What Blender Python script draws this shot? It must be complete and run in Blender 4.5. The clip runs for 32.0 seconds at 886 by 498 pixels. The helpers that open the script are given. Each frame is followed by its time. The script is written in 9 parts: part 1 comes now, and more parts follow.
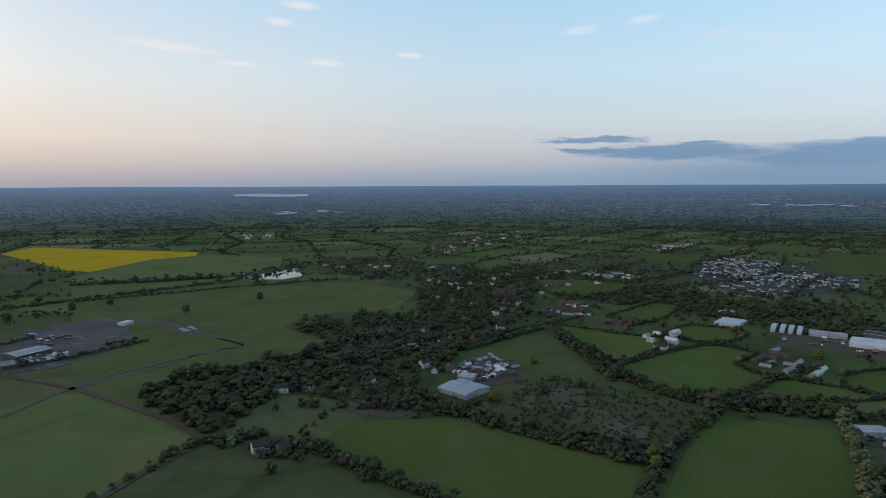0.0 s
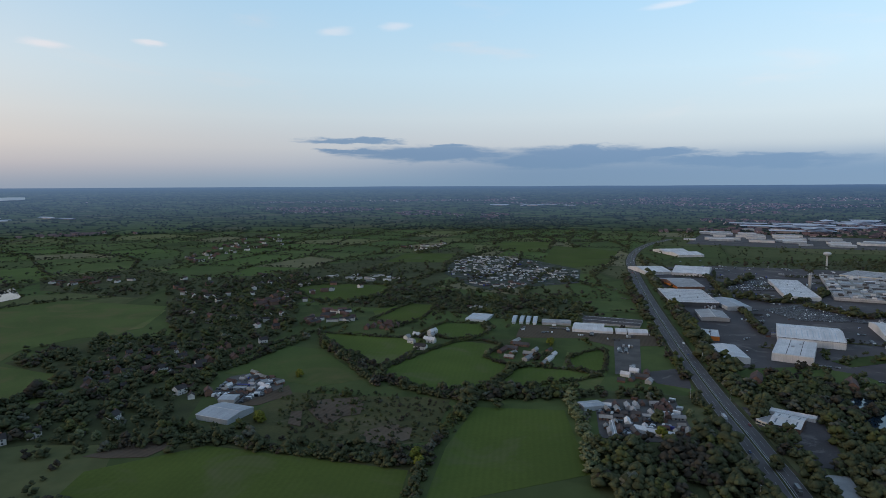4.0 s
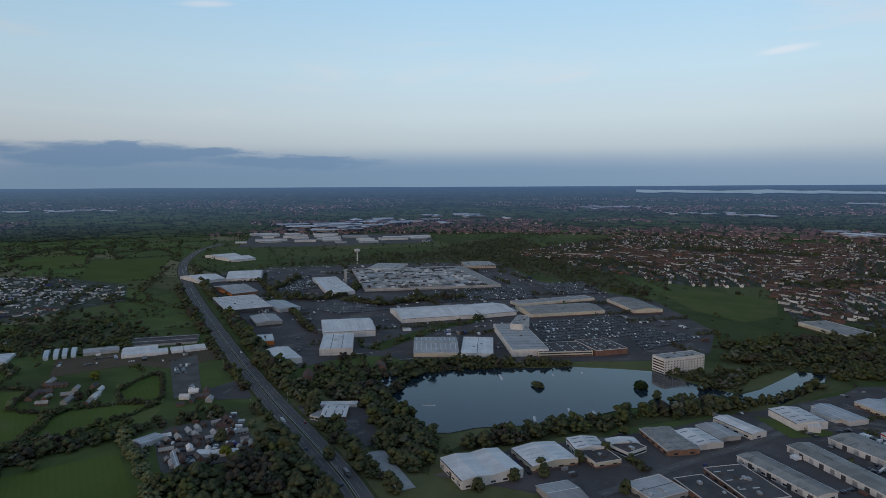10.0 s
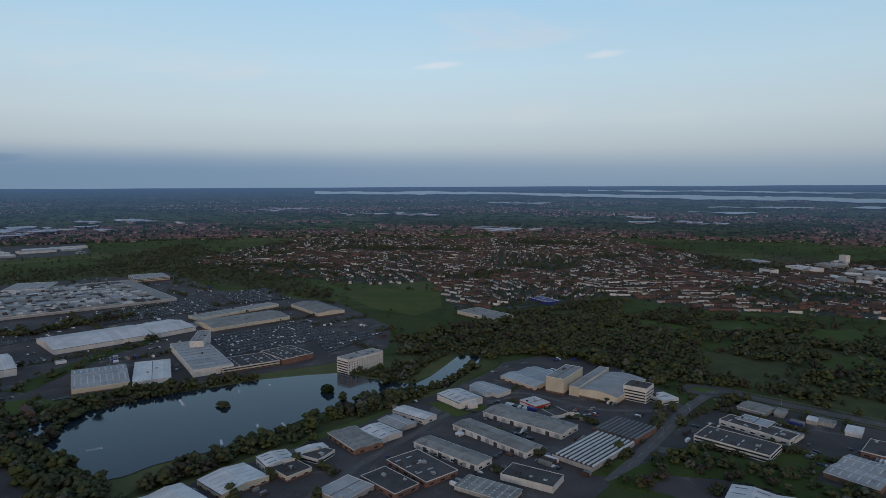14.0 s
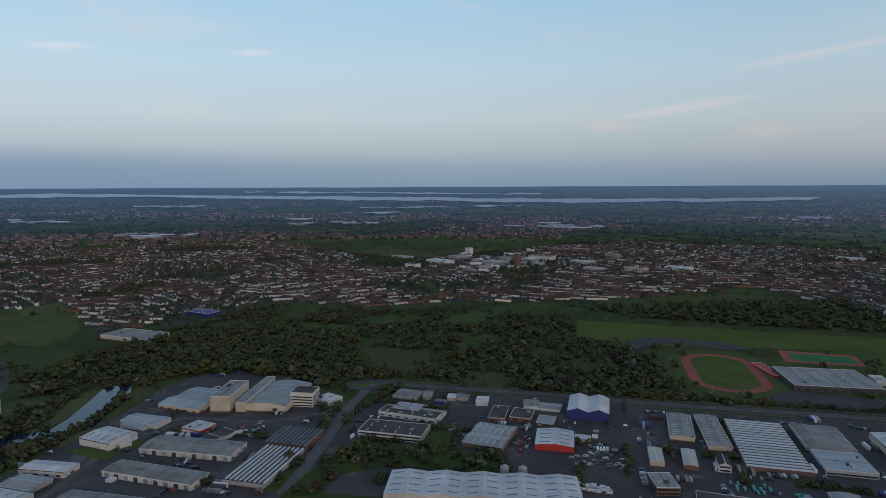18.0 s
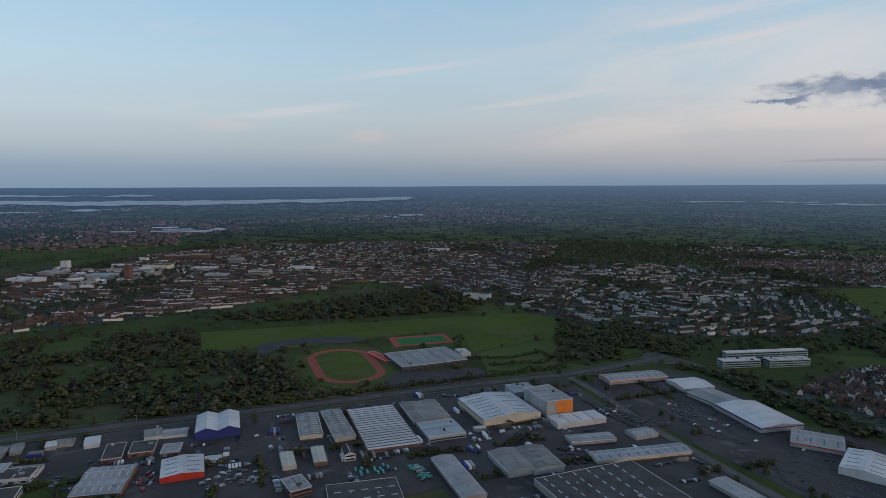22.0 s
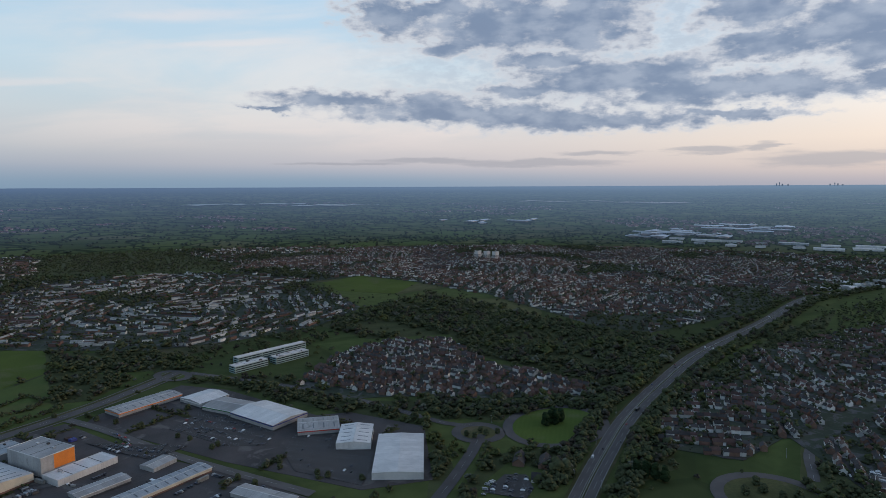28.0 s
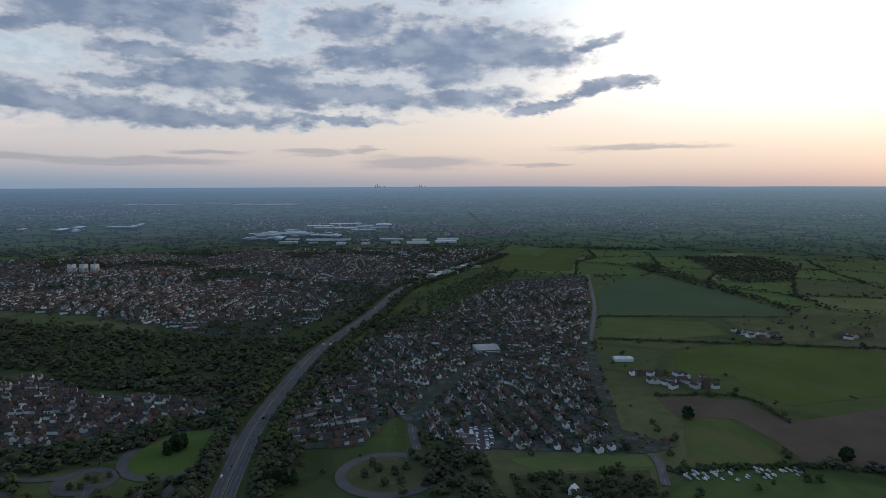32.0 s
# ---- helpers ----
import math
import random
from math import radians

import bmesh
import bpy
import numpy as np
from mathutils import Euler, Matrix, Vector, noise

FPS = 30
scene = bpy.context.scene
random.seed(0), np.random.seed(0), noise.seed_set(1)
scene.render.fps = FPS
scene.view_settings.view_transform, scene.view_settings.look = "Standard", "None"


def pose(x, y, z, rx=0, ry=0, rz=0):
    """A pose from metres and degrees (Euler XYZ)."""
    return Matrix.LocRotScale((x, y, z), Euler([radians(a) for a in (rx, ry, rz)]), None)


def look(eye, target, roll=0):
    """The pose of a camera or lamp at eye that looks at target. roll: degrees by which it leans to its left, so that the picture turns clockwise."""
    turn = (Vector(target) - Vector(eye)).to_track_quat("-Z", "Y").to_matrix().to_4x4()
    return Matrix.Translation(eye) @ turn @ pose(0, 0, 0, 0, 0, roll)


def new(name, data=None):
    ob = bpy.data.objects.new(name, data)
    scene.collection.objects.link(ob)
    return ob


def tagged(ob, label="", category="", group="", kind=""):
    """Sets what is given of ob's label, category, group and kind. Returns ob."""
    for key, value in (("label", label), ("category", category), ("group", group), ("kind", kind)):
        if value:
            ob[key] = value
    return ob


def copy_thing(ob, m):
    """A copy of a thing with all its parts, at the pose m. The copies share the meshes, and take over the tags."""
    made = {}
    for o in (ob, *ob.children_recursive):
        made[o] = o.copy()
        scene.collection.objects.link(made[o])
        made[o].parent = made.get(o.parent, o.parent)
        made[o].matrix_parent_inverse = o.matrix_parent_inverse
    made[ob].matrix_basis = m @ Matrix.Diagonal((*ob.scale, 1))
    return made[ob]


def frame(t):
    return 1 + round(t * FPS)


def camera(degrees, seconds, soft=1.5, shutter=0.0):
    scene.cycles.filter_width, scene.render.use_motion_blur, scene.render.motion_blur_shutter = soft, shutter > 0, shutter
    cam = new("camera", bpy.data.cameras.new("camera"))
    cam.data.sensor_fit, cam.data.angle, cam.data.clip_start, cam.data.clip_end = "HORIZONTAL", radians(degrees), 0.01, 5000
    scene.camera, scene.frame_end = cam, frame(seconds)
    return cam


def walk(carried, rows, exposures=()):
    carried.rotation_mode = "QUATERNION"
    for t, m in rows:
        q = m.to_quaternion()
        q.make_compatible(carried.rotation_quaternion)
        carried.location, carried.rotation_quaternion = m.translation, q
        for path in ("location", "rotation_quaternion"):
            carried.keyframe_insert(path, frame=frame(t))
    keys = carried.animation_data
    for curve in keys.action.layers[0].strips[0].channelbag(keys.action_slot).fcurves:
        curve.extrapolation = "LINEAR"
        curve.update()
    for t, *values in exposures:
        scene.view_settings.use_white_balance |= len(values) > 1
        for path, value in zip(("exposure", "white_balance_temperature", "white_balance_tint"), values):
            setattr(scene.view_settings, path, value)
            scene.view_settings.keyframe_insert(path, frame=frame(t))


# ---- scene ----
cam = camera(70.2, 32.0, soft=0.6)
ROWS = [
    (0, -0.00, 0.00, 187.68, -0.000, -5.676),
    (0.5, 0.18, 0.09, 189.06, -2.323, -5.675),
    (1, 0.35, 0.10, 190.44, -4.640, -5.679),
    (1.5, 0.54, 0.01, 191.84, -7.061, -5.683),
    (2, 0.79, -0.19, 193.27, -9.859, -5.671),
    (2.5, 1.02, -0.52, 194.70, -12.714, -5.666),
    (3, 1.25, -0.87, 196.13, -15.620, -5.665),
    (3.5, 1.45, -1.17, 197.53, -18.510, -5.673),
    (5.5, 1.99, -1.14, 202.71, -30.045, -5.661),
    (6, 2.14, -1.22, 204.06, -32.945, -5.664),
    (6.5, 2.25, -1.34, 205.44, -35.869, -5.648),
    (7, 2.33, -1.62, 206.81, -38.962, -5.638),
    (7.5, 2.40, -2.04, 208.16, -42.559, -5.639),
    (8, 2.39, -2.54, 209.51, -46.179, -5.644),
    (8.5, 2.33, -3.02, 210.84, -49.811, -5.659),
    (9, 2.28, -3.38, 212.17, -53.399, -5.654),
    (9.5, 2.28, -3.56, 213.51, -57.000, -5.643),
    (10, 2.24, -3.65, 214.84, -60.611, -5.648),
    (10.5, 2.11, -3.63, 216.18, -63.985, -5.656),
    (11, 1.99, -3.68, 217.52, -67.565, -5.662),
    (11.5, 1.93, -3.77, 218.87, -71.146, -5.650),
    (12, 1.89, -3.96, 220.22, -74.703, -5.637),
    (12.5, 1.87, -4.28, 221.57, -78.260, -5.631),
    (13, 1.85, -4.68, 222.94, -81.845, -5.636),
    (13.5, 1.79, -5.07, 224.35, -85.422, -5.632),
    (14, 1.68, -5.44, 225.78, -89.015, -5.633),
    (14.5, 1.55, -5.76, 227.22, -92.577, -5.630),
    (16.5, 1.71, -5.41, 232.96, -107.679, -5.631),
    (17, 1.55, -5.65, 234.26, -111.556, -5.631),
    (17.5, 1.39, -5.98, 235.55, -115.403, -5.634),
    (18, 1.24, -6.38, 236.83, -119.268, -5.638),
    (18.5, 1.07, -6.89, 238.12, -123.371, -5.638),
    (19, 0.89, -7.37, 239.40, -127.407, -5.635),
    (19.5, 0.68, -7.76, 240.67, -131.418, -5.642),
    (20, 0.50, -8.08, 241.93, -135.442, -5.635),
    (20.5, 0.32, -8.32, 243.18, -139.633, -5.643),
    (21, 0.13, -8.52, 244.41, -143.854, -5.645),
    (21.5, -0.06, -8.73, 245.65, -148.080, -5.647),
    (22, -0.27, -9.05, 246.91, -152.650, -5.660),
    (22.5, -0.28, -9.36, 248.21, -155.610, -5.664),
    (23, -0.23, -9.65, 249.57, -158.232, -5.655),
    (23.5, -0.28, -9.88, 250.97, -161.822, -5.661),
    (24, -0.31, -10.06, 252.40, -165.618, -5.670),
    (24.5, -0.30, -10.21, 253.85, -169.406, -5.678),
    (25, -0.30, -10.30, 255.30, -173.135, -5.674),
    (25.5, -0.33, -10.33, 256.75, -176.856, -5.676),
    (27.5, -1.53, -10.73, 262.54, -191.663, -5.649),
    (28, -1.98, -10.84, 264.01, -195.664, -5.642),
    (28.5, -2.43, -10.95, 265.47, -199.810, -5.629),
    (29, -2.79, -11.02, 266.92, -203.951, -5.606),
    (29.5, -3.01, -10.95, 268.34, -208.130, -5.617),
    (30, -3.13, -10.75, 269.74, -212.362, -5.619),
    (30.5, -3.14, -10.45, 271.15, -216.683, -5.623),
    (31, -3.08, -10.08, 272.57, -221.014, -5.622),
    (31.5, -2.97, -9.69, 274.00, -225.346, -5.613),
    (32, -2.80, -9.30, 275.41, -229.513, -5.625),
]
walk(cam, [(t, pose(x, y, z, 90 + pitch, 0, yaw)) for t, x, y, z, yaw, pitch in ROWS],
     exposures=[(0, .26), (3, .25), (6, .08), (9, -.04), (13, -.17), (19, -.17), (24, -.05), (28, .12), (30, .08), (32, -.02)])

# ---- world, sun ----
SUN_AZ, SUN_EL = 278.0, 4.0


def azimuth(deg, el=0.0):
    a, e = radians(deg), radians(el)
    return Vector((math.sin(a) * math.cos(e), math.cos(a) * math.cos(e), math.sin(e)))


class Nodes:
    """A short way to write node trees."""

    def __init__(self, tree):
        self.t = tree
        tree.nodes.clear()

    def add(self, kind, **props):
        n = self.t.nodes.new(kind)
        for k, v in props.items():
            if k == "operation":
                n.operation = v
            elif k == "blend":
                n.blend_type = v
            elif k == "data":
                n.data_type = v
        return n

    def put(self, sock, v):
        if isinstance(v, bpy.types.NodeSocket):
            self.t.links.new(v, sock)
        elif v is not None:
            sock.default_value = v

    def math(self, op, a, b=None, c=None, clamp=False):
        n = self.add("ShaderNodeMath", operation=op)
        n.use_clamp = clamp
        for s, v in zip(n.inputs, (a, b, c)):
            self.put(s, v)
        return n.outputs[0]

    def mix(self, f, a, b, blend="MIX"):
        n = self.add("ShaderNodeMix", data="RGBA", blend=blend)
        self.put(n.inputs[0], f)
        self.put(n.inputs[6], a if isinstance(a, bpy.types.NodeSocket) else (*a, 1))
        self.put(n.inputs[7], b if isinstance(b, bpy.types.NodeSocket) else (*b, 1))
        return n.outputs[2]

    def ramp(self, f, stops):
        n = self.add("ShaderNodeValToRGB")
        e = n.color_ramp.elements
        while len(e) < len(stops):
            e.new(0.5)
        for el, (p, c) in zip(e, stops):
            el.position, el.color = p, (*c, 1) if not isinstance(c, float) else (c, c, c, 1)
        self.put(n.inputs[0], f)
        return n.outputs[0]

    def noise(self, vec, scale, detail=4.0, rough=0.55, out=0, distortion=0.0):
        n = self.add("ShaderNodeTexNoise")
        self.put(n.inputs["Vector"], vec)
        n.inputs["Scale"].default_value, n.inputs["Detail"].default_value = scale, detail
        n.inputs["Roughness"].default_value, n.inputs["Distortion"].default_value = rough, distortion
        return n.outputs[out]

    def map(self, v, a, b, c=0.0, d=1.0, smooth=True):
        n = self.add("ShaderNodeMapRange")
        if smooth:
            n.interpolation_type = "SMOOTHSTEP"
        n.clamp = True
        for s, x in zip(n.inputs, (v, a, b, c, d)):
            self.put(s, x)
        return n.outputs[0]

    def xyz(self, x, y, z):
        n = self.add("ShaderNodeCombineXYZ")
        for s, v in zip(n.inputs, (x, y, z)):
            self.put(s, v)
        return n.outputs[0]


def make_world():
    world = bpy.data.worlds.new("dusk_sky")
    scene.world = world
    world.use_nodes = True
    n = Nodes(world.node_tree)
    out, bg = n.add("ShaderNodeOutputWorld"), n.add("ShaderNodeBackground")
    tc, sep = n.add("ShaderNodeTexCoord"), n.add("ShaderNodeSeparateXYZ")
    n.put(sep.inputs[0], tc.outputs["Generated"])
    x, y, z = sep.outputs
    el = n.math("MULTIPLY", n.math("ARCSINE", z), 57.2958)
    az = n.math("MULTIPLY", n.math("ARCTAN2", x, y), 57.2958)
    az = n.math("FLOORED_MODULO", n.math("ADD", az, 60.0), 360.0)  # 60 is straight ahead at the start
    e30 = n.math("DIVIDE", el, 30.0, clamp=True)
    away = n.ramp(e30, [(0, (.25, .365, .50)), (.05, (.31, .42, .55)), (.11, (.48, .57, .645)), (.2, (.585, .70, .775)), (.33, (.565, .755, .89)), (.55, (.43, .69, .93)), (.75, (.31, .50, .76)), (1, (.19, .315, .52))])
    near = n.ramp(e30, [(0, (.47, .43, .48)), (.05, (.70, .56, .53)), (.13, (1.02, .83, .70)), (.28, (1.02, .95, .90)), (.55, (.70, .86, 1.02)), (.75, (.38, .53, .76)), (1, (.23, .34, .53))])
    off = n.math("ABSOLUTE", n.math("SUBTRACT", az, SUN_AZ + 60.0))
    off = n.math("MINIMUM", off, n.math("SUBTRACT", 360.0, off))
    sunward = n.map(off, 99.0, 21.0)
    sky = n.mix(sunward, away, near)
    # the glow round the sun, which stands behind thin cloud
    glow = n.math("MULTIPLY", n.map(off, 54.0, 10.0), n.map(n.math("ABSOLUTE", n.math("SUBTRACT", el, 14.0)), 14.0, 3.0))
    sky = n.mix(glow, sky, (1.75, 1.62, 1.45))
    # cloud shapes are ragged ellipses (azimuth, elevation, half width, half height) in degrees
    sphere = n.xyz(n.math("MULTIPLY", az, 0.05), n.math("MULTIPLY", el, 0.22), 0.0)
    puff = n.xyz(n.math("MULTIPLY", az, 0.30), n.math("MULTIPLY", el, 0.62), 0.0)

    def moved(amount, noise_vec, scale, detail=5.0, rough=0.6):
        v = n.add("ShaderNodeVectorMath", operation="SUBTRACT")
        n.put(v.inputs[0], n.noise(noise_vec, scale, detail, rough, out=1))
        v.inputs[1].default_value = (.5, .5, .5)
        w = n.add("ShaderNodeVectorMath", operation="MULTIPLY_ADD")
        n.put(w.inputs[0], v.outputs[0])
        w.inputs[1].default_value = (*amount, 0)
        n.put(w.inputs[2], n.xyz(az, el, 0.0))
        return w.outputs[0]

    def blobs(vec, rows, lean=0.0, join=0.25):
        """How far out of the nearest ellipse a direction lies: 0 in its middle, 1 on its edge."""
        if lean:
            sp = n.add("ShaderNodeSeparateXYZ")
            n.put(sp.inputs[0], vec)
        total = None
        for ca, ce, wide, high in rows:
            v = vec
            if lean:
                v = n.xyz(sp.outputs[0], n.math("SUBTRACT", sp.outputs[1], n.math("MULTIPLY", n.math("SUBTRACT", sp.outputs[0], ca + 60.0), lean)), 0.0)
            m = n.add("ShaderNodeVectorMath", operation="MULTIPLY_ADD")
            n.put(m.inputs[0], v)
            m.inputs[1].default_value = (1 / wide, 1 / high, 0)
            m.inputs[2].default_value = (-(ca + 60.0) / wide, -ce / high, 0)
            d = n.add("ShaderNodeVectorMath", operation="LENGTH")
            n.put(d.inputs[0], m.outputs[0])
            total = d.outputs["Value"] if total is None else n.math("SMOOTH_MIN", total, d.outputs["Value"], join)
        return total

    # faint high streaks over the whole sky
    wisp = n.noise(sphere, 1.1, 6.0, 0.55, distortion=0.4)
    wisp = n.math("MULTIPLY", n.map(wisp, 0.56, 0.74), n.math("MULTIPLY", n.map(el, 4.0, 8.0), 0.32))
    sky = n.mix(wisp, sky, n.mix(sunward, (.80, .74, .76), (1.0, .86, .76)))
    # a pale warm veil beside the evening clouds
    pale = n.noise(n.xyz(n.math("MULTIPLY", az, 0.03), n.math("SUBTRACT", n.math("MULTIPLY", el, 0.13), n.math("MULTIPLY", az, 0.012)), 5.0), 1.6, 6.0, .58, distortion=.5)
    pale = n.math("MULTIPLY", n.map(pale, .38, .66, .25, 1.0), n.math("MULTIPLY", n.map(az, 200.0, 238.0), n.map(az, 276.0, 252.0)))
    pale = n.math("MULTIPLY", pale, n.math("MULTIPLY", n.map(el, 2.0, 5.0), n.map(el, 19.0, 12.0)))
    sky = n.mix(n.math("MULTIPLY", pale, .5), sky, (1.0, .89, .84))
    # small white wisps
    soft = moved((1.6, .7), n.xyz(n.math("MULTIPLY", az, 0.22), n.math("MULTIPLY", el, 1.0), 2.0), 1.0)
    for rows, lean, amount, tone in (
            ([(-23.1, 11.2, 5.0, .42), (-17.5, 10.2, 2.2, .30), (-10.3, 10.6, 2.0, .36), (-14.3, 13.7, 1.5, .45), (-12.4, 15.1, 2.0, .45), (-3.0, 11.4, 1.3, .25)], -.06, .62, (.96, .90, .93)),
            ([(11.9, 13.2, 1.8, .40), (17.2, 13.7, 1.5, .45), (40.6, 14.8, 2.4, .36), (88.6, 10.6, 2.6, .40), (103.0, 11.2, 2.2, .4)], .08, .40, (.92, .88, .92)),
            ([(161.4, 7.6, 8.0, .34), (174.3, 13.7, 6.8, .6), (176.8, 11.8, 7.5, .36), (140.0, 6.6, 7.0, .5), (150.0, 10.2, 8.0, .4)], .12, .30, (.98, .86, .84)),
            ([(146.0, 4.5, 2.6, .9), (134.0, 5.2, 3.0, .6)], .0, .22, (.95, .72, .66))):
        sky = n.mix(n.math("MULTIPLY", n.map(blobs(soft, rows, lean), 1.15, .2), amount), sky, tone)
    # a rosy belt over the horizon on both sides of the sun
    belt = n.math("MULTIPLY", n.map(off, 150.0, 85.0), n.math("MULTIPLY", n.map(el, .3, 2.2), n.map(el, 8.0, 3.0)))
    belt = n.math("MULTIPLY", belt, n.map(az, 150.0, 190.0, .5, 1.0))
    sky = n.mix(n.math("MULTIPLY", belt, .34), sky, n.mix(n.map(off, 90.0, 40.0), (.92, .71, .67), (.95, .78, .64)))
    # the low blue bank, with its ragged shelf clouds
    span = n.math("MULTIPLY", n.map(az, 66.0, 92.0), n.map(az, 195.0, 112.0))
    top = n.math("ADD", n.math("MULTIPLY", n.noise(n.xyz(n.math("MULTIPLY", az, 0.05), 0.0, 4.0), 1.5, 4.0, 0.5), 0.8), 2.3)
    bank = n.math("MULTIPLY", n.map(n.math("SUBTRACT", el, top), 1.3, -1.6), n.math("MULTIPLY", span, 0.86))
    bank_tone = n.ramp(e30, [(0, (.19, .30, .44)), (.05, (.165, .285, .45)), (.1, (.155, .275, .46)), (.2, (.22, .35, .54))])
    sky = n.mix(bank, sky, bank_tone)
    shelf = moved((9.0, 1.5), n.xyz(n.math("MULTIPLY", az, 0.24), n.math("MULTIPLY", el, 1.3), 7.0), 1.0, 7.0, .64)
    shelf = blobs(shelf, [(13.1, 4.0, 4.2, .25), (20.3, 2.9, 7.2, .74), (13.9, 3.2, 4.0, .20), (21.7, 3.6, 1.6, .20), (34.6, 2.7, 7.8, .80), (34.9, 3.4, 1.8, .42), (39.7, 2.9, 4.0, .48), (31.1, 2.3, 6.4, .72), (46.7, 2.1, 8.0, .5)])
    sky = n.mix(n.map(shelf, 1.3, .62, 0, .9), sky, bank_tone)
    # broken grey cloud on the evening side
    ragged = moved((8.5, 3.2), puff, .8, 8.0, .62)
    deck = [(185.6, 7.4, 4.4, .70), (180.6, 6.8, 1.8, .24), (194.6, 7.3, 3.9, 1.05), (196.9, 6.5, 8.4, .78), (207.6, 5.8, 9.8, .80), (219.2, 5.9, 4.6, .36), (203.2, 8.5, 3.9, .55), (209.1, 9.0, 5.4, 1.45), (214.7, 9.7, 3.0, 1.15), (217.2, 7.9, 5.2, 1.0), (223.1, 7.9, 4.5, .95), (231.6, 7.8, 4.4, .74)]
    over = [(201.3, 13.9, 5.8, 2.0), (197.0, 12.3, 2.3, .7), (207.7, 14.1, 4.7, 2.2), (205.2, 10.8, 3.7, .7), (221.1, 13.8, 3.6, 1.3), (222.1, 10.8, 3.6, .95), (230.1, 12.2, 6.8, 1.95), (235.8, 11.5, 4.6, 1.45), (230.1, 10.0, 3.0, 1.1), (225.9, 11.3, 3.0, 1.15), (190.9, 14.5, 3.3, 1.3), (195.3, 15.1, 3.0, .6)]
    high = [(212.0, 18.5, 9.0, 2.2), (196.0, 19.0, 8.0, 2.0), (228.0, 18.0, 7.0, 1.8)]
    body = n.math("SMOOTH_MIN", n.math("SMOOTH_MIN", blobs(ragged, deck), blobs(ragged, over), .2), blobs(ragged, high), .2)
    lump = n.noise(puff, 1.7, 8.0, .6)
    body = n.math("ADD", n.math("MULTIPLY", body, .78), n.math("MULTIPLY", n.math("SUBTRACT", lump, .5), 1.7))
    veil = n.math("MULTIPLY", n.math("MULTIPLY", n.map(az, 242.0, 262.0), n.map(az, 304.0, 288.0)), n.math("MULTIPLY", n.map(el, 6.0, 9.0), n.map(lump, .36, .62, .15, .8)))
    sky = n.mix(veil, sky, (.50, .58, .69))
    tails = blobs(ragged, [(242.3, 8.2, 2.4, .55), (245.5, 8.7, 2.2, .42), (238.0, 6.9, 2.8, .42), (242.8, 12.1, 1.7, .48), (239.5, 7.5, 1.6, .3)], .14)
    body = n.math("MINIMUM", body, tails)
    core = n.mix(n.map(n.noise(puff, 1.1, 5.0, .5), .36, .68), (.20, .27, .41), (.36, .425, .55))
    tone = n.mix(n.map(body, 1.15, .5), (.66, .68, .74), core)
    sky = n.mix(n.map(body, 1.42, .86, 0, .95), sky, tone)
    # thin low streaks under it
    thin = moved((9.0, 1.2), n.xyz(n.math("MULTIPLY", az, 0.2), n.math("MULTIPLY", el, 1.4), 3.0), 1.0)
    thin = blobs(thin, [(195.4, 2.3, 6.0, .30), (204.1, 2.1, 7.4, .32), (209.1, 3.0, 3.2, .26), (218.2, 3.1, 3.4, .27), (227.6, 2.2, 5.8, .60), (222.7, 3.2, 1.3, .32), (238.3, 1.9, 3.2, .20), (187.0, 2.0, 4.6, .20), (247.0, 3.4, 6.0, .3)])
    sky = n.mix(n.map(thin, 1.4, .5, 0, .62), sky, (.37, .385, .45))
    # the sky is brightest over the estuary and towards the sun
    level = n.ramp(n.math("DIVIDE", az, 360.0), [(0, .77), (.17, .81), (.25, .90), (.33, 1.02), (.40, 1.05), (.50, .98), (.58, .88), (.63, .86), (.72, .92), (.82, .97), (.9, .94)])
    sky = n.mix(1.0, sky, level, "MULTIPLY")
    below = n.map(el, -0.3, -3.0)
    sky = n.mix(below, sky, (.04, .05, .05))
    atm = n.add("ShaderNodeTexSky")
    atm.sky_type, atm.sun_disc, atm.sun_elevation, atm.sun_rotation = "NISHITA", False, radians(SUN_EL), radians(SUN_AZ)
    both = n.mix(0.06, sky, n.mix(1.0, atm.outputs[0], (.12, .12, .12), "MULTIPLY"))
    n.put(bg.inputs[0], both)
    bg.inputs[1].default_value = 1.0
    n.put(out.inputs[0], bg.outputs[0])


make_world()
sun = new("sun", bpy.data.lights.new("sun", "SUN"))
sun.data.energy, sun.data.angle, sun.data.color = 0.6, radians(14), (1.0, 0.68, 0.48)
sun.matrix_world = look(azimuth(SUN_AZ, 7) * 400, (0, 0, 0))

# ---- materials ----
MATS = {}


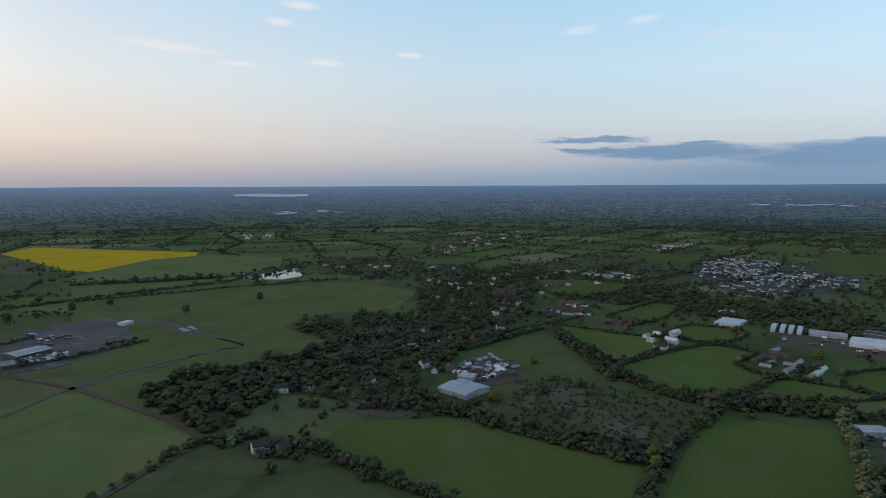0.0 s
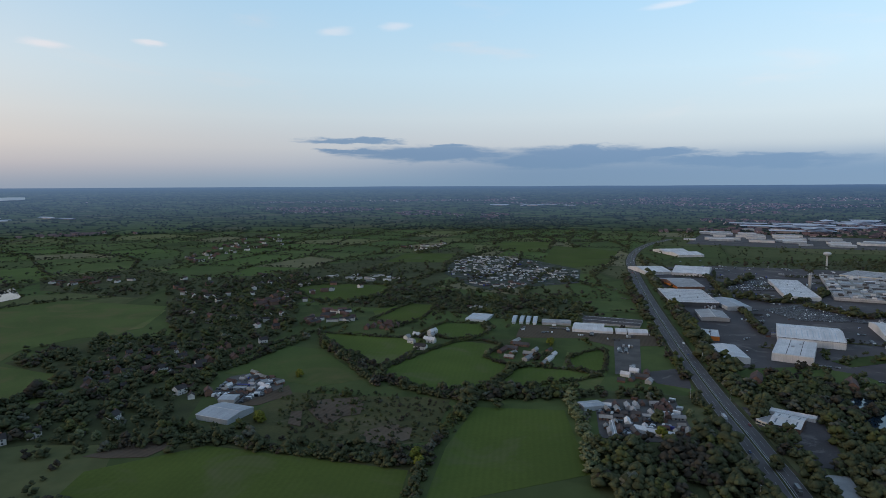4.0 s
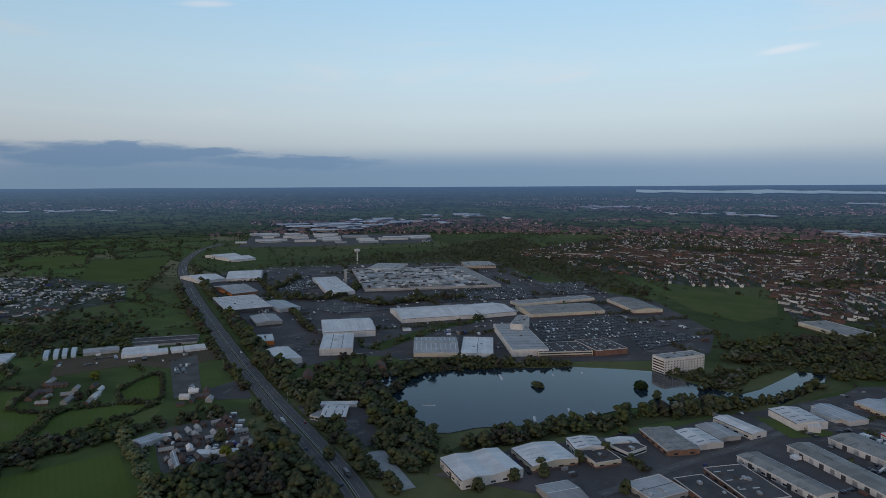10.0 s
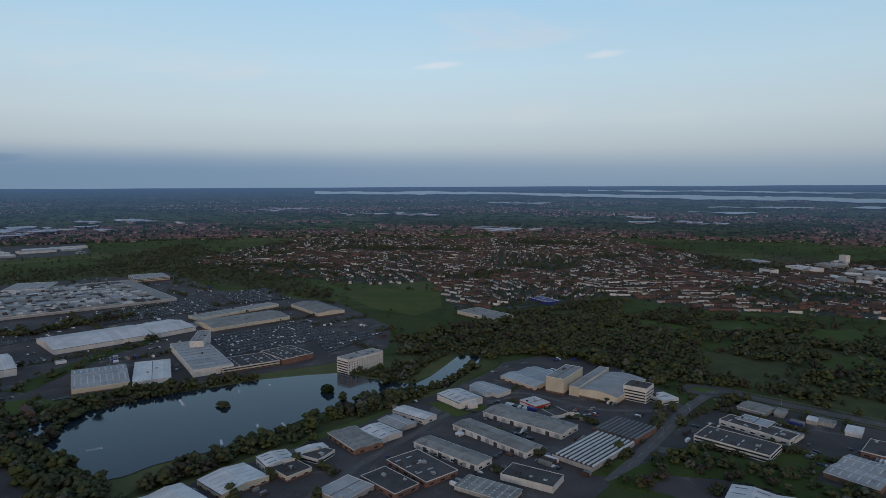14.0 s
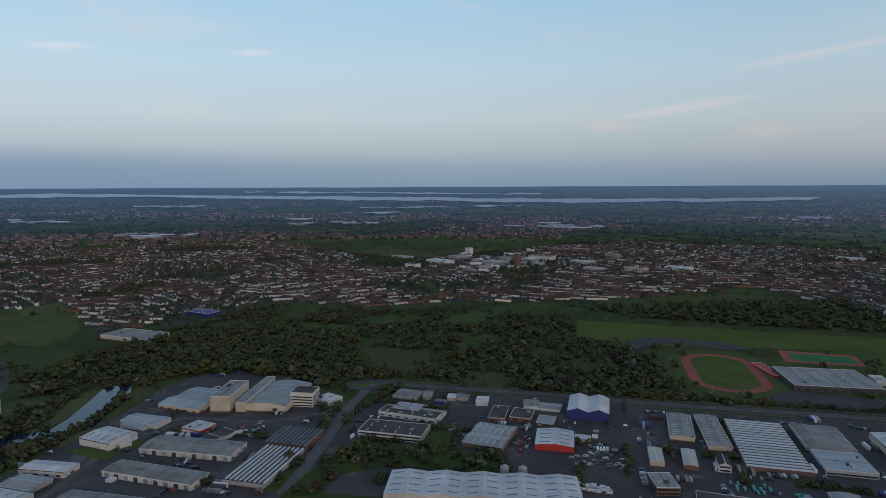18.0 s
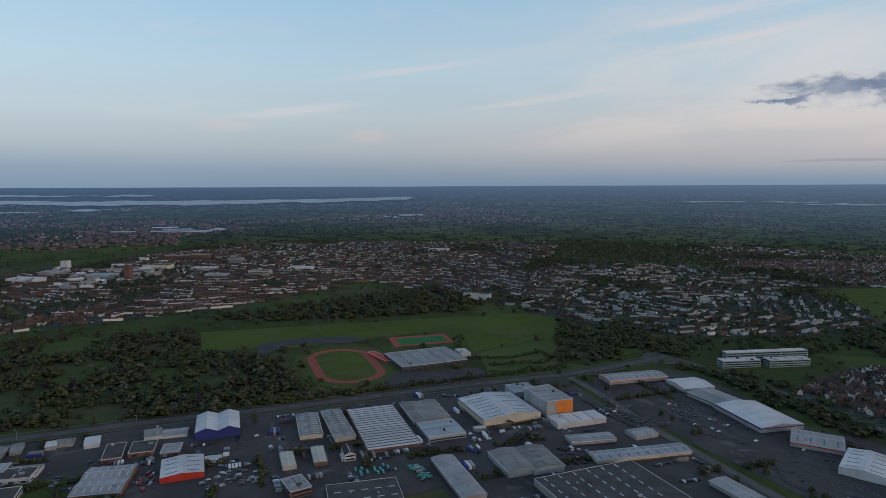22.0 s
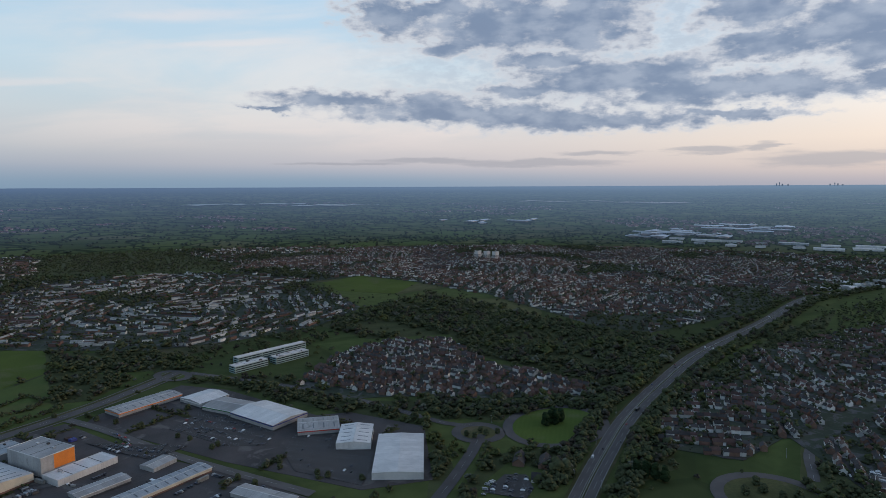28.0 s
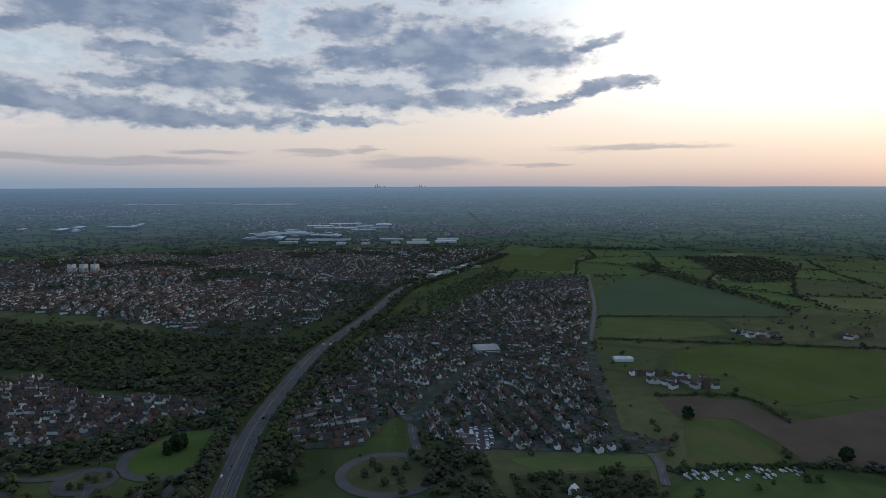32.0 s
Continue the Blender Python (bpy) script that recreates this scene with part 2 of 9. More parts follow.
def material(name, color, color2=None, rough=0.85, metal=0.0, scale=0.2, fine=4.0, vary=0.25, bump=0.0, island=False, spec=0.3, stripes=None, patches=None, sheet=0.0):
    """A surface with two scales of variation in metres, and a change of tone from piece to piece."""
    if name in MATS:
        return MATS[name]
    m = bpy.data.materials.new(name)
    m.use_nodes = True
    n = Nodes(m.node_tree)
    out, bs = n.add("ShaderNodeOutputMaterial"), n.add("ShaderNodeBsdfPrincipled")
    geo = n.add("ShaderNodeNewGeometry")
    pos = geo.outputs["Position"]
    big, small = n.noise(pos, scale, 3.0), n.noise(pos, fine, 4.0, 0.65)
    f = n.math("ADD", n.math("MULTIPLY", big, 0.6), n.math("MULTIPLY", small, 0.4))
    c2 = color2 or tuple(v * 0.62 for v in color)
    col = n.mix(n.map(f, 0.34, 0.66), c2, color)
    if patches:
        pc, pscale, lo, hi = patches
        col = n.mix(n.map(n.noise(pos, pscale, 5.0, 0.6, distortion=0.8), lo, hi), col, pc)
    if stripes:
        sc, width, amount, angle = stripes
        mp = n.add("ShaderNodeMapping")
        mp.inputs["Rotation"].default_value[2] = angle
        n.put(mp.inputs[0], pos)
        w = n.add("ShaderNodeTexWave")
        n.put(w.inputs[0], mp.outputs[0])
        w.inputs["Scale"].default_value, w.inputs["Distortion"].default_value = 0.314 / width, 0.6
        col = n.mix(n.math("MULTIPLY", w.outputs[1], amount), col, sc)
    if sheet:
        # sheets laid side by side along the ridge, with rain streaks down the slope
        tc, sp = n.add("ShaderNodeTexCoord"), n.add("ShaderNodeSeparateXYZ")
        n.put(sp.inputs[0], tc.outputs["Object"])
        cell = n.math("FLOOR", n.math("DIVIDE", sp.outputs[0], sheet))
        wn = n.add("ShaderNodeTexWhiteNoise")
        wn.noise_dimensions = "1D"
        n.put(wn.inputs["W"], cell)
        col = n.mix(n.math("MULTIPLY", wn.outputs["Value"], .28), col, tuple(v * .45 for v in color))
        streak = n.noise(n.xyz(n.math("MULTIPLY", sp.outputs[0], 1.3), n.math("MULTIPLY", sp.outputs[1], .07), 0.0), 1.0, 4.0, .6)
        col = n.mix(n.map(streak, .5, .72, 0, .55), col, tuple(v * .5 for v in color))
        seam = n.math("PINGPONG", sp.outputs[0], sheet / 2)
        col = n.mix(n.map(seam, .12, .0, 0, .55), col, tuple(v * .35 for v in color))
    info = n.add("ShaderNodeObjectInfo")
    r = geo.outputs["Random Per Island"] if island else info.outputs["Random"]
    hsv = n.add("ShaderNodeHueSaturation")
    n.put(hsv.inputs["Value"], n.map(r, 0, 1, 1 - vary, 1 + vary, False))
    n.put(hsv.inputs["Hue"], n.map(n.math("FRACT", n.math("MULTIPLY", r, 7.31)), 0, 1, 0.5 - vary * 0.045, 0.5 + vary * 0.045, False))
    n.put(hsv.inputs["Color"], col)
    n.put(bs.inputs["Base Color"], hsv.outputs[0])
    n.put(bs.inputs["Roughness"], n.map(small, 0.2, 0.8, max(rough - 0.12, 0.02), min(rough + 0.1, 1.0), False))
    bs.inputs["Metallic"].default_value, bs.inputs["Specular IOR Level"].default_value = metal, spec
    if bump:
        b = n.add("ShaderNodeBump")
        b.inputs["Strength"].default_value, b.inputs["Distance"].default_value = 0.6, bump
        n.put(b.inputs["Height"], small)
        n.put(bs.inputs["Normal"], b.outputs[0])
    n.put(out.inputs[0], bs.outputs[0])
    MATS[name] = m
    return m


grass = material("pasture_grass", (.112, .142, .046), (.087, .110, .037), 0.95, scale=.012, fine=.25, vary=.18, spec=.02, patches=((.138, .130, .055), .014, .46, .68))
meadow = material("bright_grass", (.098, .128, .031), (.075, .098, .025), 0.95, scale=.01, fine=.3, vary=.15, spec=.02, stripes=((.052, .080, .02), 5.0, .16, .5), patches=((.112, .118, .052), .018, .5, .72))
rough_grass = material("rough_grass", (.105, .100, .045), (.062, .064, .030), 0.95, scale=.02, fine=.3, vary=.15, spec=.02, patches=((.13, .105, .065), .025, .55, .7))
crop = material("growing_crop", (.072, .100, .052), (.056, .082, .042), 0.95, scale=.006, fine=.2, vary=.2, spec=.02, stripes=((.04, .075, .035), 8.0, .5, .3))
rape = material("yellow_rape", (.50, .345, .012), (.40, .28, .012), 0.95, scale=.01, fine=.2, vary=.05, spec=.02)
soil = material("bare_soil", (.125, .096, .068), (.085, .064, .046), 0.95, scale=.02, fine=.4, vary=.12, spec=.02, stripes=((.13, .10, .07), 5.0, .5, .8))
gravel = material("gravel_yard", (.125, .112, .10), (.075, .068, .062), 0.95, scale=.05, fine=1.0, vary=.1, spec=.2)
asphalt = material("asphalt", (.070, .061, .058), (.048, .042, .040), 0.9, scale=.06, fine=1.5, vary=.12, spec=.3)
road_grey = material("worn_grey_asphalt", (.104, .091, .086), (.076, .067, .063), 0.9, scale=.05, fine=1.5, vary=.1, spec=.3)
pale_road = material("worn_concrete_road", (.135, .119, .110), (.098, .087, .080), 0.9, scale=.05, fine=1.2, vary=.1, spec=.3)
paint = material("road_paint", (.40, .40, .38), None, 0.7, scale=.5, fine=3)
concrete = material("concrete", (.34, .33, .31), (.24, .235, .225), 0.85, scale=.1, fine=1.5, vary=.12)
foliage = material("spring_foliage", (.080, .090, .046), (.050, .056, .031), 0.9, scale=.06, fine=.55, vary=.12, bump=.6, island=True, spec=.03)
olive = material("fresh_olive_foliage", (.087, .098, .039), (.059, .069, .028), 0.9, scale=.06, fine=.55, vary=.12, bump=.6, island=True, spec=.03)
brown_leaf = material("budding_brown_foliage", (.070, .063, .047), (.045, .040, .031), 0.9, scale=.06, fine=.55, vary=.12, bump=.6, island=True, spec=.03)
pale_leaf = material("pale_grey_green_foliage", (.128, .132, .098), (.085, .089, .068), 0.9, scale=.06, fine=.55, vary=.12, bump=.6, island=True, spec=.03)
blossom = material("pale_blossom_foliage", (.17, .18, .10), (.07, .09, .04), 0.9, scale=.1, fine=.55, vary=.12, bump=.6, island=True, spec=.03)
willow = material("yellow_green_foliage", (.14, .15, .03), (.08, .09, .02), 0.9, scale=.1, fine=.55, vary=.12, bump=.6, island=True, spec=.03)
dark_leaf = material("dark_evergreen_foliage", (.026, .042, .018), (.012, .022, .010), 0.9, scale=.1, fine=.55, vary=.12, bump=.6, island=True, spec=.03)
copper = material("copper_foliage", (.075, .040, .028), (.035, .02, .016), 0.9, scale=.1, fine=.55, vary=.12, bump=.6, island=True, spec=.03)
bark = material("bark", (.09, .07, .05), None, 0.95, scale=.5, fine=5)
brick = material("red_brick", (.205, .115, .085), (.135, .078, .06), 0.9, scale=.2, fine=3, vary=.2, island=True)
render_w = material("pale_render", (.66, .63, .59), (.48, .46, .43), 0.85, scale=.2, fine=2, vary=.32, island=True)
tile_r = material("red_clay_tiles", (.125, .070, .056), (.072, .045, .038), 0.85, scale=.15, fine=2.5, vary=.32, island=True)
tile_g = material("grey_brown_tiles", (.066, .056, .053), (.040, .035, .034), 0.85, scale=.15, fine=2.5, vary=.32, island=True)
felt = material("dark_flat_roof", (.092, .082, .079), (.055, .050, .049), 0.9, scale=.08, fine=1.2, vary=.15)
metal_w = material("white_sheet_metal", (.72, .69, .66), (.55, .53, .51), 0.7, .0, scale=.06, fine=.8, vary=.1, sheet=6)
metal_g = material("grey_sheet_metal", (.40, .385, .37), (.29, .28, .27), 0.7, .0, scale=.05, fine=.6, vary=.14, patches=((.18, .18, .175), .08, .55, .75), sheet=5)
metal_d = material("weathered_cement_sheet", (.33, .315, .285), (.22, .21, .19), 0.85, scale=.06, fine=.8, vary=.12, patches=((.15, .14, .12), .1, .5, .7), sheet=3)
metal_b = material("pale_blue_grey_metal", (.42, .44, .45), (.31, .33, .345), 0.7, scale=.05, fine=.7, vary=.1, sheet=5)
clad_c = material("cream_cladding", (.58, .52, .41), (.47, .42, .33), 0.7, scale=.1, fine=1, vary=.1)
clad_o = material("orange_cladding", (.75, .22, .03), (.6, .17, .03), 0.6, scale=.1, fine=1, vary=.05)
clad_r = material("red_cladding", (.55, .05, .035), (.42, .04, .03), 0.6, scale=.1, fine=1, vary=.05)
clad_b = material("dark_blue_cladding", (.036, .048, .22), (.03, .038, .17), 0.6, scale=.1, fine=1, vary=.05)
clad_t = material("pale_teal_glazing", (.30, .40, .39), (.22, .30, .30), 0.35, scale=.1, fine=1, vary=.05, spec=.6)
clad_k = material("charcoal_cladding", (.07, .07, .075), (.05, .05, .053), 0.6, scale=.1, fine=1, vary=.05)
glass = material("dark_window_glass", (.035, .045, .055), None, 0.12, scale=.3, fine=2, spec=.8)
skyl = material("translucent_rooflight", (.50, .53, .54), (.40, .43, .44), 0.5, scale=.2, fine=2, vary=.1)
darkl = material("dirty_rooflight", (.13, .14, .15), (.09, .10, .11), 0.4, scale=.2, fine=2, vary=.2)
track_red = material("red_running_track", (.36, .085, .055), (.28, .07, .045), 0.9, scale=.1, fine=2, vary=.05)
turf = material("artificial_turf", (.055, .19, .075), (.045, .15, .06), 0.9, scale=.05, fine=1, vary=.05, spec=.02)
steel = material("galvanised_steel", (.45, .46, .47), None, 0.5, .4, scale=.5, fine=4)
car_mat = material("car_paint", (.055, .060, .075), (.045, .05, .06), 0.35, .2, scale=1, fine=4, vary=.9, island=True, spec=.5)
car_white = material("white_vehicle_paint", (.78, .78, .77), (.66, .66, .66), 0.4, scale=1, fine=4, vary=.1, island=True)
tyre = material("black_rubber", (.02, .02, .02), None, 0.9)
teal = material("teal_vehicle_paint", (.10, .38, .33), None, 0.5, scale=1, fine=4)


def water_material():
    m = bpy.data.materials.new("still_lake_water")
    m.use_nodes = True
    n = Nodes(m.node_tree)
    out, bs = n.add("ShaderNodeOutputMaterial"), n.add("ShaderNodeBsdfPrincipled")
    geo, b = n.add("ShaderNodeNewGeometry"), n.add("ShaderNodeBump")
    pos = geo.outputs["Position"]
    n.put(bs.inputs["Base Color"], n.mix(n.noise(pos, .012, 3), (.010, .020, .030), (.022, .034, .044)))
    bs.inputs["IOR"].default_value = 1.33
    n.put(bs.inputs["Roughness"], n.map(n.noise(pos, .02, 3), .35, .65, .03, .14))
    n.put(b.inputs["Height"], n.noise(pos, .5, 3))
    b.inputs["Strength"].default_value, b.inputs["Distance"].default_value = .12, .1
    n.put(bs.inputs["Normal"], b.outputs[0])
    n.put(out.inputs[0], bs.outputs[0])
    return m


water = water_material()

# ---- geometry helpers ----
FLAT, RIM = 2900.0, 4930.0
RIM_A, RIM_B = 191.3, 0.372



def rim_height(x, y):
    """The far hills rise towards the west."""
    a = (math.degrees(math.atan2(x, y)) + 60) % 360 - 60
    return RIM_A + RIM_B * min(a, 235) if a < 265 else RIM_A + RIM_B * 235 * (300 - a) / 35


def ground_z(x, y):
    r = math.hypot(x, y)
    if r < FLAT:
        return 0.0
    f = min(1.0, (r - FLAT) / (RIM - FLAT))
    h = rim_height(x, y)
    roll = noise.fractal(Vector((x * .0011, y * .0011, 2.0)), 1.0, 2.0, 3) * 1.6 * min(1, f * 1.5)
    ridge = noise.noise(Vector((math.atan2(x, y) * 9, 4.0, 0))) * 3.0 * max(0.0, f - .75) * 4
    return h * (1 - (1 - f) ** 1.25) + roll + ridge


FAR_F = np.linspace(0, .985, 500)
FAR_G = 1 - (1 - FAR_F) ** 1.25
FAR_D = (FLAT + FAR_F * (RIM - FLAT)) / (1 - .98 * FAR_G)


def far_spots(dist, az):
    """Far land is modelled smaller and nearer, on the slope: where a true distance and azimuth lie on it, and how much smaller."""
    f = np.interp(dist, FAR_D, FAR_F)
    r, a = FLAT + f * (RIM - FLAT), np.radians(az)
    x, y = r * np.sin(a), r * np.cos(a)
    return x, y, np.array([ground_z(p, q) for p, q in zip(x, y)]), 1 - .98 * (1 - (1 - f) ** 1.25)


def mesh_data(name, V, F, mats, mi=None, smooth=False):
    """A mesh from arrays of places and of triangles or quads."""
    me = bpy.data.meshes.new(name)
    V, F = np.asarray(V, np.float32), np.asarray(F, np.int32)
    k = F.shape[1]
    me.vertices.add(len(V))
    me.vertices.foreach_set("co", V.ravel())
    me.loops.add(F.size)
    me.loops.foreach_set("vertex_index", F.ravel())
    me.polygons.add(len(F))
    me.polygons.foreach_set("loop_start", np.arange(0, F.size, k, dtype=np.int32))
    me.polygons.foreach_set("loop_total", np.full(len(F), k, np.int32))
    for m in mats if isinstance(mats, (list, tuple)) else [mats]:
        me.materials.append(m)
    if mi is not None:
        me.polygons.foreach_set("material_index", np.asarray(mi, np.int32))
    me.polygons.foreach_set("use_smooth", np.full(len(F), smooth))
    me.update(calc_edges=True)
    me.validate()
    return me


def part(name, bm, mat, parent, label="", m=None):
    """Links a bmesh, or a ready mesh, as one mesh object under a thing or a part."""
    if isinstance(bm, bmesh.types.BMesh):
        me = bpy.data.meshes.new(name)
        bm.to_mesh(me)
        bm.free()
        me.materials.append(mat)
    else:
        me = bm
    ob = new(name, me)
    ob.parent = parent
    if m is not None:
        ob.matrix_basis = m
    return tagged(ob, label)


def thing(name, label, category, m=None, group="", kind=""):
    ob = new(name)
    if m is not None:
        ob.matrix_world = m
    return tagged(ob, label, category, group, kind)


BOXF = [(0, 3, 2, 1), (4, 5, 6, 7), (0, 1, 5, 4), (1, 2, 6, 5), (2, 3, 7, 6), (3, 0, 4, 7)]


def box_v(x0, y0, z0, x1, y1, z1):
    return [(x0, y0, z0), (x1, y0, z0), (x1, y1, z0), (x0, y1, z0), (x0, y0, z1), (x1, y0, z1), (x1, y1, z1), (x0, y1, z1)]


def boxes(name, mat, parent, rows, label=""):
    """One part made of a few boxes (x0, y0, z0, x1, y1, z1)."""
    V, F = [], []
    for r in rows:
        F += [tuple(i + len(V) for i in f) for f in BOXF]
        V += box_v(*r)
    return part(name, mesh_data(name, V, F, mat), mat, parent, label)


def prism(name, mat, parent, outline, y0, y1, label=""):
    """A part with an x-z outline drawn out along y."""
    k = len(outline)
    bm = bmesh.new()
    a = [bm.verts.new((x, y0, z)) for x, z in outline]
    b = [bm.verts.new((x, y1, z)) for x, z in outline]
    bm.faces.new(a[::-1]), bm.faces.new(b)
    for i in range(k):
        bm.faces.new((a[i], a[(i + 1) % k], b[(i + 1) % k], b[i]))
    bmesh.ops.recalc_face_normals(bm, faces=bm.faces)
    return part(name, bm, mat, parent, label)


LAID, CLEAR, WAYS, FOOT, YARDS = [0], [], [], [], []


def polygon(name, pts, z, mat, label, category, kind="structure", depth=0.3):
    """A flat piece of ground, z metres above the sheet, with a small edge. Each lies a little over the one before."""
    LAID[0] += 1
    if name in ("field", "water", "car_park", "running_track", "sports_pitch", "riding_arena", "concrete_slab"):
        CLEAR.append(list(pts))
    if name in ("yard_ground", "roundabout_island"):
        YARDS.append(list(pts))
    z = .02 + LAID[0] * .0008 if name == "woodland_floor" else z + LAID[0] * .004
    if name in ("yard_ground", "car_park", "water", "bare_earth", "concrete_slab"):
        z += .25
    bm = bmesh.new()
    top = [bm.verts.new((x, y, z)) for x, y in pts]
    low = [bm.verts.new((x, y, z - depth)) for x, y in pts]
    try:
        bm.faces.new(top)
    except ValueError:
        pass
    for i in range(len(pts)):
        j = (i + 1) % len(pts)
        bm.faces.new((top[i], low[i], low[j], top[j]))
    bmesh.ops.recalc_face_normals(bm, faces=bm.faces)
    bmesh.ops.triangulate(bm, faces=[f for f in bm.faces if len(f.verts) > 4])
    me = bpy.data.meshes.new(name)
    bm.to_mesh(me)
    bm.free()
    me.materials.append(mat)
    return tagged(new(name, me), label, category, kind=kind)


def smooth_line(pts, step=12.0):
    """Places every few metres along a soft curve through the given ones, with the way at each."""
    P = [Vector((x, y, 0)) for x, y in pts]
    P = [2 * P[0] - P[1]] + P + [2 * P[-1] - P[-2]]
    out = []
    for i in range(1, len(P) - 2):
        n = max(2, int((P[i + 1] - P[i]).length / step))
        for k in range(n + (i == len(P) - 3)):
            t = k / n
            a, b, c, d = P[i - 1:i + 3]
            out.append(0.5 * (2 * b + (c - a) * t + (2 * a - 5 * b + 4 * c - d) * t * t + (3 * b - a - 3 * c + d) * t ** 3))
    way = [(out[min(i + 1, len(out) - 1)] - out[max(i - 1, 0)]).normalized() for i in range(len(out))]
    return out, way


def strip(name, pts, width, z, mat, label="", category="road", offset=0.0, parent=None, kind="structure", dash=None):
    P, W = smooth_line(pts)
    if width > 2.5:
        WAYS.append((np.array([(p.x, p.y) for p in P]), width / 2 + abs(offset)))
    V, F = [], []
    for p, w in zip(P, W):
        side = Vector((w.y, -w.x, 0))
        zz = z + ground_z(p.x, p.y)
        for s in (-0.5, 0.5):
            q = p + side * (offset + s * width)
            V.append((q.x, q.y, zz))
    for i in range(len(P) - 1):
        if dash and i % dash[1] >= dash[0]:
            continue
        F.append((2 * i, 2 * i + 1, 2 * i + 3, 2 * i + 2))
    me = mesh_data(name, V, F, mat)
    if parent:
        return part(name, me, mat, parent, label)
    return tagged(new(name, me), label, category, kind=kind)


def inside(pts, X, Y):
    """Which of the places lie within the outline."""
    r = np.zeros(len(X), bool)
    k = len(pts)
    for i in range(k):
        (x0, y0), (x1, y1) = pts[i], pts[(i + 1) % k]
        if y0 != y1:
            r ^= ((y0 > Y) != (y1 > Y)) & (X < (x1 - x0) * (Y - y0) / (y1 - y0) + x0)
    return r


def free(q, margin=3.0, fields=True):
    """The places that stand on no road, and on no open field, yard or water."""
    ok = np.ones(len(q), bool)
    for line, half in WAYS:
        lo, hi = line.min(0) - half - margin, line.max(0) + half + margin
        near = np.nonzero(ok & (q[:, 0] > lo[0]) & (q[:, 0] < hi[0]) & (q[:, 1] > lo[1]) & (q[:, 1] < hi[1]))[0]
        for s in range(0, len(near), 2000):
            i = near[s:s + 2000]
            d = ((q[i][:, None] - line[None]) ** 2).sum(-1).min(1)
            ok[i[d < (half + margin + 1.5) ** 2]] = False
    for pts in FOOT if fields else ():
        ok &= ~inside(pts, q[:, 0], q[:, 1])
    if fields is True:
        for pts in CLEAR:
            ok &= ~inside(pts, q[:, 0], q[:, 1])
    return ok

# ---- kinds of things ----
RNG = np.random.default_rng(5)


def ico(sub):
    bm = bmesh.new()
    bmesh.ops.create_icosphere(bm, subdivisions=sub, radius=1)
    V = np.array([v.co[:] for v in bm.verts])
    F = np.array([[v.index for v in f.verts] for f in bm.faces])
    bm.free()
    return V, F


ICO1, ICO2 = ico(1), ico(2)


def crown_arrays(seed, clumps, base, tall=1.0, spread=1.0, ragged=.5, full=1.12):
    """The crown of a tree about 1 m across and 1 m high: many ragged clumps round a few limbs."""
    g = np.random.default_rng(seed)
    V, F, k = [], [], 0
    bv, bf = base
    for i in range(clumps):
        h = 0.12 + 0.86 * g.random() ** 0.8
        rad = 0.44 * spread * math.sqrt(max(0.03, 1 - ((h - 0.42) / 0.62) ** 2)) * (0.45 + 0.55 * g.random() ** 0.5)
        a = i * 2.399 + g.random() * 0.9
        size = (0.13 + 0.12 * g.random()) * (1.2 - 0.35 * h) * (9 / clumps) ** 0.28 * 1.25 * full
        j = 1 + (g.random((len(bv), 1)) - 0.5) * ragged
        v = bv * j * size * np.array([1, 1, 0.78])
        V.append(v + [rad * math.cos(a), rad * math.sin(a), h * tall])
        F.append(bf + k)
        k += len(bv)
    return np.concatenate(V), np.concatenate(F)


OCTA = (np.array([(1, 0, 0), (-1, 0, 0), (0, 1, 0), (0, -1, 0), (0, 0, 1), (0, 0, -1)], float), np.array([(0, 2, 4), (2, 1, 4), (1, 3, 4), (3, 0, 4), (2, 0, 5), (1, 2, 5), (3, 1, 5), (0, 3, 5)]))
SMALL = [crown_arrays(10 + s, 10, OCTA, ragged=.42, full=1.3) for s in range(7)]
MID = [crown_arrays(60 + s, 6, OCTA, ragged=.42, full=1.28) for s in range(6)]
TINY = [crown_arrays(40 + s, 2, OCTA, ragged=.4, full=1.0) for s in range(6)]


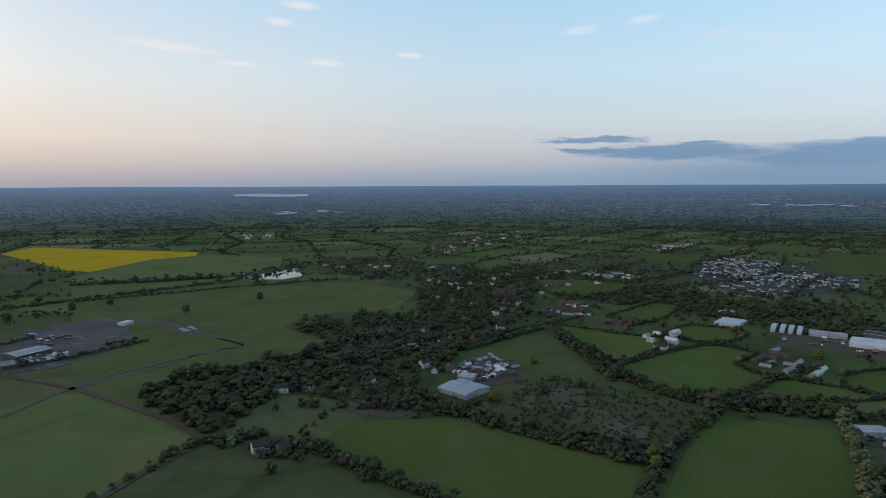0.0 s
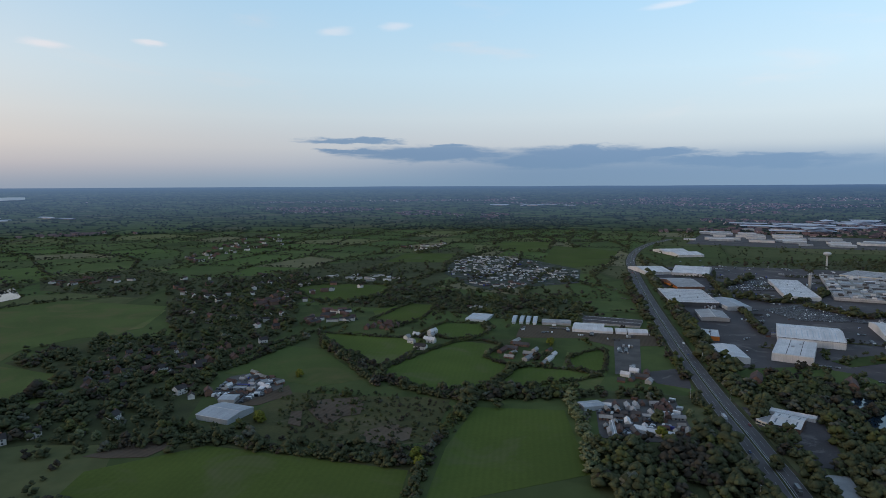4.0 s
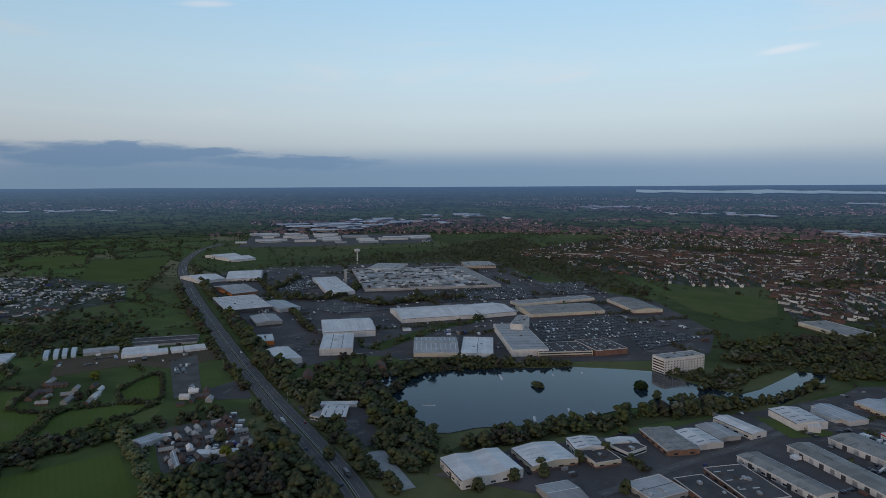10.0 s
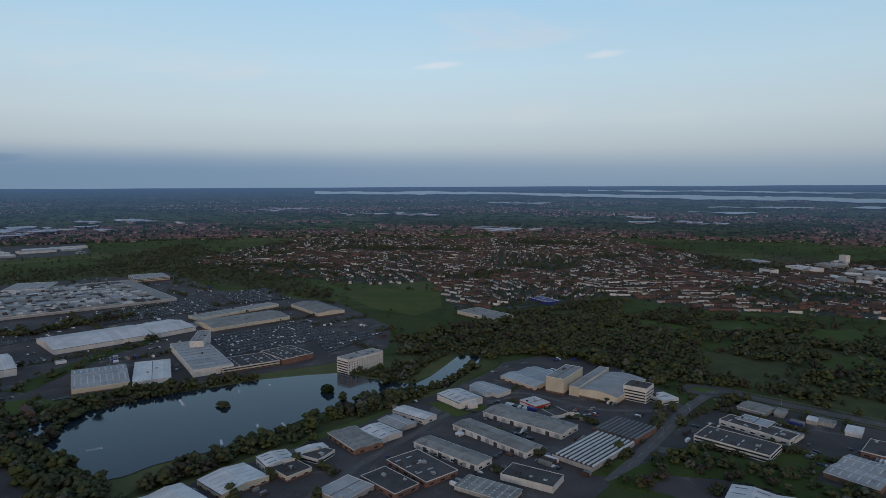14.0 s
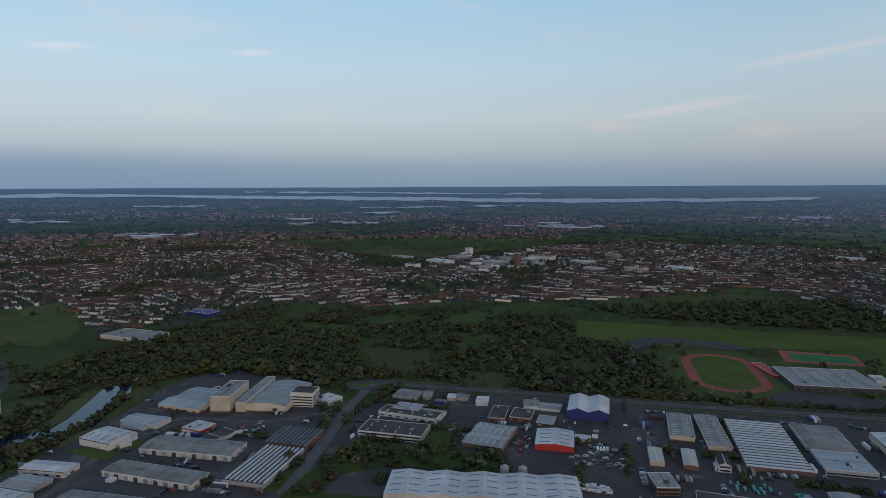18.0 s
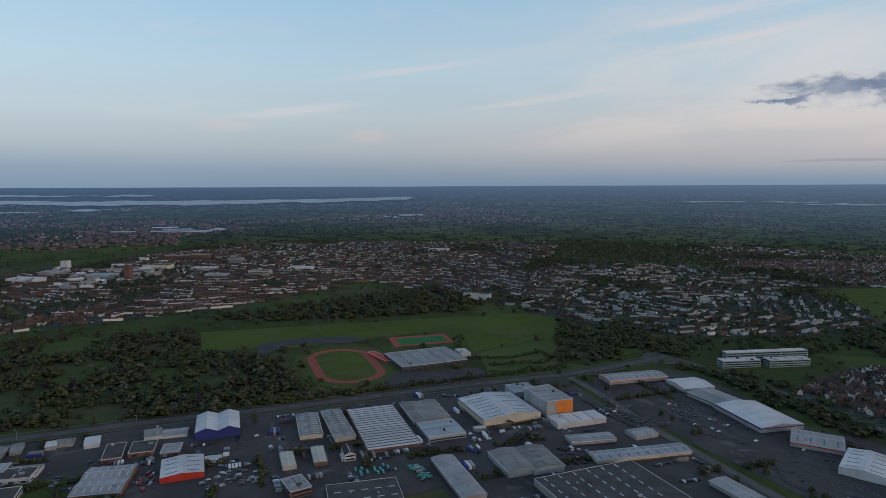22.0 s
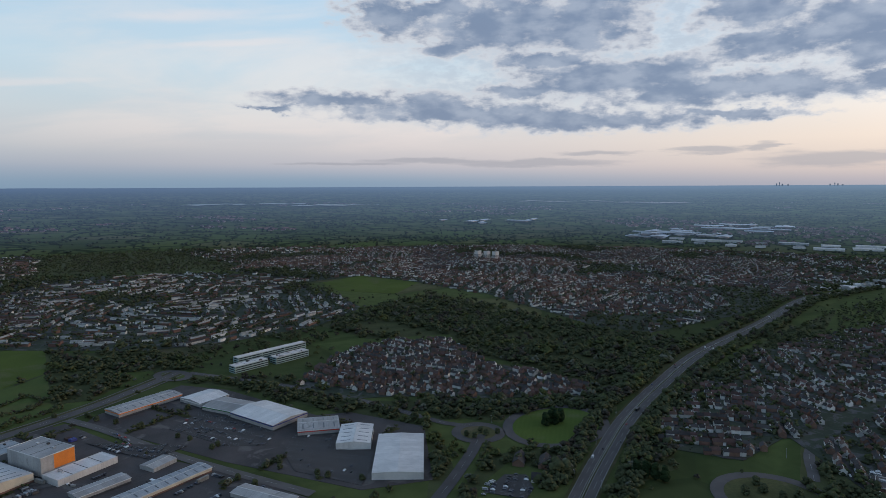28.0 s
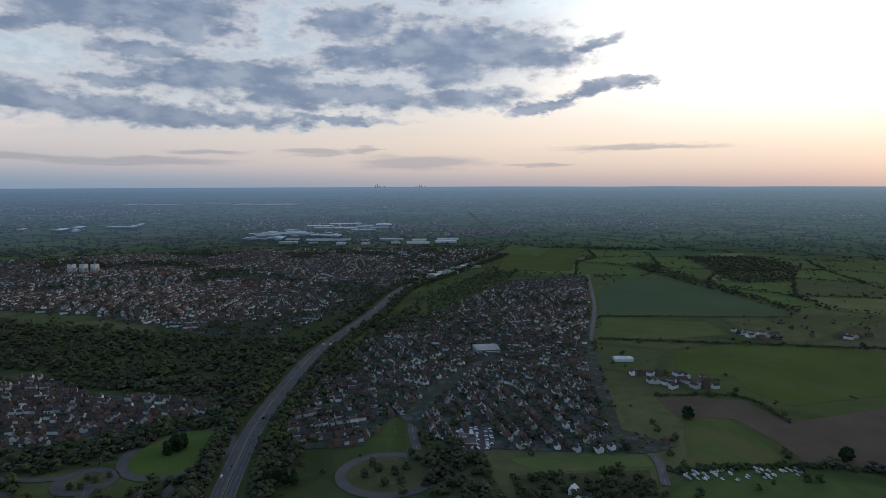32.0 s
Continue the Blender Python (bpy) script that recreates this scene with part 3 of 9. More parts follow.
def plant(name, X, Y, H, W, mat, label, category="trees", tiny=False):
    """Many trees as one mass of leaf clumps, finer near the middle of the place."""
    if not len(X):
        return None
    Vs, Fs, Ms, k = [], [], [], 0
    Z = np.array([ground_z(x, y) for x, y in zip(X, Y)])
    R = np.hypot(X, Y)
    mats = [foliage, olive, brown_leaf, pale_leaf] if mat is foliage else [mat]
    tone = np.array([noise.noise(Vector((x * .02, y * .02, 1.0))) for x, y in zip(X, Y)]) + RNG.normal(0, .28, len(X))
    leaf = np.select([tone > .46, tone < -.44, RNG.random(len(X)) < .05], [1, 2, 3], 0) if len(mats) > 1 else np.zeros(len(X), int)
    near, mid = (0, 620) if tiny else (820, 1400)
    for kinds, lo, hi in ((SMALL, -1, near), (MID, near, mid), (TINY, mid, 1e9)):
        pick = RNG.integers(0, len(kinds), len(X))
        for s, (v, f) in enumerate(kinds):
            m = (pick == s) & (R > lo) & (R <= hi)
            n = int(m.sum())
            if not n:
                continue
            a = RNG.random(n) * 6.283
            c, sn = np.cos(a)[:, None], np.sin(a)[:, None]
            w, h = W[m][:, None], H[m][:, None]
            vx = X[m][:, None] + (v[:, 0] * c - v[:, 1] * sn) * w
            vy = Y[m][:, None] + (v[:, 0] * sn + v[:, 1] * c) * w
            vz = Z[m][:, None] + v[:, 2] * h - 0.02 * h
            Vs.append(np.stack([vx, vy, vz], -1).reshape(-1, 3))
            Fs.append((f[None] + (np.arange(n) * len(v))[:, None, None]).reshape(-1, 3) + k)
            Ms.append(np.repeat(leaf[m], len(f)))
            k += n * len(v)
    me = mesh_data(name, np.concatenate(Vs), np.concatenate(Fs), mats, np.concatenate(Ms), smooth=True)
    return tagged(new(name, me), label, category, kind="stuff")


def scatter(pts, count):
    P = np.array(pts)
    lo, hi = P.min(0), P.max(0)
    out = np.zeros((0, 2))
    while len(out) < count:
        q = RNG.random((count * 3, 2)) * (hi - lo) + lo
        out = np.concatenate([out, q[inside(pts, q[:, 0], q[:, 1])]])
    return out[:count]


def wood(pts, per_ha, size, label, mat=None, tiny=False, floor=True, clump=0.0, z=0.12, glades=()):
    """A wood within an outline: its floor, and the mass of its trees."""
    P = np.array(pts)
    area = abs(np.dot(P[:, 0], np.roll(P[:, 1], 1)) - np.dot(P[:, 1], np.roll(P[:, 0], 1))) / 2
    count = max(6, int(area / 1e4 * per_ha * 1.5))
    q = scatter(pts, count)
    q = q[free(q, 2.0)]
    for bare in YARDS:
        q = q[~inside(bare, q[:, 0], q[:, 1])]
    if clump:
        keep = np.array([noise.noise(Vector((x * 0.012, y * 0.012, 3.3))) > clump - 0.5 for x, y in q])
        q = q[keep]
    for gx, gy, long, wide, turn in glades:
        c, sn = math.cos(radians(turn)), math.sin(radians(turn))
        edge = [1 + .5 * noise.noise(Vector((math.cos(a) * 1.6 + gx, math.sin(a) * 1.6, gy * .1))) for a in np.arange(28) * math.tau / 28]
        ring_pts = [(gx + (math.cos(a) * long * c - math.sin(a) * wide * sn) * e, gy + (math.cos(a) * long * sn + math.sin(a) * wide * c) * e) for a, e in zip(np.arange(28) * math.tau / 28, edge)]
        lone = RNG.random(len(q)) < .035
        q = q[~inside(ring_pts, q[:, 0], q[:, 1]) | lone]
        polygon("clearing", ring_pts, z + .12, glade_turf, "grassy clearing with rough turf among trees", "clearing")
    s = size * (0.56 + 0.68 * RNG.random(len(q)))
    if floor:
        polygon("woodland_floor", pts, z, wood_floor, "shaded leaf litter and rough grass under trees", "woodland floor")
    return plant("woodland", q[:, 0], q[:, 1], s * (0.72 + 0.36 * RNG.random(len(q))), s, mat or foliage, label, "woodland", tiny)


glade_turf = material("rough_meadow", (.080, .104, .030), (.058, .078, .024), 0.95, scale=.03, fine=.4, vary=.2, spec=.05)
wood_floor = material("woodland_floor", (.084, .092, .040), (.056, .060, .028), 0.95, scale=.04, fine=.5, vary=.1, spec=.05)


def hedge(pts, width, height, label="dark green hedgerow with uneven bushes between fields", mat=None, gap=1.0):
    P, W = smooth_line(pts, 3.2 * gap)
    n = len(P)
    side = (RNG.random(n) - 0.5) * width
    X = np.array([p.x + w.y * s for p, w, s in zip(P, W, side)])
    Y = np.array([p.y - w.x * s for p, w, s in zip(P, W, side)])
    ok = free(np.stack([X, Y], 1), 1.0, "foot")
    X, Y = X[ok], Y[ok]
    n = len(X)
    big = RNG.random(n) < 0.12
    H = height * (0.6 + 0.6 * RNG.random(n)) * np.where(big, 1.7, 1)
    Wd = np.maximum(H * (0.8 + 0.5 * RNG.random(n)), 4.0)
    return plant("hedgerow", X, Y, H, Wd, mat or foliage, label, "hedgerow")


def tree_meshes(seed, mat, clumps=34, columnar=False):
    v, f = crown_arrays(seed, clumps, ICO2 if not columnar else ICO1, spread=0.42 if columnar else 1.0)
    crown = mesh_data("crown", v, f, mat)
    bm = bmesh.new()
    g = random.Random(seed)
    limbs = [((0, 0, 0), (0.02, 0.01, 0.5), 0.035, 0.018)]
    for i in range(4):
        a = i * 1.6 + g.random()
        limbs.append(((0.01, 0, 0.25 + 0.05 * i), (0.25 * math.cos(a), 0.25 * math.sin(a), 0.6), 0.016, 0.006))
    for p, q, r0, r1 in limbs:
        p, q = Vector(p), Vector(q)
        m = Matrix.Translation((p + q) / 2) @ (q - p).to_track_quat("Z", "Y").to_matrix().to_4x4()
        bmesh.ops.create_cone(bm, segments=6, radius1=r0, radius2=r1, depth=(q - p).length, matrix=m)
    trunk = bpy.data.meshes.new("trunk")
    bm.to_mesh(trunk)
    bm.free()
    trunk.materials.append(bark)
    return trunk, crown


TREES = {}


def tree(x, y, height, kind="green", wide=0.9):
    """One tree: a trunk with limbs, and a crown."""
    looks = {"green": (foliage, "broad green spring tree with a rounded crown"), "yellow": (willow, "yellow-green willow tree in fresh leaf"),
             "blossom": (blossom, "pale flowering tree beside the hedge"), "dark": (dark_leaf, "dark evergreen tree standing alone"),
             "copper": (copper, "copper-brown leaved tree in a garden"), "poplar": (dark_leaf, "tall narrow poplar tree")}
    mat, label = looks[kind]
    v = RNG.integers(0, 3)
    if (kind, v) not in TREES:
        TREES[kind, v] = tree_meshes(100 + int(v) * 7 + len(kind), mat, columnar=kind == "poplar")
    trunk, crown = TREES[kind, v]
    ob = thing("tree", label, "tree", group="single trees")
    ob.matrix_world = Matrix.LocRotScale((x, y, 0), Euler((0, 0, RNG.random() * 6.28)), (height * wide, height * wide, height))
    part("trunk", trunk, bark, ob)
    part("crown", crown, mat, ob)
    return ob


WINDOWS = {}


def shed(x, y, L, W, rot, h, roof="gable", wall=None, top=None, label="grey industrial shed", rise=None, end=None, lights="none", doors=0, windows=0, stripe=None, category="warehouse", name="warehouse", parapet=0.0):
    """An industrial building: L along its own x, W along y, eaves at h."""
    wall, top = wall or metal_g, top or metal_g
    ob = thing(name, label, category, pose(x, y, 0, 0, 0, rot))
    l, w = L / 2, W / 2
    FOOT.append([(p.x, p.y) for p in (ob.matrix_world @ Vector((sx * (l + 2), sy * (w + 2), 0)) for sx, sy in ((-1, -1), (1, -1), (1, 1), (-1, 1)))])
    if roof == "flat":
        boxes("wall", wall, ob, [(-l, -w, 0, l, w, h - 0.3)])
        roof_ob = boxes("roof", top, ob, [(-l + .35, -w + .35, h - .3, l - .35, w - .35, h - .05)])
        p = 0.35
        boxes("parapet", wall if parapet else metal_w, ob, [(-l, -w, h - .3, l, -w + p, h + .35 + parapet), (-l, w - p, h - .3, l, w, h + .35 + parapet), (-l, -w + p, h - .3, -l + p, w - p, h + .35 + parapet), (l - p, -w + p, h - .3, l, w - p, h + .35 + parapet)])
        rise = 0
    else:
        n = {"gable": 1, "double": 2, "triple": 3, "saw": max(3, int(W / 7)), "barrel": 1, "north": max(4, int(L / (6 if L > 60 else 4.2))), "five": 5}[roof]
        rise = rise if rise is not None else {"gable": W * .055, "double": W * .03, "triple": W * .022, "saw": 2.2, "barrel": W * .07, "north": 1.1, "five": W * .012}[roof]
        if roof == "north":
            prof = []
            d = L / n
            for i in range(n):
                prof += [(-l + i * d + d * .12, h + rise), (-l + (i + 1) * d, h + .05)]
            boxes("wall", wall, ob, [(-l, -w, 0, l, w, h)])
            for i in range(n):
                a = -l + i * d
                o = prism("roof", top, ob, [(a, h), (a + d * .3, h + rise), (a + d * .98, h)], -w + .2, w - .2, "")
                prism("skylight", skyl if lights != "dark" else darkl, o, [(a - .05, h + .15), (a + d * .3 - .1, h + rise + .12), (a + d * .3, h + rise + .06), (a + .1, h + .12)], -w + .6, w - .6)
        else:
            d = W / n
            out = [(-w, 0)]
            for i in range(n):
                a = -w + i * d
                if roof == "barrel":
                    out += [(a + d * k / 8, h + rise * math.sin(math.pi * k / 8)) for k in range(9)]
                else:
                    out += [(a, h), (a + d / 2, h + rise)] + ([(w, h)] if i == n - 1 else [])
            out += [(w, 0)]
            turned = pose(0, 0, 0, 0, 0, 90)
            ob_w = prism("wall", wall, ob, out, -l, l)
            ob_w.data.transform(turned)
            for i in range(n):
                a = -w + i * d
                if roof == "barrel":
                    arc = [(a + d * k / 8, h + rise * math.sin(math.pi * k / 8)) for k in range(9)]
                    slabs = [arc]
                else:
                    slabs = [[(a, h), (a + d / 2, h + rise)], [(a + d / 2, h + rise), (a + d, h)]]
                for sl in slabs:
                    o = prism("roof", felt if roof == "saw" and (i + slabs.index(sl)) % 3 == 0 else top, ob, [(p, q + .06) for p, q in sl] + [(p, q + .28) for p, q in sl[::-1]], -l - .4, l + .4)
                    o.data.transform(turned)
                    if lights != "none" and roof != "barrel":
                        (p0, q0), (p1, q1) = sl
                        k = max(3, int(L / (6 if lights == "many" else 9)))
                        u0, u1 = (.22, .8)
                        seg = [(p0 + (p1 - p0) * u, q0 + (q1 - q0) * u) for u in (u0, u1)]
                        for j in range(k):
                            cx = -l + L * (j + .5) / k
                            s = prism("skylight", darkl if lights == "dark" else skyl, o, [(p, q + .24) for p, q in seg] + [(p, q + .36) for p, q in seg[::-1]], cx - .6, cx + .6)
                            s.data.transform(turned)
                if roof != "barrel":
                    boxes("ridge_cap", metal_w if top is not metal_d else metal_d, ob, [(-l - .4, a + d / 2 - .3, h + rise + .22, l + .4, a + d / 2 + .3, h + rise + .38)])
    if h > 4.5 and min(L, W) > 12:
        if wall in (metal_g, clad_c):
            boxes("plinth", brick if wall is clad_c else clad_k, ob, [(-l - .07, -w - .07, 0, l + .07, w + .07, 1.7 if h < 8 else 2.4)], "dark lower wall band")
        if roof in ("gable", "double", "triple", "barrel"):
            for s in (-1, 1):
                boxes("gutter", metal_w if top is not metal_w else felt, ob, [(-l - .4, s * w - .3 + s * .3, h - .15, l + .4, s * w + .3 + s * .3, h + .2)])
        units = int(RNG.integers(2, 7)) if roof == "flat" else 0
        for _ in range(units):
            ux, uy, us = RNG.uniform(-l * .8, l * .8), RNG.uniform(-w * .75, w * .75), RNG.uniform(.8, 2.2)
            boxes("roof_unit", steel if RNG.random() < .6 else felt, roof_ob, [(ux - us, uy - us * .7, h - .06, ux + us, uy + us * .7, h + RNG.uniform(.7, 1.8))])
        if roof == "flat" and top is felt and L * W > 1200:
            for gx in np.arange(-l + 8, l - 6, 14.0):
                for gy in np.arange(-w + 6, w - 4, 11.0):
                    boxes("rooflight", skyl, roof_ob, [(gx - .5, gy - 2.6, h - .06, gx + .5, gy + 2.6, h + .25)])
        if roof == "flat" and top in (metal_w, metal_g, metal_b, concrete):
            for j in range(1, max(2, int(L / 14))):
                gx = -l + L * j / max(2, int(L / 14))
                boxes("roof_seam", felt, roof_ob, [(gx - .35, -w + .5, h - .06, gx + .35, w - .5, h + .02)])
    if end:
        for s in (-1, 1):
            boxes("end_panel", end, ob, [(s * l - .1, -w + .4, h * .3, s * l + .1, w * .25, h - .6)], "bright coloured end wall")
    if stripe:
        boxes("fascia", stripe, ob, [(-l - .06, -w - .06, h - 1.5, l + .06, w + .06, h - .35)], "coloured fascia band")
    for j in range(doors):
        cx = -l + L * (j + .5) / doors
        for side in (-1, 1):
            boxes("roller_door", clad_k if j % 2 else steel, ob, [(cx - 2, side * w - .12, 0.02, cx + 2, side * w + .12, min(4.5, h - 1))])
    if windows:
        for side in (-1, 1):
            single = windows == 1 or category == "hotel"
            k = max(2, int(L / (4 if category == "hotel" else 9))) if single else max(1, int(L / 40))
            for fl in range(windows):
                for j in range(k):
                    cx = -l + L * (j + .5) / k
                    half = .7 if category == "hotel" else 2.1 if single else L / k / 2 - .8
                    z0 = 1.2 + fl * 3.1
                    if z0 + 1.4 < h:
                        boxes("window", glass, ob, [(cx - half, side * w - .06, z0, cx + half, side * w + .06, z0 + 1.4)])
        k = max(1, int(W / 10)) if windows == 1 else 1
        half = 2.0 if windows == 1 else w - .8
        for side in (-1, 1):
            for fl in range(windows):
                for j in range(k):
                    cy = -w + W * (j + .5) / k
                    z0 = 1.2 + fl * 3.1
                    if z0 + 1.4 < h:
                        boxes("window", glass, ob, [(side * l - .06, cy - half, z0, side * l + .06, cy + half, z0 + 1.4)])
    return ob


def house_arrays(L, W, h, rise, chimney=True, gable=False):
    """Walls and roof of a plain house: places, triangles, and which are roof."""
    l, w, o = L / 2, W / 2, .3
    V = [(-l, -w, 0), (l, -w, 0), (l, w, 0), (-l, w, 0), (-l, -w, h), (l, -w, h), (l, w, h), (-l, w, h), (-l, 0, h + rise), (l, 0, h + rise)]
    F = [(0, 1, 5), (0, 5, 4), (2, 3, 7), (2, 7, 6), (1, 2, 6), (1, 6, 5), (5, 6, 9), (3, 0, 4), (3, 4, 7), (7, 4, 8)]
    M = [0] * 10
    k = len(V)
    e = rise * o / w
    for s in (-1, 1):
        b = len(V)
        V += [(-l - o, s * (w + o), h - e), (l + o, s * (w + o), h - e), (l + o, 0, h + rise + .12), (-l - o, 0, h + rise + .12)]
        F += [(b, b + 1, b + 2), (b, b + 2, b + 3)]
        M += [1, 1]
    if chimney:
        b = len(V)
        V += box_v(l * .55, -.4, h + rise * .4, l * .55 + .9, .4, h + rise + 1.1)
        for q in BOXF[1:]:
            F += [tuple(b + i for i in (q[0], q[1], q[2])), tuple(b + i for i in (q[0], q[2], q[3]))]
            M += [0, 0]
    return np.array(V, float), np.array(F), np.array(M)


HOUSES = [house_arrays(6.4, 7.6, 4.9, 2.5), house_arrays(11, 7.6, 4.9, 2.6), house_arrays(8, 7, 4.5, 2.4), house_arrays(18, 7.6, 4.9, 2.5)]
TERRACE = [house_arrays(34, 7.8, 5.0, 2.0, False), house_arrays(46, 7.8, 5.0, 2.0, False), house_arrays(24, 7.8, 5.0, 2.2, False), house_arrays(18, 8, 5.4, .5, False)]


def house_mass(name, X, Y, A, kinds, mats, label, scale=1.0):
    Vs, Fs, Ms, k = [], [], [], 0
    pick = RNG.integers(0, len(kinds), len(X))
    roofs = RNG.random(len(X))
    walls = RNG.random(len(X))
    Z = np.array([ground_z(x, y) for x, y in zip(X, Y)])
    for s, (v, f, mi) in enumerate(kinds):
        m = np.nonzero(pick == s)[0]
        if not len(m):
            continue
        c, sn = np.cos(A[m])[:, None], np.sin(A[m])[:, None]
        sc = (scale * (.85 + .3 * RNG.random(len(m))))[:, None]
        vx = X[m][:, None] + (v[:, 0] * c - v[:, 1] * sn) * sc
        vy = Y[m][:, None] + (v[:, 0] * sn + v[:, 1] * c) * sc
        vz = Z[m][:, None] + v[:, 2] * np.ones_like(sc)
        Vs.append(np.stack([vx, vy, vz], -1).reshape(-1, 3))
        Fs.append((f[None] + (np.arange(len(m)) * len(v))[:, None, None]).reshape(-1, 3) + k)
        wi = np.where(walls[m] < .5, 0, 1)[:, None]
        ri = np.where(roofs[m] < .5, 2, 3)[:, None]
        Ms.append(np.where(mi[None] == 0, wi, ri).ravel())
        k += len(m) * len(v)
    me = mesh_data(name, np.concatenate(Vs), np.concatenate(Fs), mats, np.concatenate(Ms))
    return tagged(new(name, me), label, "houses", kind="stuff")


def rows_in(pts, angle, across, along, jitter=.2, skip=.15, bend=0.0):
    """Places in rows (streets of houses) within an outline, with their turn."""
    P = np.array(pts)
    a = radians(angle)
    c = P.mean(0)
    d = np.array([math.cos(a), math.sin(a)])
    s = np.array([-d[1], d[0]])
    u, v = (P - c) @ d, (P - c) @ s
    U, Vv = np.arange(u.min(), u.max(), along), np.arange(v.min(), v.max(), across)
    gu, gv = np.meshgrid(U, Vv)
    gu, gv = gu.ravel(), gv.ravel()
    row = np.round((gv - v.min()) / across).astype(int)
    gv = np.where(row % 2 == 0, gv + across * .14, gv - across * .14)
    gu, gv = gu + RNG.normal(0, along * jitter, len(gu)), gv + RNG.normal(0, across * .06, len(gv))
    turn = np.full(len(gu), a)
    if bend:
        w = bend * np.sin(gu * .011 + 1.3 * np.sin(gv * .006))
        gv = gv + 60 * np.sin(gu * .011 + 1.3 * np.sin(gv * .006)) * bend
        turn = turn + bend * 60 * .011 * np.cos(gu * .011)
        blocks = (np.floor(gu / 150) + np.floor(gv / 130)).astype(int) % 3 == 0
        turn = np.where(blocks, turn + math.pi / 2, turn)
    q = c + gu[:, None] * d + gv[:, None] * s
    ok = inside(pts, q[:, 0], q[:, 1]) & (RNG.random(len(q)) > skip)
    return q[ok], turn[ok] + RNG.normal(0, .04, ok.sum())


def districts(pts, angle, across, along, skip, cell=170.0):
    """House plots in rows along short streets; each district of the estate has its own direction."""
    P = np.array(pts)
    area = abs(np.dot(P[:, 0], np.roll(P[:, 1], 1)) - np.dot(P[:, 1], np.roll(P[:, 0], 1))) / 2
    seeds = scatter(pts, max(2, int(area / cell ** 2)))
    Q, A, RQ, RA = [], [], [], []
    for i, c in enumerate(seeds):
        b = radians(angle + float(RNG.choice([0, 0, 90, 35, -28, 62, 118])) + RNG.normal(0, 5))
        d, s = np.array([math.cos(b), math.sin(b)]), np.array([-math.sin(b), math.cos(b)])
        others = seeds[((seeds - c) ** 2).sum(1) < (cell * 5) ** 2]
        ph, bow = RNG.random() * 6, RNG.uniform(3, 11)
        half = cell * 1.7
        for street, step, lane in ((False, along, across), (True, 11.0, across * 2)):
            U = np.arange(-half, half, step)
            R = np.arange(-int(half / lane), int(half / lane) + 1)
            gu, row = [m.ravel() for m in np.meshgrid(U, R)]
            if street:
                gv = (row * 2 + .5) * across
            else:
                gv = row * across + np.where(row % 2 == 0, .14, -.14) * across + RNG.normal(0, across * .06, len(row))
                gu = gu + RNG.normal(0, along * .16, len(gu))
            turn = b + bow * .02 * np.cos(gu * .02 + ph)
            gv = gv + bow * np.sin(gu * .02 + ph)
            q = c + gu[:, None] * d + gv[:, None] * s
            ok = inside(pts, q[:, 0], q[:, 1])
            q, turn = q[ok], turn[ok]
            if not len(q):
                continue
            own = ((q - c) ** 2).sum(1)
            ok = own <= ((q[:, None] - others[None]) ** 2).sum(-1).min(1) + 1e-6
            if street:
                RQ.append(q[ok]), RA.append(turn[ok])
            else:
                ok &= RNG.random(len(q)) > skip
                Q.append(q[ok]), A.append(turn[ok] + RNG.normal(0, .05, ok.sum()))
    return np.concatenate(Q), np.concatenate(A), np.concatenate(RQ), np.concatenate(RA)


def clutter(pts, angle, per_ha, label="parked vehicles, containers and stored goods across estate yards"):
    """Short rows of vehicles, containers, skips and stacks that fill the yards between sheds."""
    P = np.array(pts)
    area = abs(np.dot(P[:, 0], np.roll(P[:, 1], 1)) - np.dot(P[:, 1], np.roll(P[:, 0], 1))) / 2
    V, F, M = [], [], []
    spots = scatter(pts, max(4, int(area / 1e4 * per_ha)))
    for x, y in spots[free(spots, 3.0)]:
        kind = RNG.random()
        size = (4.3, 1.8, 1.5) if kind < .5 else (5.4, 2, 2.3) if kind < .66 else (6.1, 2.4, 2.6) if kind < .8 else (12.2, 2.5, 3.4) if kind < .87 else (2.4, 1.8, 1.4)
        count = int(RNG.integers(3, 11)) if kind < .66 else int(RNG.integers(1, 5))
        b = radians(angle + 90 * int(RNG.random() < .5)) + RNG.normal(0, .05)
        c, s = math.cos(b), math.sin(b)
        row = [(x - s * (size[1] + .9) * i, y + c * (size[1] + .9) * i) for i in range(count)]
        row = np.array(row)
        row = row[free(row, 2.0) & inside(pts, row[:, 0], row[:, 1])]
        for px, py in row:
            if RNG.random() < .15:
                continue
            l, w, h = [v / 2 if j < 2 else v for j, v in enumerate(size)]
            pale = int(RNG.choice([0, 0, 0, 0, 0, 1, 2])) if kind < .5 else int(RNG.choice([1, 2, 0, 6])) if kind < .66 else int(RNG.choice([1, 2, 3, 4, 5, 6]))
            for x0, x1, z0, z1, in ((-l, l, .25, h * .6), (-l * .62, l * .58, h * .6, h)) if kind < .5 else ((-l, l, .1, h),):
                F += [tuple(i + len(V) for i in f) for f in BOXF]
                M += [pale] * 6
                V += [(px + u * c - v * s, py + u * s + v * c, q + .35) for u, v, q in box_v(x0, -w, z0, x1, w, z1)]
    if V:
        tagged(new("yard_goods", mesh_data("yard_goods", V, F, [car_mat, car_white, steel, clad_b, tile_r, metal_d, felt], M)), label, "yard goods", kind="stuff")


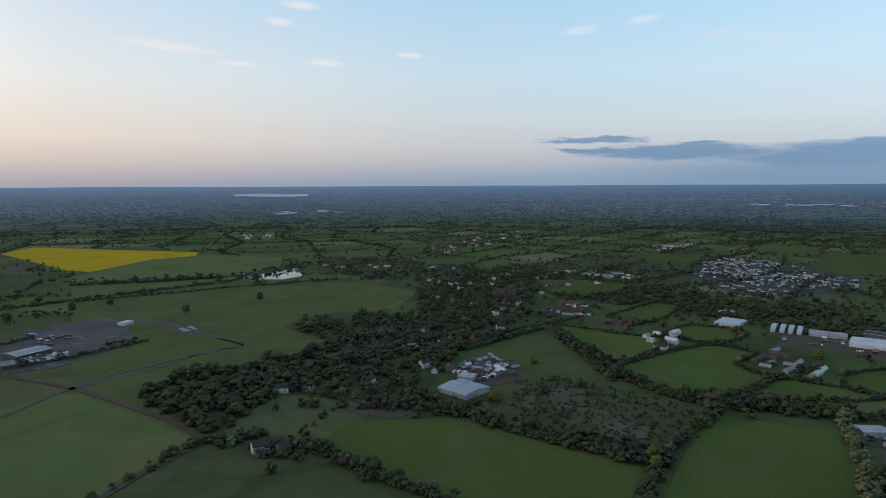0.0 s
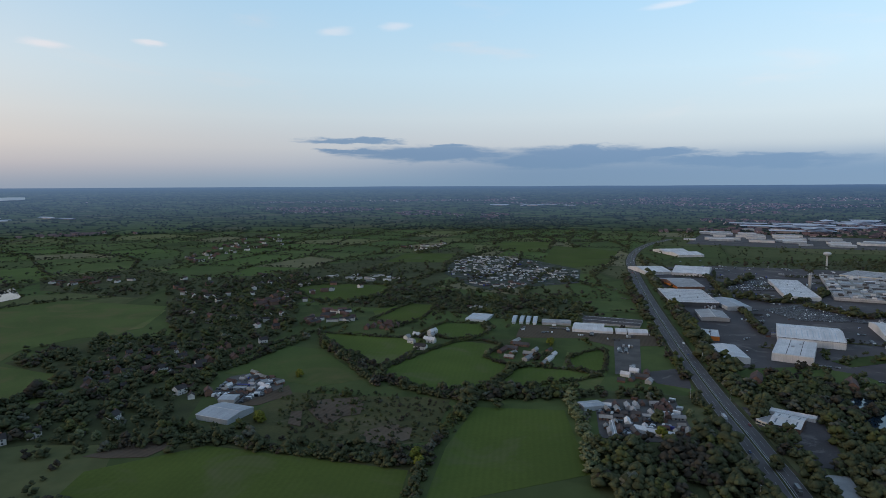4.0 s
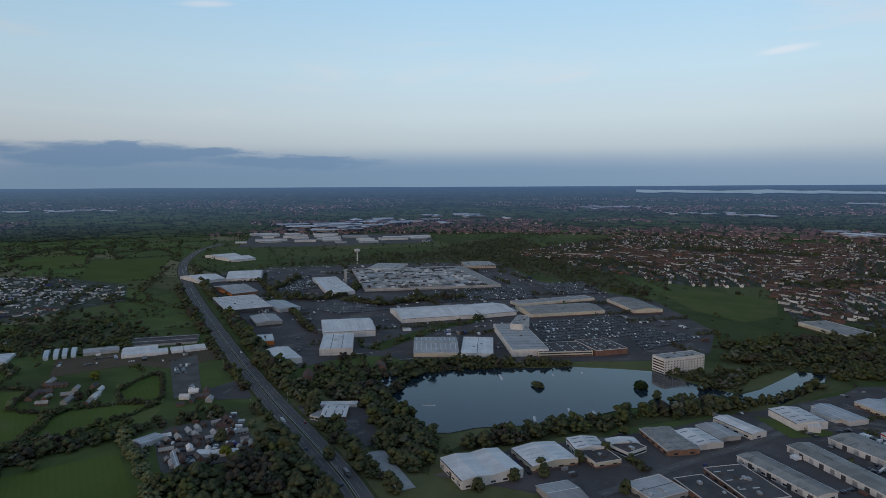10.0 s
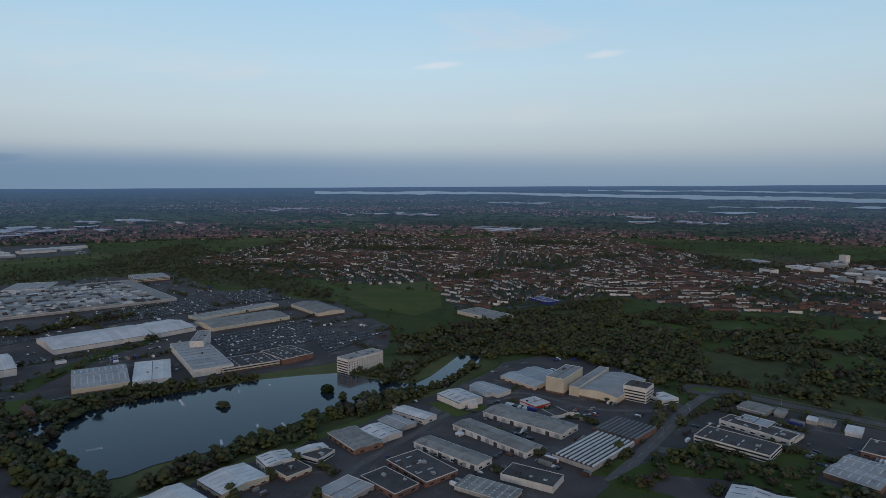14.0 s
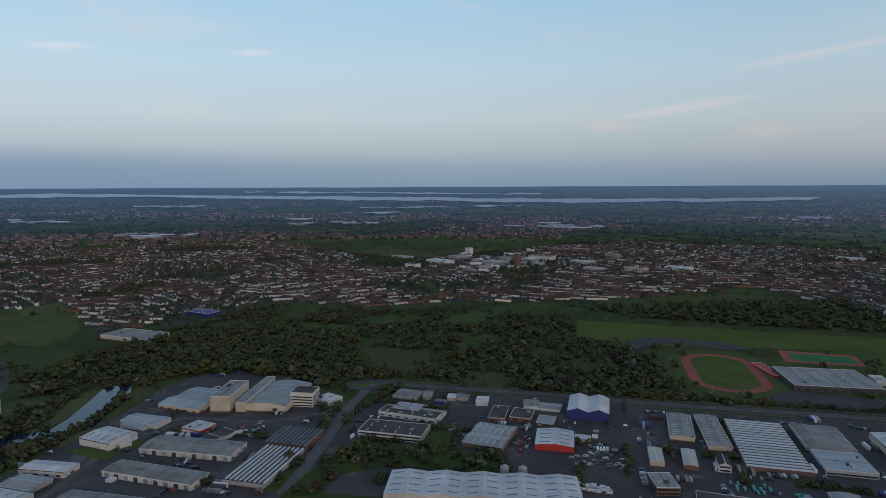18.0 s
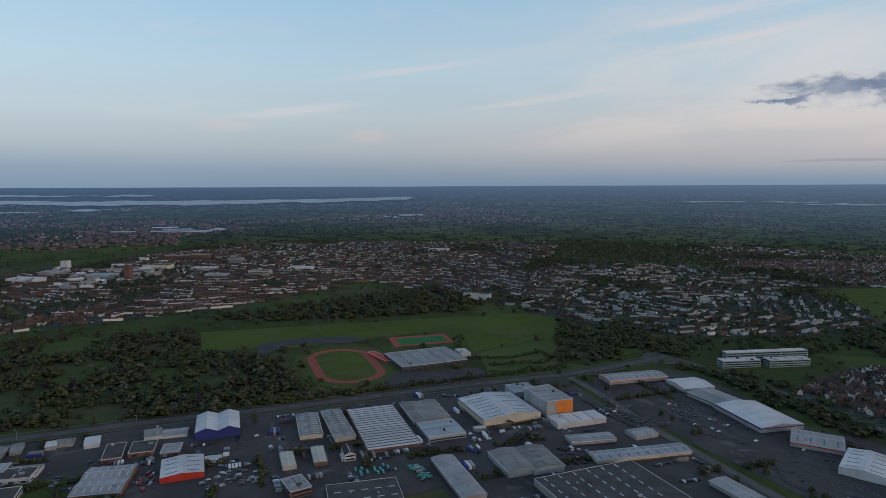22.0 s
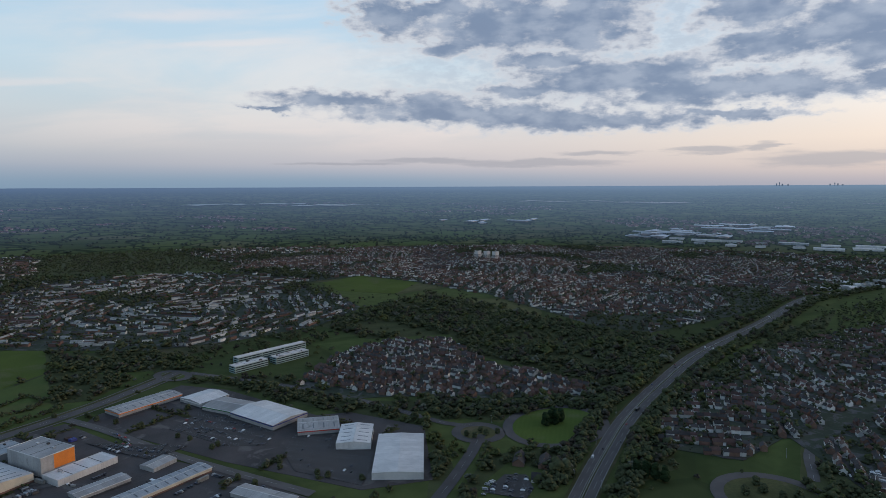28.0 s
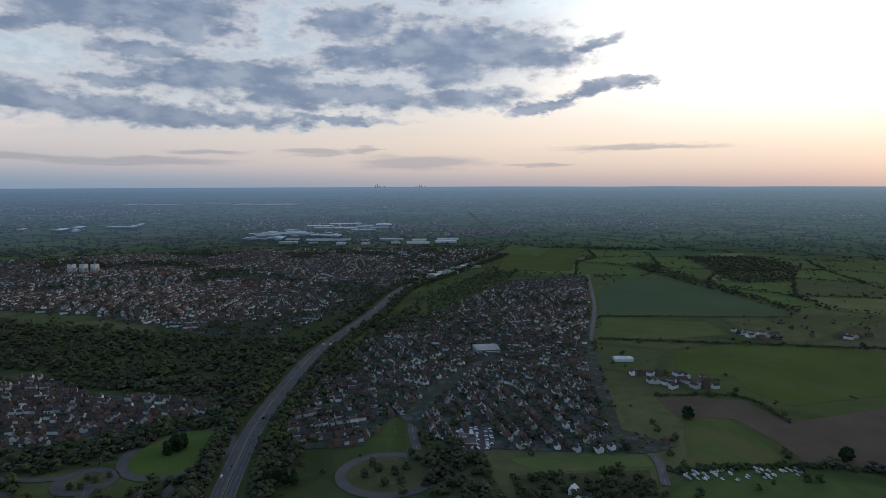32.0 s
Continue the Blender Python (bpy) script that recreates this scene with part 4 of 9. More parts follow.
def plots(pts, angle, cell, label="bushes and small trees along the plot boundaries of an estate"):
    """Grass verges with bushes and trees between the plots of an estate."""
    P = np.array(pts)
    a = radians(angle)
    d, s, c = np.array([math.cos(a), math.sin(a)]), np.array([-math.sin(a), math.cos(a)]), P.mean(0)
    u, v = (P - c) @ d, (P - c) @ s
    X, V = [], []
    for axis, cross, lo, hi, l0, l1 in ((d, s, u.min(), u.max(), v.min(), v.max()), (s, d, v.min(), v.max(), u.min(), u.max())):
        o = l0
        while o < l1:
            o += cell * RNG.uniform(.7, 1.4)
            r = lo
            while r < hi:
                n = RNG.uniform(.3, 1.3) * cell
                if RNG.random() < .30:
                    w = RNG.uniform(1.2, 3.4)
                    for g in np.arange(r, r + n, 5.0):
                        p = c + axis * g + cross * (o + RNG.normal(0, 1))
                        X.append((*p, w))
                r += n + 6
    X = np.array(X)
    X = X[inside(pts, X[:, 0], X[:, 1])]
    X = X[free(X[:, :2], 3.0)]
    V = np.array([[(x + e * 3 * d[0] + f * w * s[0], y + e * 3 * d[1] + f * w * s[1], .12 + LAID[0] * .004) for e, f in ((-1, -1), (1, -1), (1, 1), (-1, 1))] for x, y, w in X]).reshape(-1, 3)
    LAID[0] += 1
    tagged(new("verges", mesh_data("verges", V, np.arange(len(V)).reshape(-1, 4), rough_grass)), "rough grass verges between estate plots", "verges", kind="stuff")
    t = np.repeat(X[:, :2], 2, 0) + RNG.normal(0, 1.6, (len(X) * 2, 2))
    t = t[free(t, 1.0)]
    H = RNG.uniform(2.0, 6.5, len(t))
    plant("bushes", t[:, 0], t[:, 1], H, H * RNG.uniform(.8, 1.2, len(t)), foliage, label, "bushes", tiny=True)


def suburb(pts, angle, label, across=24, along=11, kinds=None, mats=None, trees=40, bend=.5, floor=True, skip=.15, scale=1.0, size=6.0, things=0, wedges=.3):
    """Streets of houses with gardens and small trees."""
    if floor:
        polygon("gardens", pts, .1, garden, "gardens, drives and streets between houses", "gardens")
    q, a, road_q, road_a = districts(pts, angle, across, along, skip)

    def wedge(p):
        return np.array([noise.noise(Vector((x * .0042, y * .0042, 7.0))) + .4 * noise.noise(Vector((x * .013, y * .013, 2.0))) for x, y in p]) > wedges

    P = np.array(pts)
    area = abs(np.dot(P[:, 0], np.roll(P[:, 1], 1)) - np.dot(P[:, 1], np.roll(P[:, 0], 1))) / 2
    if not things:
        green = wedge(q)
        q, a = q[~green], a[~green]
        green = wedge(road_q)
        road_q, road_a = road_q[~green], road_a[~green]
    ok = free(q, 6.0)
    q, a = q[ok], a[ok]
    ok = free(road_q, 1.0)
    road_q, road_a = road_q[ok], road_a[ok]
    if floor and len(road_q):
        zz = .1 + LAID[0] * .004 + .05
        V = np.array([[(x + u * math.cos(b) - v * math.sin(b), y + u * math.sin(b) + v * math.cos(b), zz) for u, v in ((-5.6, -2.8), (5.6, -2.8), (5.6, 2.8), (-5.6, 2.8))] for (x, y), b in zip(road_q, road_a)]).reshape(-1, 3)
        tagged(new("streets", mesh_data("streets", V, np.arange(len(V)).reshape(-1, 4), asphalt)), "narrow asphalt streets between rows of houses", "streets", kind="stuff")
        near = (np.hypot(road_q[:, 0], road_q[:, 1]) < 1700) & (RNG.random(len(road_q)) < .5)
        if near.sum() > 3:
            cq, ca = road_q[near], road_a[near]
            off = np.where(RNG.random(len(cq)) < .5, 2.2, -2.2) + RNG.normal(0, .3, len(cq))
            car_mass(cq + np.stack([-np.sin(ca), np.cos(ca)], 1) * off[:, None], ca, "cars parked along the streets of houses", zz + .02, .3)
    if things:
        near = np.argsort((q ** 2).sum(1))
        for i in near[:things]:
            k = int(RNG.integers(0, 3))
            dims = ((5.6, 7.2, 4.8), (8.2, 7.0, 4.8), (6.2, 6.4, 4.6))[k]
            detached(float(q[i, 0]), float(q[i, 1]), math.degrees(a[i]) + 90 * int(RNG.random() < .35), *dims, wall=brick if RNG.random() < .55 else render_w, roof=tile_r if RNG.random() < .55 else tile_g, label=label, simple=True)
        q, a = q[near[things:]], a[near[things:]]
    house_mass("houses", q[:, 0], q[:, 1], a, kinds or HOUSES, mats or [brick, render_w, tile_r, tile_g], label, scale)
    t = scatter(pts, int(area / 1e4 * trees))
    t = t[free(t, 2.0)]
    s = size * (.6 + .8 * RNG.random(len(t)))
    if not things and len(t):
        s = s * np.where(wedge(t), 1.7, 1.0)
    plant("garden_trees", t[:, 0], t[:, 1], s, s, foliage, "small green garden and street trees", "trees", tiny=True)
    return q


garden = material("gardens_and_paving", (.066, .074, .052), (.046, .054, .038), 0.95, scale=.03, fine=.25, vary=.1, spec=.02, patches=((.105, .10, .098), .05, .5, .62))


def car_arrays():
    V, F = [], []
    for r in ((-2.1, -.85, .35, 2.1, .85, .95), (-1.3, -.75, .95, 1.2, .75, 1.5)):
        F += [tuple(i + len(V) for i in f) for f in BOXF]
        V += box_v(*r)
    V = np.array(V)
    V[12:16, 0] *= .72
    return V, np.array(F)


CARV, CARF = car_arrays()


def car_mass(q, a, label, z=.35, white=.25):
    """Parked cars too many to count."""
    c, s = np.cos(a)[:, None], np.sin(a)[:, None]
    vx, vy = q[:, :1] + CARV[:, 0] * c - CARV[:, 1] * s, q[:, 1:] + CARV[:, 0] * s + CARV[:, 1] * c
    V = np.stack([vx, vy, np.broadcast_to(CARV[:, 2] + z - .33, vx.shape)], -1).reshape(-1, 3)
    F = (CARF[None] + (np.arange(len(q)) * len(CARV))[:, None, None]).reshape(-1, 4)
    mi = np.repeat((RNG.random(len(q)) < white).astype(int), len(CARF))
    return tagged(new("parked_cars", mesh_data("parked_cars", V, F, [car_mat, car_white], mi)), label, "cars", kind="stuff")


def car_park(pts, angle, label, fill=.6, bay=2.6, lane=16.0, z=.16, mat=None, cars=True, lines=True, white=.13):
    """A tarmac car park with bay lines and rows of cars."""
    ob = polygon("car_park", pts, z, mat or asphalt, label, "car park")
    z += LAID[0] * .004 + .25
    q, a = rows_in(pts, angle, lane / 2, bay, jitter=0, skip=0)
    if lines and len(q):
        V, F = [], []
        c, s = math.cos(radians(angle)), math.sin(radians(angle))
        for px, py in q[:6000]:
            for u, v in ((-.07, -2.3), (.07, -2.3), (.07, 2.3), (-.07, 2.3)):
                V.append((px + (u + bay / 2) * c - v * s, py + (u + bay / 2) * s + v * c, z + .03))
            b = len(V) - 4
            F.append((b, b + 1, b + 2, b + 3))
        part("bay_lines", mesh_data("bay_lines", V, F, paint), paint, ob)
        tagged(ob.children[0], kind="stuff")
    if cars and len(q):
        keep = RNG.random(len(q)) < fill
        if keep.sum() > 2:
            q, a = q[keep], a[keep] + math.pi / 2
            car_mass(q, a + np.where(RNG.random(len(q)) < .5, 0, math.pi), "rows of parked cars of many colours", z + .02, white)
    return ob


def car_meshes(kind, paint_mat):
    bm = bmesh.new()
    dims = {"car": [(4.2, 1.75, .35, .62), (2.6, 1.5, .97, .5)], "van": [(5.2, 1.95, .4, .75), (4.6, 1.85, 1.15, 1.1)], "lorry": [(2.2, 2.4, .6, 2.2), (8.5, 2.5, 1.0, 2.8)]}[kind]
    for i, (l, w, z, h) in enumerate(dims):
        dx = 0 if kind == "car" else (-.25 if i else 0)
        if kind == "lorry":
            dx = 4.4 if i == 0 else -1.2
        r = bmesh.ops.create_cube(bm, size=1, matrix=Matrix.LocRotScale((dx, 0, z + h / 2), None, (l, w, h)))
        if i and kind != "lorry":
            top = [v for v in r["verts"] if v.co.z > z + h / 2]
            for v in top:
                v.co.x = dx + (v.co.x - dx) * (.74 if kind == "car" else .93)
                v.co.y *= .9
    bmesh.ops.bevel(bm, geom=bm.edges[:], offset=.08, segments=1, affect="EDGES")
    body = bpy.data.meshes.new("body")
    bm.to_mesh(body)
    bm.free()
    body.materials.append(paint_mat)
    bm = bmesh.new()
    bmesh.ops.create_cone(bm, cap_ends=True, segments=10, radius1=.33, radius2=.33, depth=.22, matrix=pose(0, 0, .33, 90))
    wheel = bpy.data.meshes.new("wheel")
    bm.to_mesh(wheel)
    bm.free()
    wheel.materials.append(tyre)
    bm = bmesh.new()
    l, w, z, h = dims[1] if kind != "lorry" else dims[0]
    dx = 0 if kind == "car" else (-.25 if kind == "van" else 4.4)
    hh = h * .55 if kind == "car" else h * .45
    if kind == "van":
        l, dx = l * .3, dx + l * .33
    r = bmesh.ops.create_cube(bm, size=1, matrix=Matrix.LocRotScale((dx, 0, z + h * .55), None, (l * .92, w * 1.0, hh)))
    pane = bpy.data.meshes.new("windows")
    bm.to_mesh(pane)
    bm.free()
    pane.materials.append(glass)
    return body, wheel, pane, dims[0][0] * .5 if kind != "lorry" else 4.6, dims[0][1] / 2


VEHICLES = {}
CAR_COLOURS = {"white": (.75, .75, .74), "silver": (.42, .43, .45), "black": (.02, .02, .022), "blue": (.04, .07, .18), "red": (.35, .03, .03), "grey": (.12, .125, .13), "teal": (.10, .38, .33)}


def vehicle(x, y, rot, kind="car", colour="silver", z=.3, where="parked on tarmac"):
    key = (kind, colour)
    if key not in VEHICLES:
        pm = material(colour + "_car_paint", CAR_COLOURS[colour], None, .35, .1, scale=1, fine=4, vary=.1, spec=.5)
        body, wheel, pane, ax, ay = car_meshes(kind, pm)
        ob = thing({"car": "car", "van": "van", "lorry": "lorry"}[kind], f"{colour} {kind} {where}", kind, pose(x, y, z, 0, 0, rot), group=kind + "s")
        part("body", body, pm, ob)
        part("windows", pane, glass, ob)
        for sx in (-.62, .62):
            for sy in (-1, 1):
                part("wheel", wheel, tyre, ob, m=pose(sx * ax, sy * (ay - .1), 0))
        VEHICLES[key] = ob
        return ob
    ob = copy_thing(VEHICLES[key], pose(x, y, z, 0, 0, rot))
    return tagged(ob, f"{colour} {kind} {where}")


def lamp_post(x, y, h=10, rot=0):
    if "lamp" not in VEHICLES:
        ob = thing("street_lamp", "slim grey steel street lamp beside the road", "street lamp", pose(x, y, 0, 0, 0, rot), group="street lamps")
        bm = bmesh.new()
        bmesh.ops.create_cone(bm, cap_ends=True, segments=6, radius1=.16, radius2=.09, depth=h, matrix=pose(0, 0, h / 2))
        part("pole", bm, steel, ob)
        boxes("arm", steel, ob, [(-.06, -.06, h - .15, 1.6, .06, h)])
        boxes("lamp_head", metal_w, ob, [(1.2, -.2, h - .1, 2.2, .2, h + .12)])
        VEHICLES["lamp"] = ob
        return ob
    return copy_thing(VEHICLES["lamp"], pose(x, y, 0, 0, 0, rot))


def detached(x, y, rot, L=9, W=8, h=5, wall=None, roof=None, label="red-brick house with a tiled gable roof", chimney=True, simple=False):
    """A house with its wall, roof, chimney, door and windows."""
    wall, roof = wall or brick, roof or tile_r
    key = (L, W, h, wall.name, roof.name, chimney, simple)
    if key not in WINDOWS:
        ob = thing("house", label, "house", pose(x, y, 0, 0, 0, rot), group="houses")
        l, w, rise = L / 2, W / 2, W * .38
        turned = pose(0, 0, 0, 0, 0, 90)
        prism("wall", wall, ob, [(-w, 0), (w, 0), (w, h), (0, h + rise), (-w, h)], -l, l).data.transform(turned)
        for s in (-1, 1):
            prism("roof", roof, ob, [(s * (w + .4), h - .3), (0, h + rise + .05), (0, h + rise + .3), (s * (w + .4), h - .05)], -l - .3, l + .3).data.transform(turned)
        if chimney:
            boxes("chimney", brick, ob, [(l * .5, -.45, h + rise * .5, l * .5 + .9, .45, h + rise + 1.2)])
        for s in () if simple else (-1, 1):
            k = max(2, int(L / 4.5))
            for fl in range(2 if h > 4 else 1):
                for j in range(k):
                    cx = -l + L * (j + .5) / k
                    boxes("window", glass, ob, [(cx - .7, s * w - .05, .9 + fl * 2.6, cx + .7, s * w + .05, 2.1 + fl * 2.6)])
            boxes("door", clad_k, ob, [(-.5, s * w - .07, 0, .5, s * w + .07, 2.05)])
        WINDOWS[key] = ob
        return ob
    return tagged(copy_thing(WINDOWS[key], pose(x, y, 0, 0, 0, rot)), label)


yard = material("worn_tarmac_and_concrete", (.098, .083, .079), (.056, .048, .046), 0.92, scale=.02, fine=.5, vary=.08, spec=.25, patches=((.135, .118, .108), .03, .56, .66))
field_mix, NETS, OPEN = None, [0], []


def field_material():
    m = bpy.data.materials.new("patchwork_field")
    m.use_nodes = True
    n = Nodes(m.node_tree)
    out, bs = n.add("ShaderNodeOutputMaterial"), n.add("ShaderNodeBsdfPrincipled")
    geo = n.add("ShaderNodeNewGeometry")
    pos = geo.outputs["Position"]
    col = n.ramp(geo.outputs["Random Per Island"], [(0, (.084, .114, .042)), (.2, (.106, .148, .045)), (.4, (.086, .110, .042)), (.55, (.114, .144, .050)), (.7, (.078, .094, .044)), (.85, (.165, .170, .068)), (.93, (.21, .185, .105)), (1, (.125, .154, .054))])
    f = n.math("ADD", n.math("MULTIPLY", n.noise(pos, .02, 4.0), .6), n.math("MULTIPLY", n.noise(pos, .3, 3.0), .4))
    col = n.mix(n.map(f, .35, .65), n.mix(.3, col, (.025, .035, .012)), col)
    n.put(bs.inputs["Base Color"], col)
    bs.inputs["Roughness"].default_value, bs.inputs["Specular IOR Level"].default_value = .95, .02
    n.put(out.inputs[0], bs.outputs[0])
    return m


def field_net(pts, cell, angle, label, gap=9.0, size=5.2, trees=.3):
    """Farmland: a patchwork of uneven fields with hedges and hedge trees between them."""
    global field_mix
    NETS[0] += 1
    OPEN.append(list(pts))
    field_mix = field_mix or field_material()
    P = np.array(pts)
    a = radians(angle)
    d, c = np.array([math.cos(a), math.sin(a)]), P.mean(0)
    s = np.array([-d[1], d[0]])
    u, v = (P - c) @ d, (P - c) @ s
    nu, nv = int(np.ptp(u) / (cell * 1.35)) + 2, int(np.ptp(v) / cell) + 2
    G = np.zeros((nu, nv, 2))
    for i in range(nu):
        for j in range(nv):
            G[i, j] = c + d * (u.min() + (i + RNG.uniform(-.32, .32)) * cell * 1.35) + s * (v.min() + (j + RNG.uniform(-.32, .32)) * cell)
    V, F, lines = [], [], []
    for i in range(nu - 1):
        for j in range(nv - 1):
            q = np.array([G[i, j], G[i + 1, j], G[i + 1, j + 1], G[i, j + 1]])
            m = q.mean(0)
            if not inside(pts, m[:1], m[1:])[0]:
                continue
            b = len(V)
            for p in q:
                p2 = p + (m - p) * .03
                V.append((p2[0], p2[1], ground_z(*p2) + .01 + .007 * NETS[0]))
            F.append((b, b + 1, b + 2, b + 3))
            for k in (0, 1, 2, 3) if RNG.random() > .3 else (0, 3):
                lines.append((q[k], q[(k + 1) % 4]))
    tagged(new("fields", mesh_data("fields", V, F, field_mix)), label, "fields", kind="stuff")
    X = []
    for p, q in lines:
        k = max(2, int(np.hypot(*(q - p)) / gap))
        for t in np.linspace(0, 1, k):
            if RNG.random() < .82:
                X.append(p + (q - p) * t + RNG.normal(0, 1.6, 2))
    X = np.array(X)
    X = X[free(X, 1.0)]
    H = size * (.55 + .6 * RNG.random(len(X))) * np.where(RNG.random(len(X)) < trees, 1.9, 1)
    plant("hedgerows", X[:, 0], X[:, 1], H, np.maximum(H * 1.1, gap * .9), foliage, "dark green hedges and hedge trees round small fields", "hedgerows", tiny=True)


def village(pts, n, label, dims=(9, 8, 5), looks="mixed", simple=True, turn=None, spread=9.0, far=False):
    """Scattered single buildings, each a thing of its own; the far ones are one mass."""
    if far:
        q = scatter(pts, n)
        kind = [house_arrays(*dims, dims[2] * .4, False), house_arrays(dims[0] * 1.5, dims[1], dims[2], dims[2] * .4, False)]
        return house_mass("houses", q[:, 0], q[:, 1], RNG.random(n) * 3, kind, [brick, render_w, tile_r, tile_g] if looks != "white" else [metal_g, render_w, metal_w, metal_d], label)
    done = []
    dims = tuple(round(v * f, 1) for v, f in zip(dims, (.8, .9, .9)))
    spread = max(spread, dims[0] * 1.05)
    base_turn = float(RNG.choice([15, 40, 70, 100, 150]))
    spots = scatter(pts, n * 8)
    for x, y in spots[free(spots, 4.0, "foot")]:
        if len(done) >= n:
            break
        if any((x - p) ** 2 + (y - q) ** 2 < spread ** 2 for p, q in done):
            continue
        done.append((x, y))
        k = RNG.random()
        wall, roof = {"mixed": (brick, tile_r) if k < .35 else (render_w, tile_g) if k < .7 else (brick, tile_g), "white": (render_w, metal_w) if k < .2 else (render_w, metal_g) if k < .5 else (render_w, tile_g) if k < .85 else (brick, tile_r),
                      "yard": (metal_g, metal_g) if k < .15 else (brick, metal_d) if k < .4 else (brick, felt) if k < .62 else (brick, tile_r) if k < .85 else (render_w, metal_w), "red": (brick, tile_r)}[looks]
        size = [dims, (dims[0] * 1.4, dims[1], dims[2]), (dims[0] * .8, dims[1] * .85, dims[2] * .8)][int(RNG.integers(0, 3))]
        rot = (turn if turn is not None else base_turn + 90 * int(RNG.integers(0, 2))) + RNG.normal(0, 5)
        detached(float(x), float(y), float(rot), *size, wall=wall, roof=roof, label=label, chimney=looks in ("mixed", "red"), simple=simple)


def far_estate(pts, angle, label, across=78.0, along=120.0):
    """Long pale sheds side by side on an estate far from the camera."""
    q, a = rows_in(pts, angle, across, along, jitter=.12, skip=.12)
    kinds = [house_arrays(96, 50, 8, 1.6, False), house_arrays(64, 44, 7, 1.4, False), house_arrays(112, 40, 9, 1.2, False), house_arrays(40, 26, 6, 1.2, False)]
    a = a + np.where(RNG.random(len(a)) < .25, math.pi / 2, 0)
    return house_mass("sheds", q[:, 0], q[:, 1], a, kinds, [metal_w, metal_b, metal_w, metal_g], label)


def vehicles_in(pts, n, angle, kinds=("car",), colours=("silver", "white", "black", "blue", "grey", "red"), z=.3, where="parked on tarmac", gap=3.2):
    done = []
    spots = scatter(pts, n * 8)
    for x, y in spots[free(spots, -90.0, "foot")]:
        if len(done) >= n:
            break
        if any((x - p) ** 2 + (y - q) ** 2 < gap ** 2 for p, q in done):
            continue
        done.append((x, y))
        vehicle(float(x), float(y), float(angle + 180 * RNG.integers(0, 2) + RNG.normal(0, 4)), str(RNG.choice(kinds)), str(RNG.choice(colours)), z, where)


def traffic(line, n, offsets, label="driving on the highway", z=.4):
    P, W = smooth_line(line)
    for i in range(n):
        k = int(RNG.integers(0, len(P)))
        o = float(RNG.choice(offsets))
        p, w = P[k], W[k]
        vehicle(p.x + w.y * o, p.y - w.x * o, math.degrees(math.atan2(w.y, w.x)), "van" if i % 6 == 0 else "lorry" if i % 13 == 0 else "car", ("white", "silver", "black", "grey", "blue", "red")[i % 6], z, label)


def ring(name, x, y, rx, ry, rot, width, z, mat, label, category="road", parent=None, squash=2.0):
    """A closed band: an ellipse, or with straight sides where squash is over 2."""
    V, F, n = [], [], 72
    c, s = math.cos(radians(rot)), math.sin(radians(rot))
    for k in range(n):
        a = 2 * math.pi * k / n
        ca, sa = math.cos(a), math.sin(a)
        ex, ey = math.copysign(abs(ca) ** (2 / squash), ca), math.copysign(abs(sa) ** (2 / squash), sa)
        for w in (0, -width):
            u, v = ex * (rx + w), ey * (ry + w)
            V.append((x + u * c - v * s, y + u * s + v * c, z))
    for k in range(n):
        j = (k + 1) % n
        F.append((2 * k + 1, 2 * k, 2 * j, 2 * j + 1))
    me = mesh_data(name, V, F, mat)
    if parent:
        return part(name, me, mat, parent, label)
    return tagged(new(name, me), label, category, kind="structure")


def stadium(L, W, n=18):
    """The outline of an oval with straight sides."""
    r = W / 2
    s = L / 2 - r
    out = [(s + r * math.cos(a), r * math.sin(a)) for a in np.linspace(-math.pi / 2, math.pi / 2, n)]
    return out + [(-s + r * math.cos(a), r * math.sin(a)) for a in np.linspace(math.pi / 2, 3 * math.pi / 2, n)]


def water_tower(x, y, h):
    ob = thing("water_tower", "white mushroom-shaped water tower beside a car plant", "water tower", pose(x, y, 0))
    bm = bmesh.new()
    bmesh.ops.create_cone(bm, cap_ends=True, segments=20, radius1=2.4, radius2=1.7, depth=h * .78, matrix=pose(0, 0, h * .39))
    part("stem", bm, metal_w, ob)
    bm = bmesh.new()
    bmesh.ops.create_uvsphere(bm, u_segments=24, v_segments=12, radius=1)
    for v in bm.verts:
        v.co = Vector((v.co.x * h * .2, v.co.y * h * .2, h * .86 + v.co.z * h * (.10 if v.co.z > 0 else .13)))
    part("tank", bm, metal_w, ob)
    return ob


def silo(x, y, h, r):
    ob = thing("silo", "pale grey steel storage silo", "silo", pose(x, y, 0), group="silos")
    bm = bmesh.new()
    bmesh.ops.create_cone(bm, cap_ends=True, segments=20, radius1=r, radius2=r, depth=h, matrix=pose(0, 0, h / 2))
    part("tank", bm, metal_g, ob)
    bm = bmesh.new()
    bmesh.ops.create_cone(bm, cap_ends=True, segments=20, radius1=r * 1.04, radius2=r * .2, depth=r * .5, matrix=pose(0, 0, h + r * .25))
    part("roof", bm, metal_g, ob)
    return ob


def pontoon(x, y, L, rot, label):
    ob = thing("pontoon", label, "pontoon", pose(x, y, .2, 0, 0, rot))
    boxes("deck", metal_w, ob, [(-L / 2, -1.2, 0, L / 2, 1.2, .5)])
    boxes("rail", steel, ob, [(-L / 2, -1.2, .5, L / 2, -1.05, 1.2)])
    for s in (-1, 1):
        boxes("float", clad_k, ob, [(-L / 2, s * 1.2 - .35, -.1, L / 2, s * 1.2 + .35, .25)])


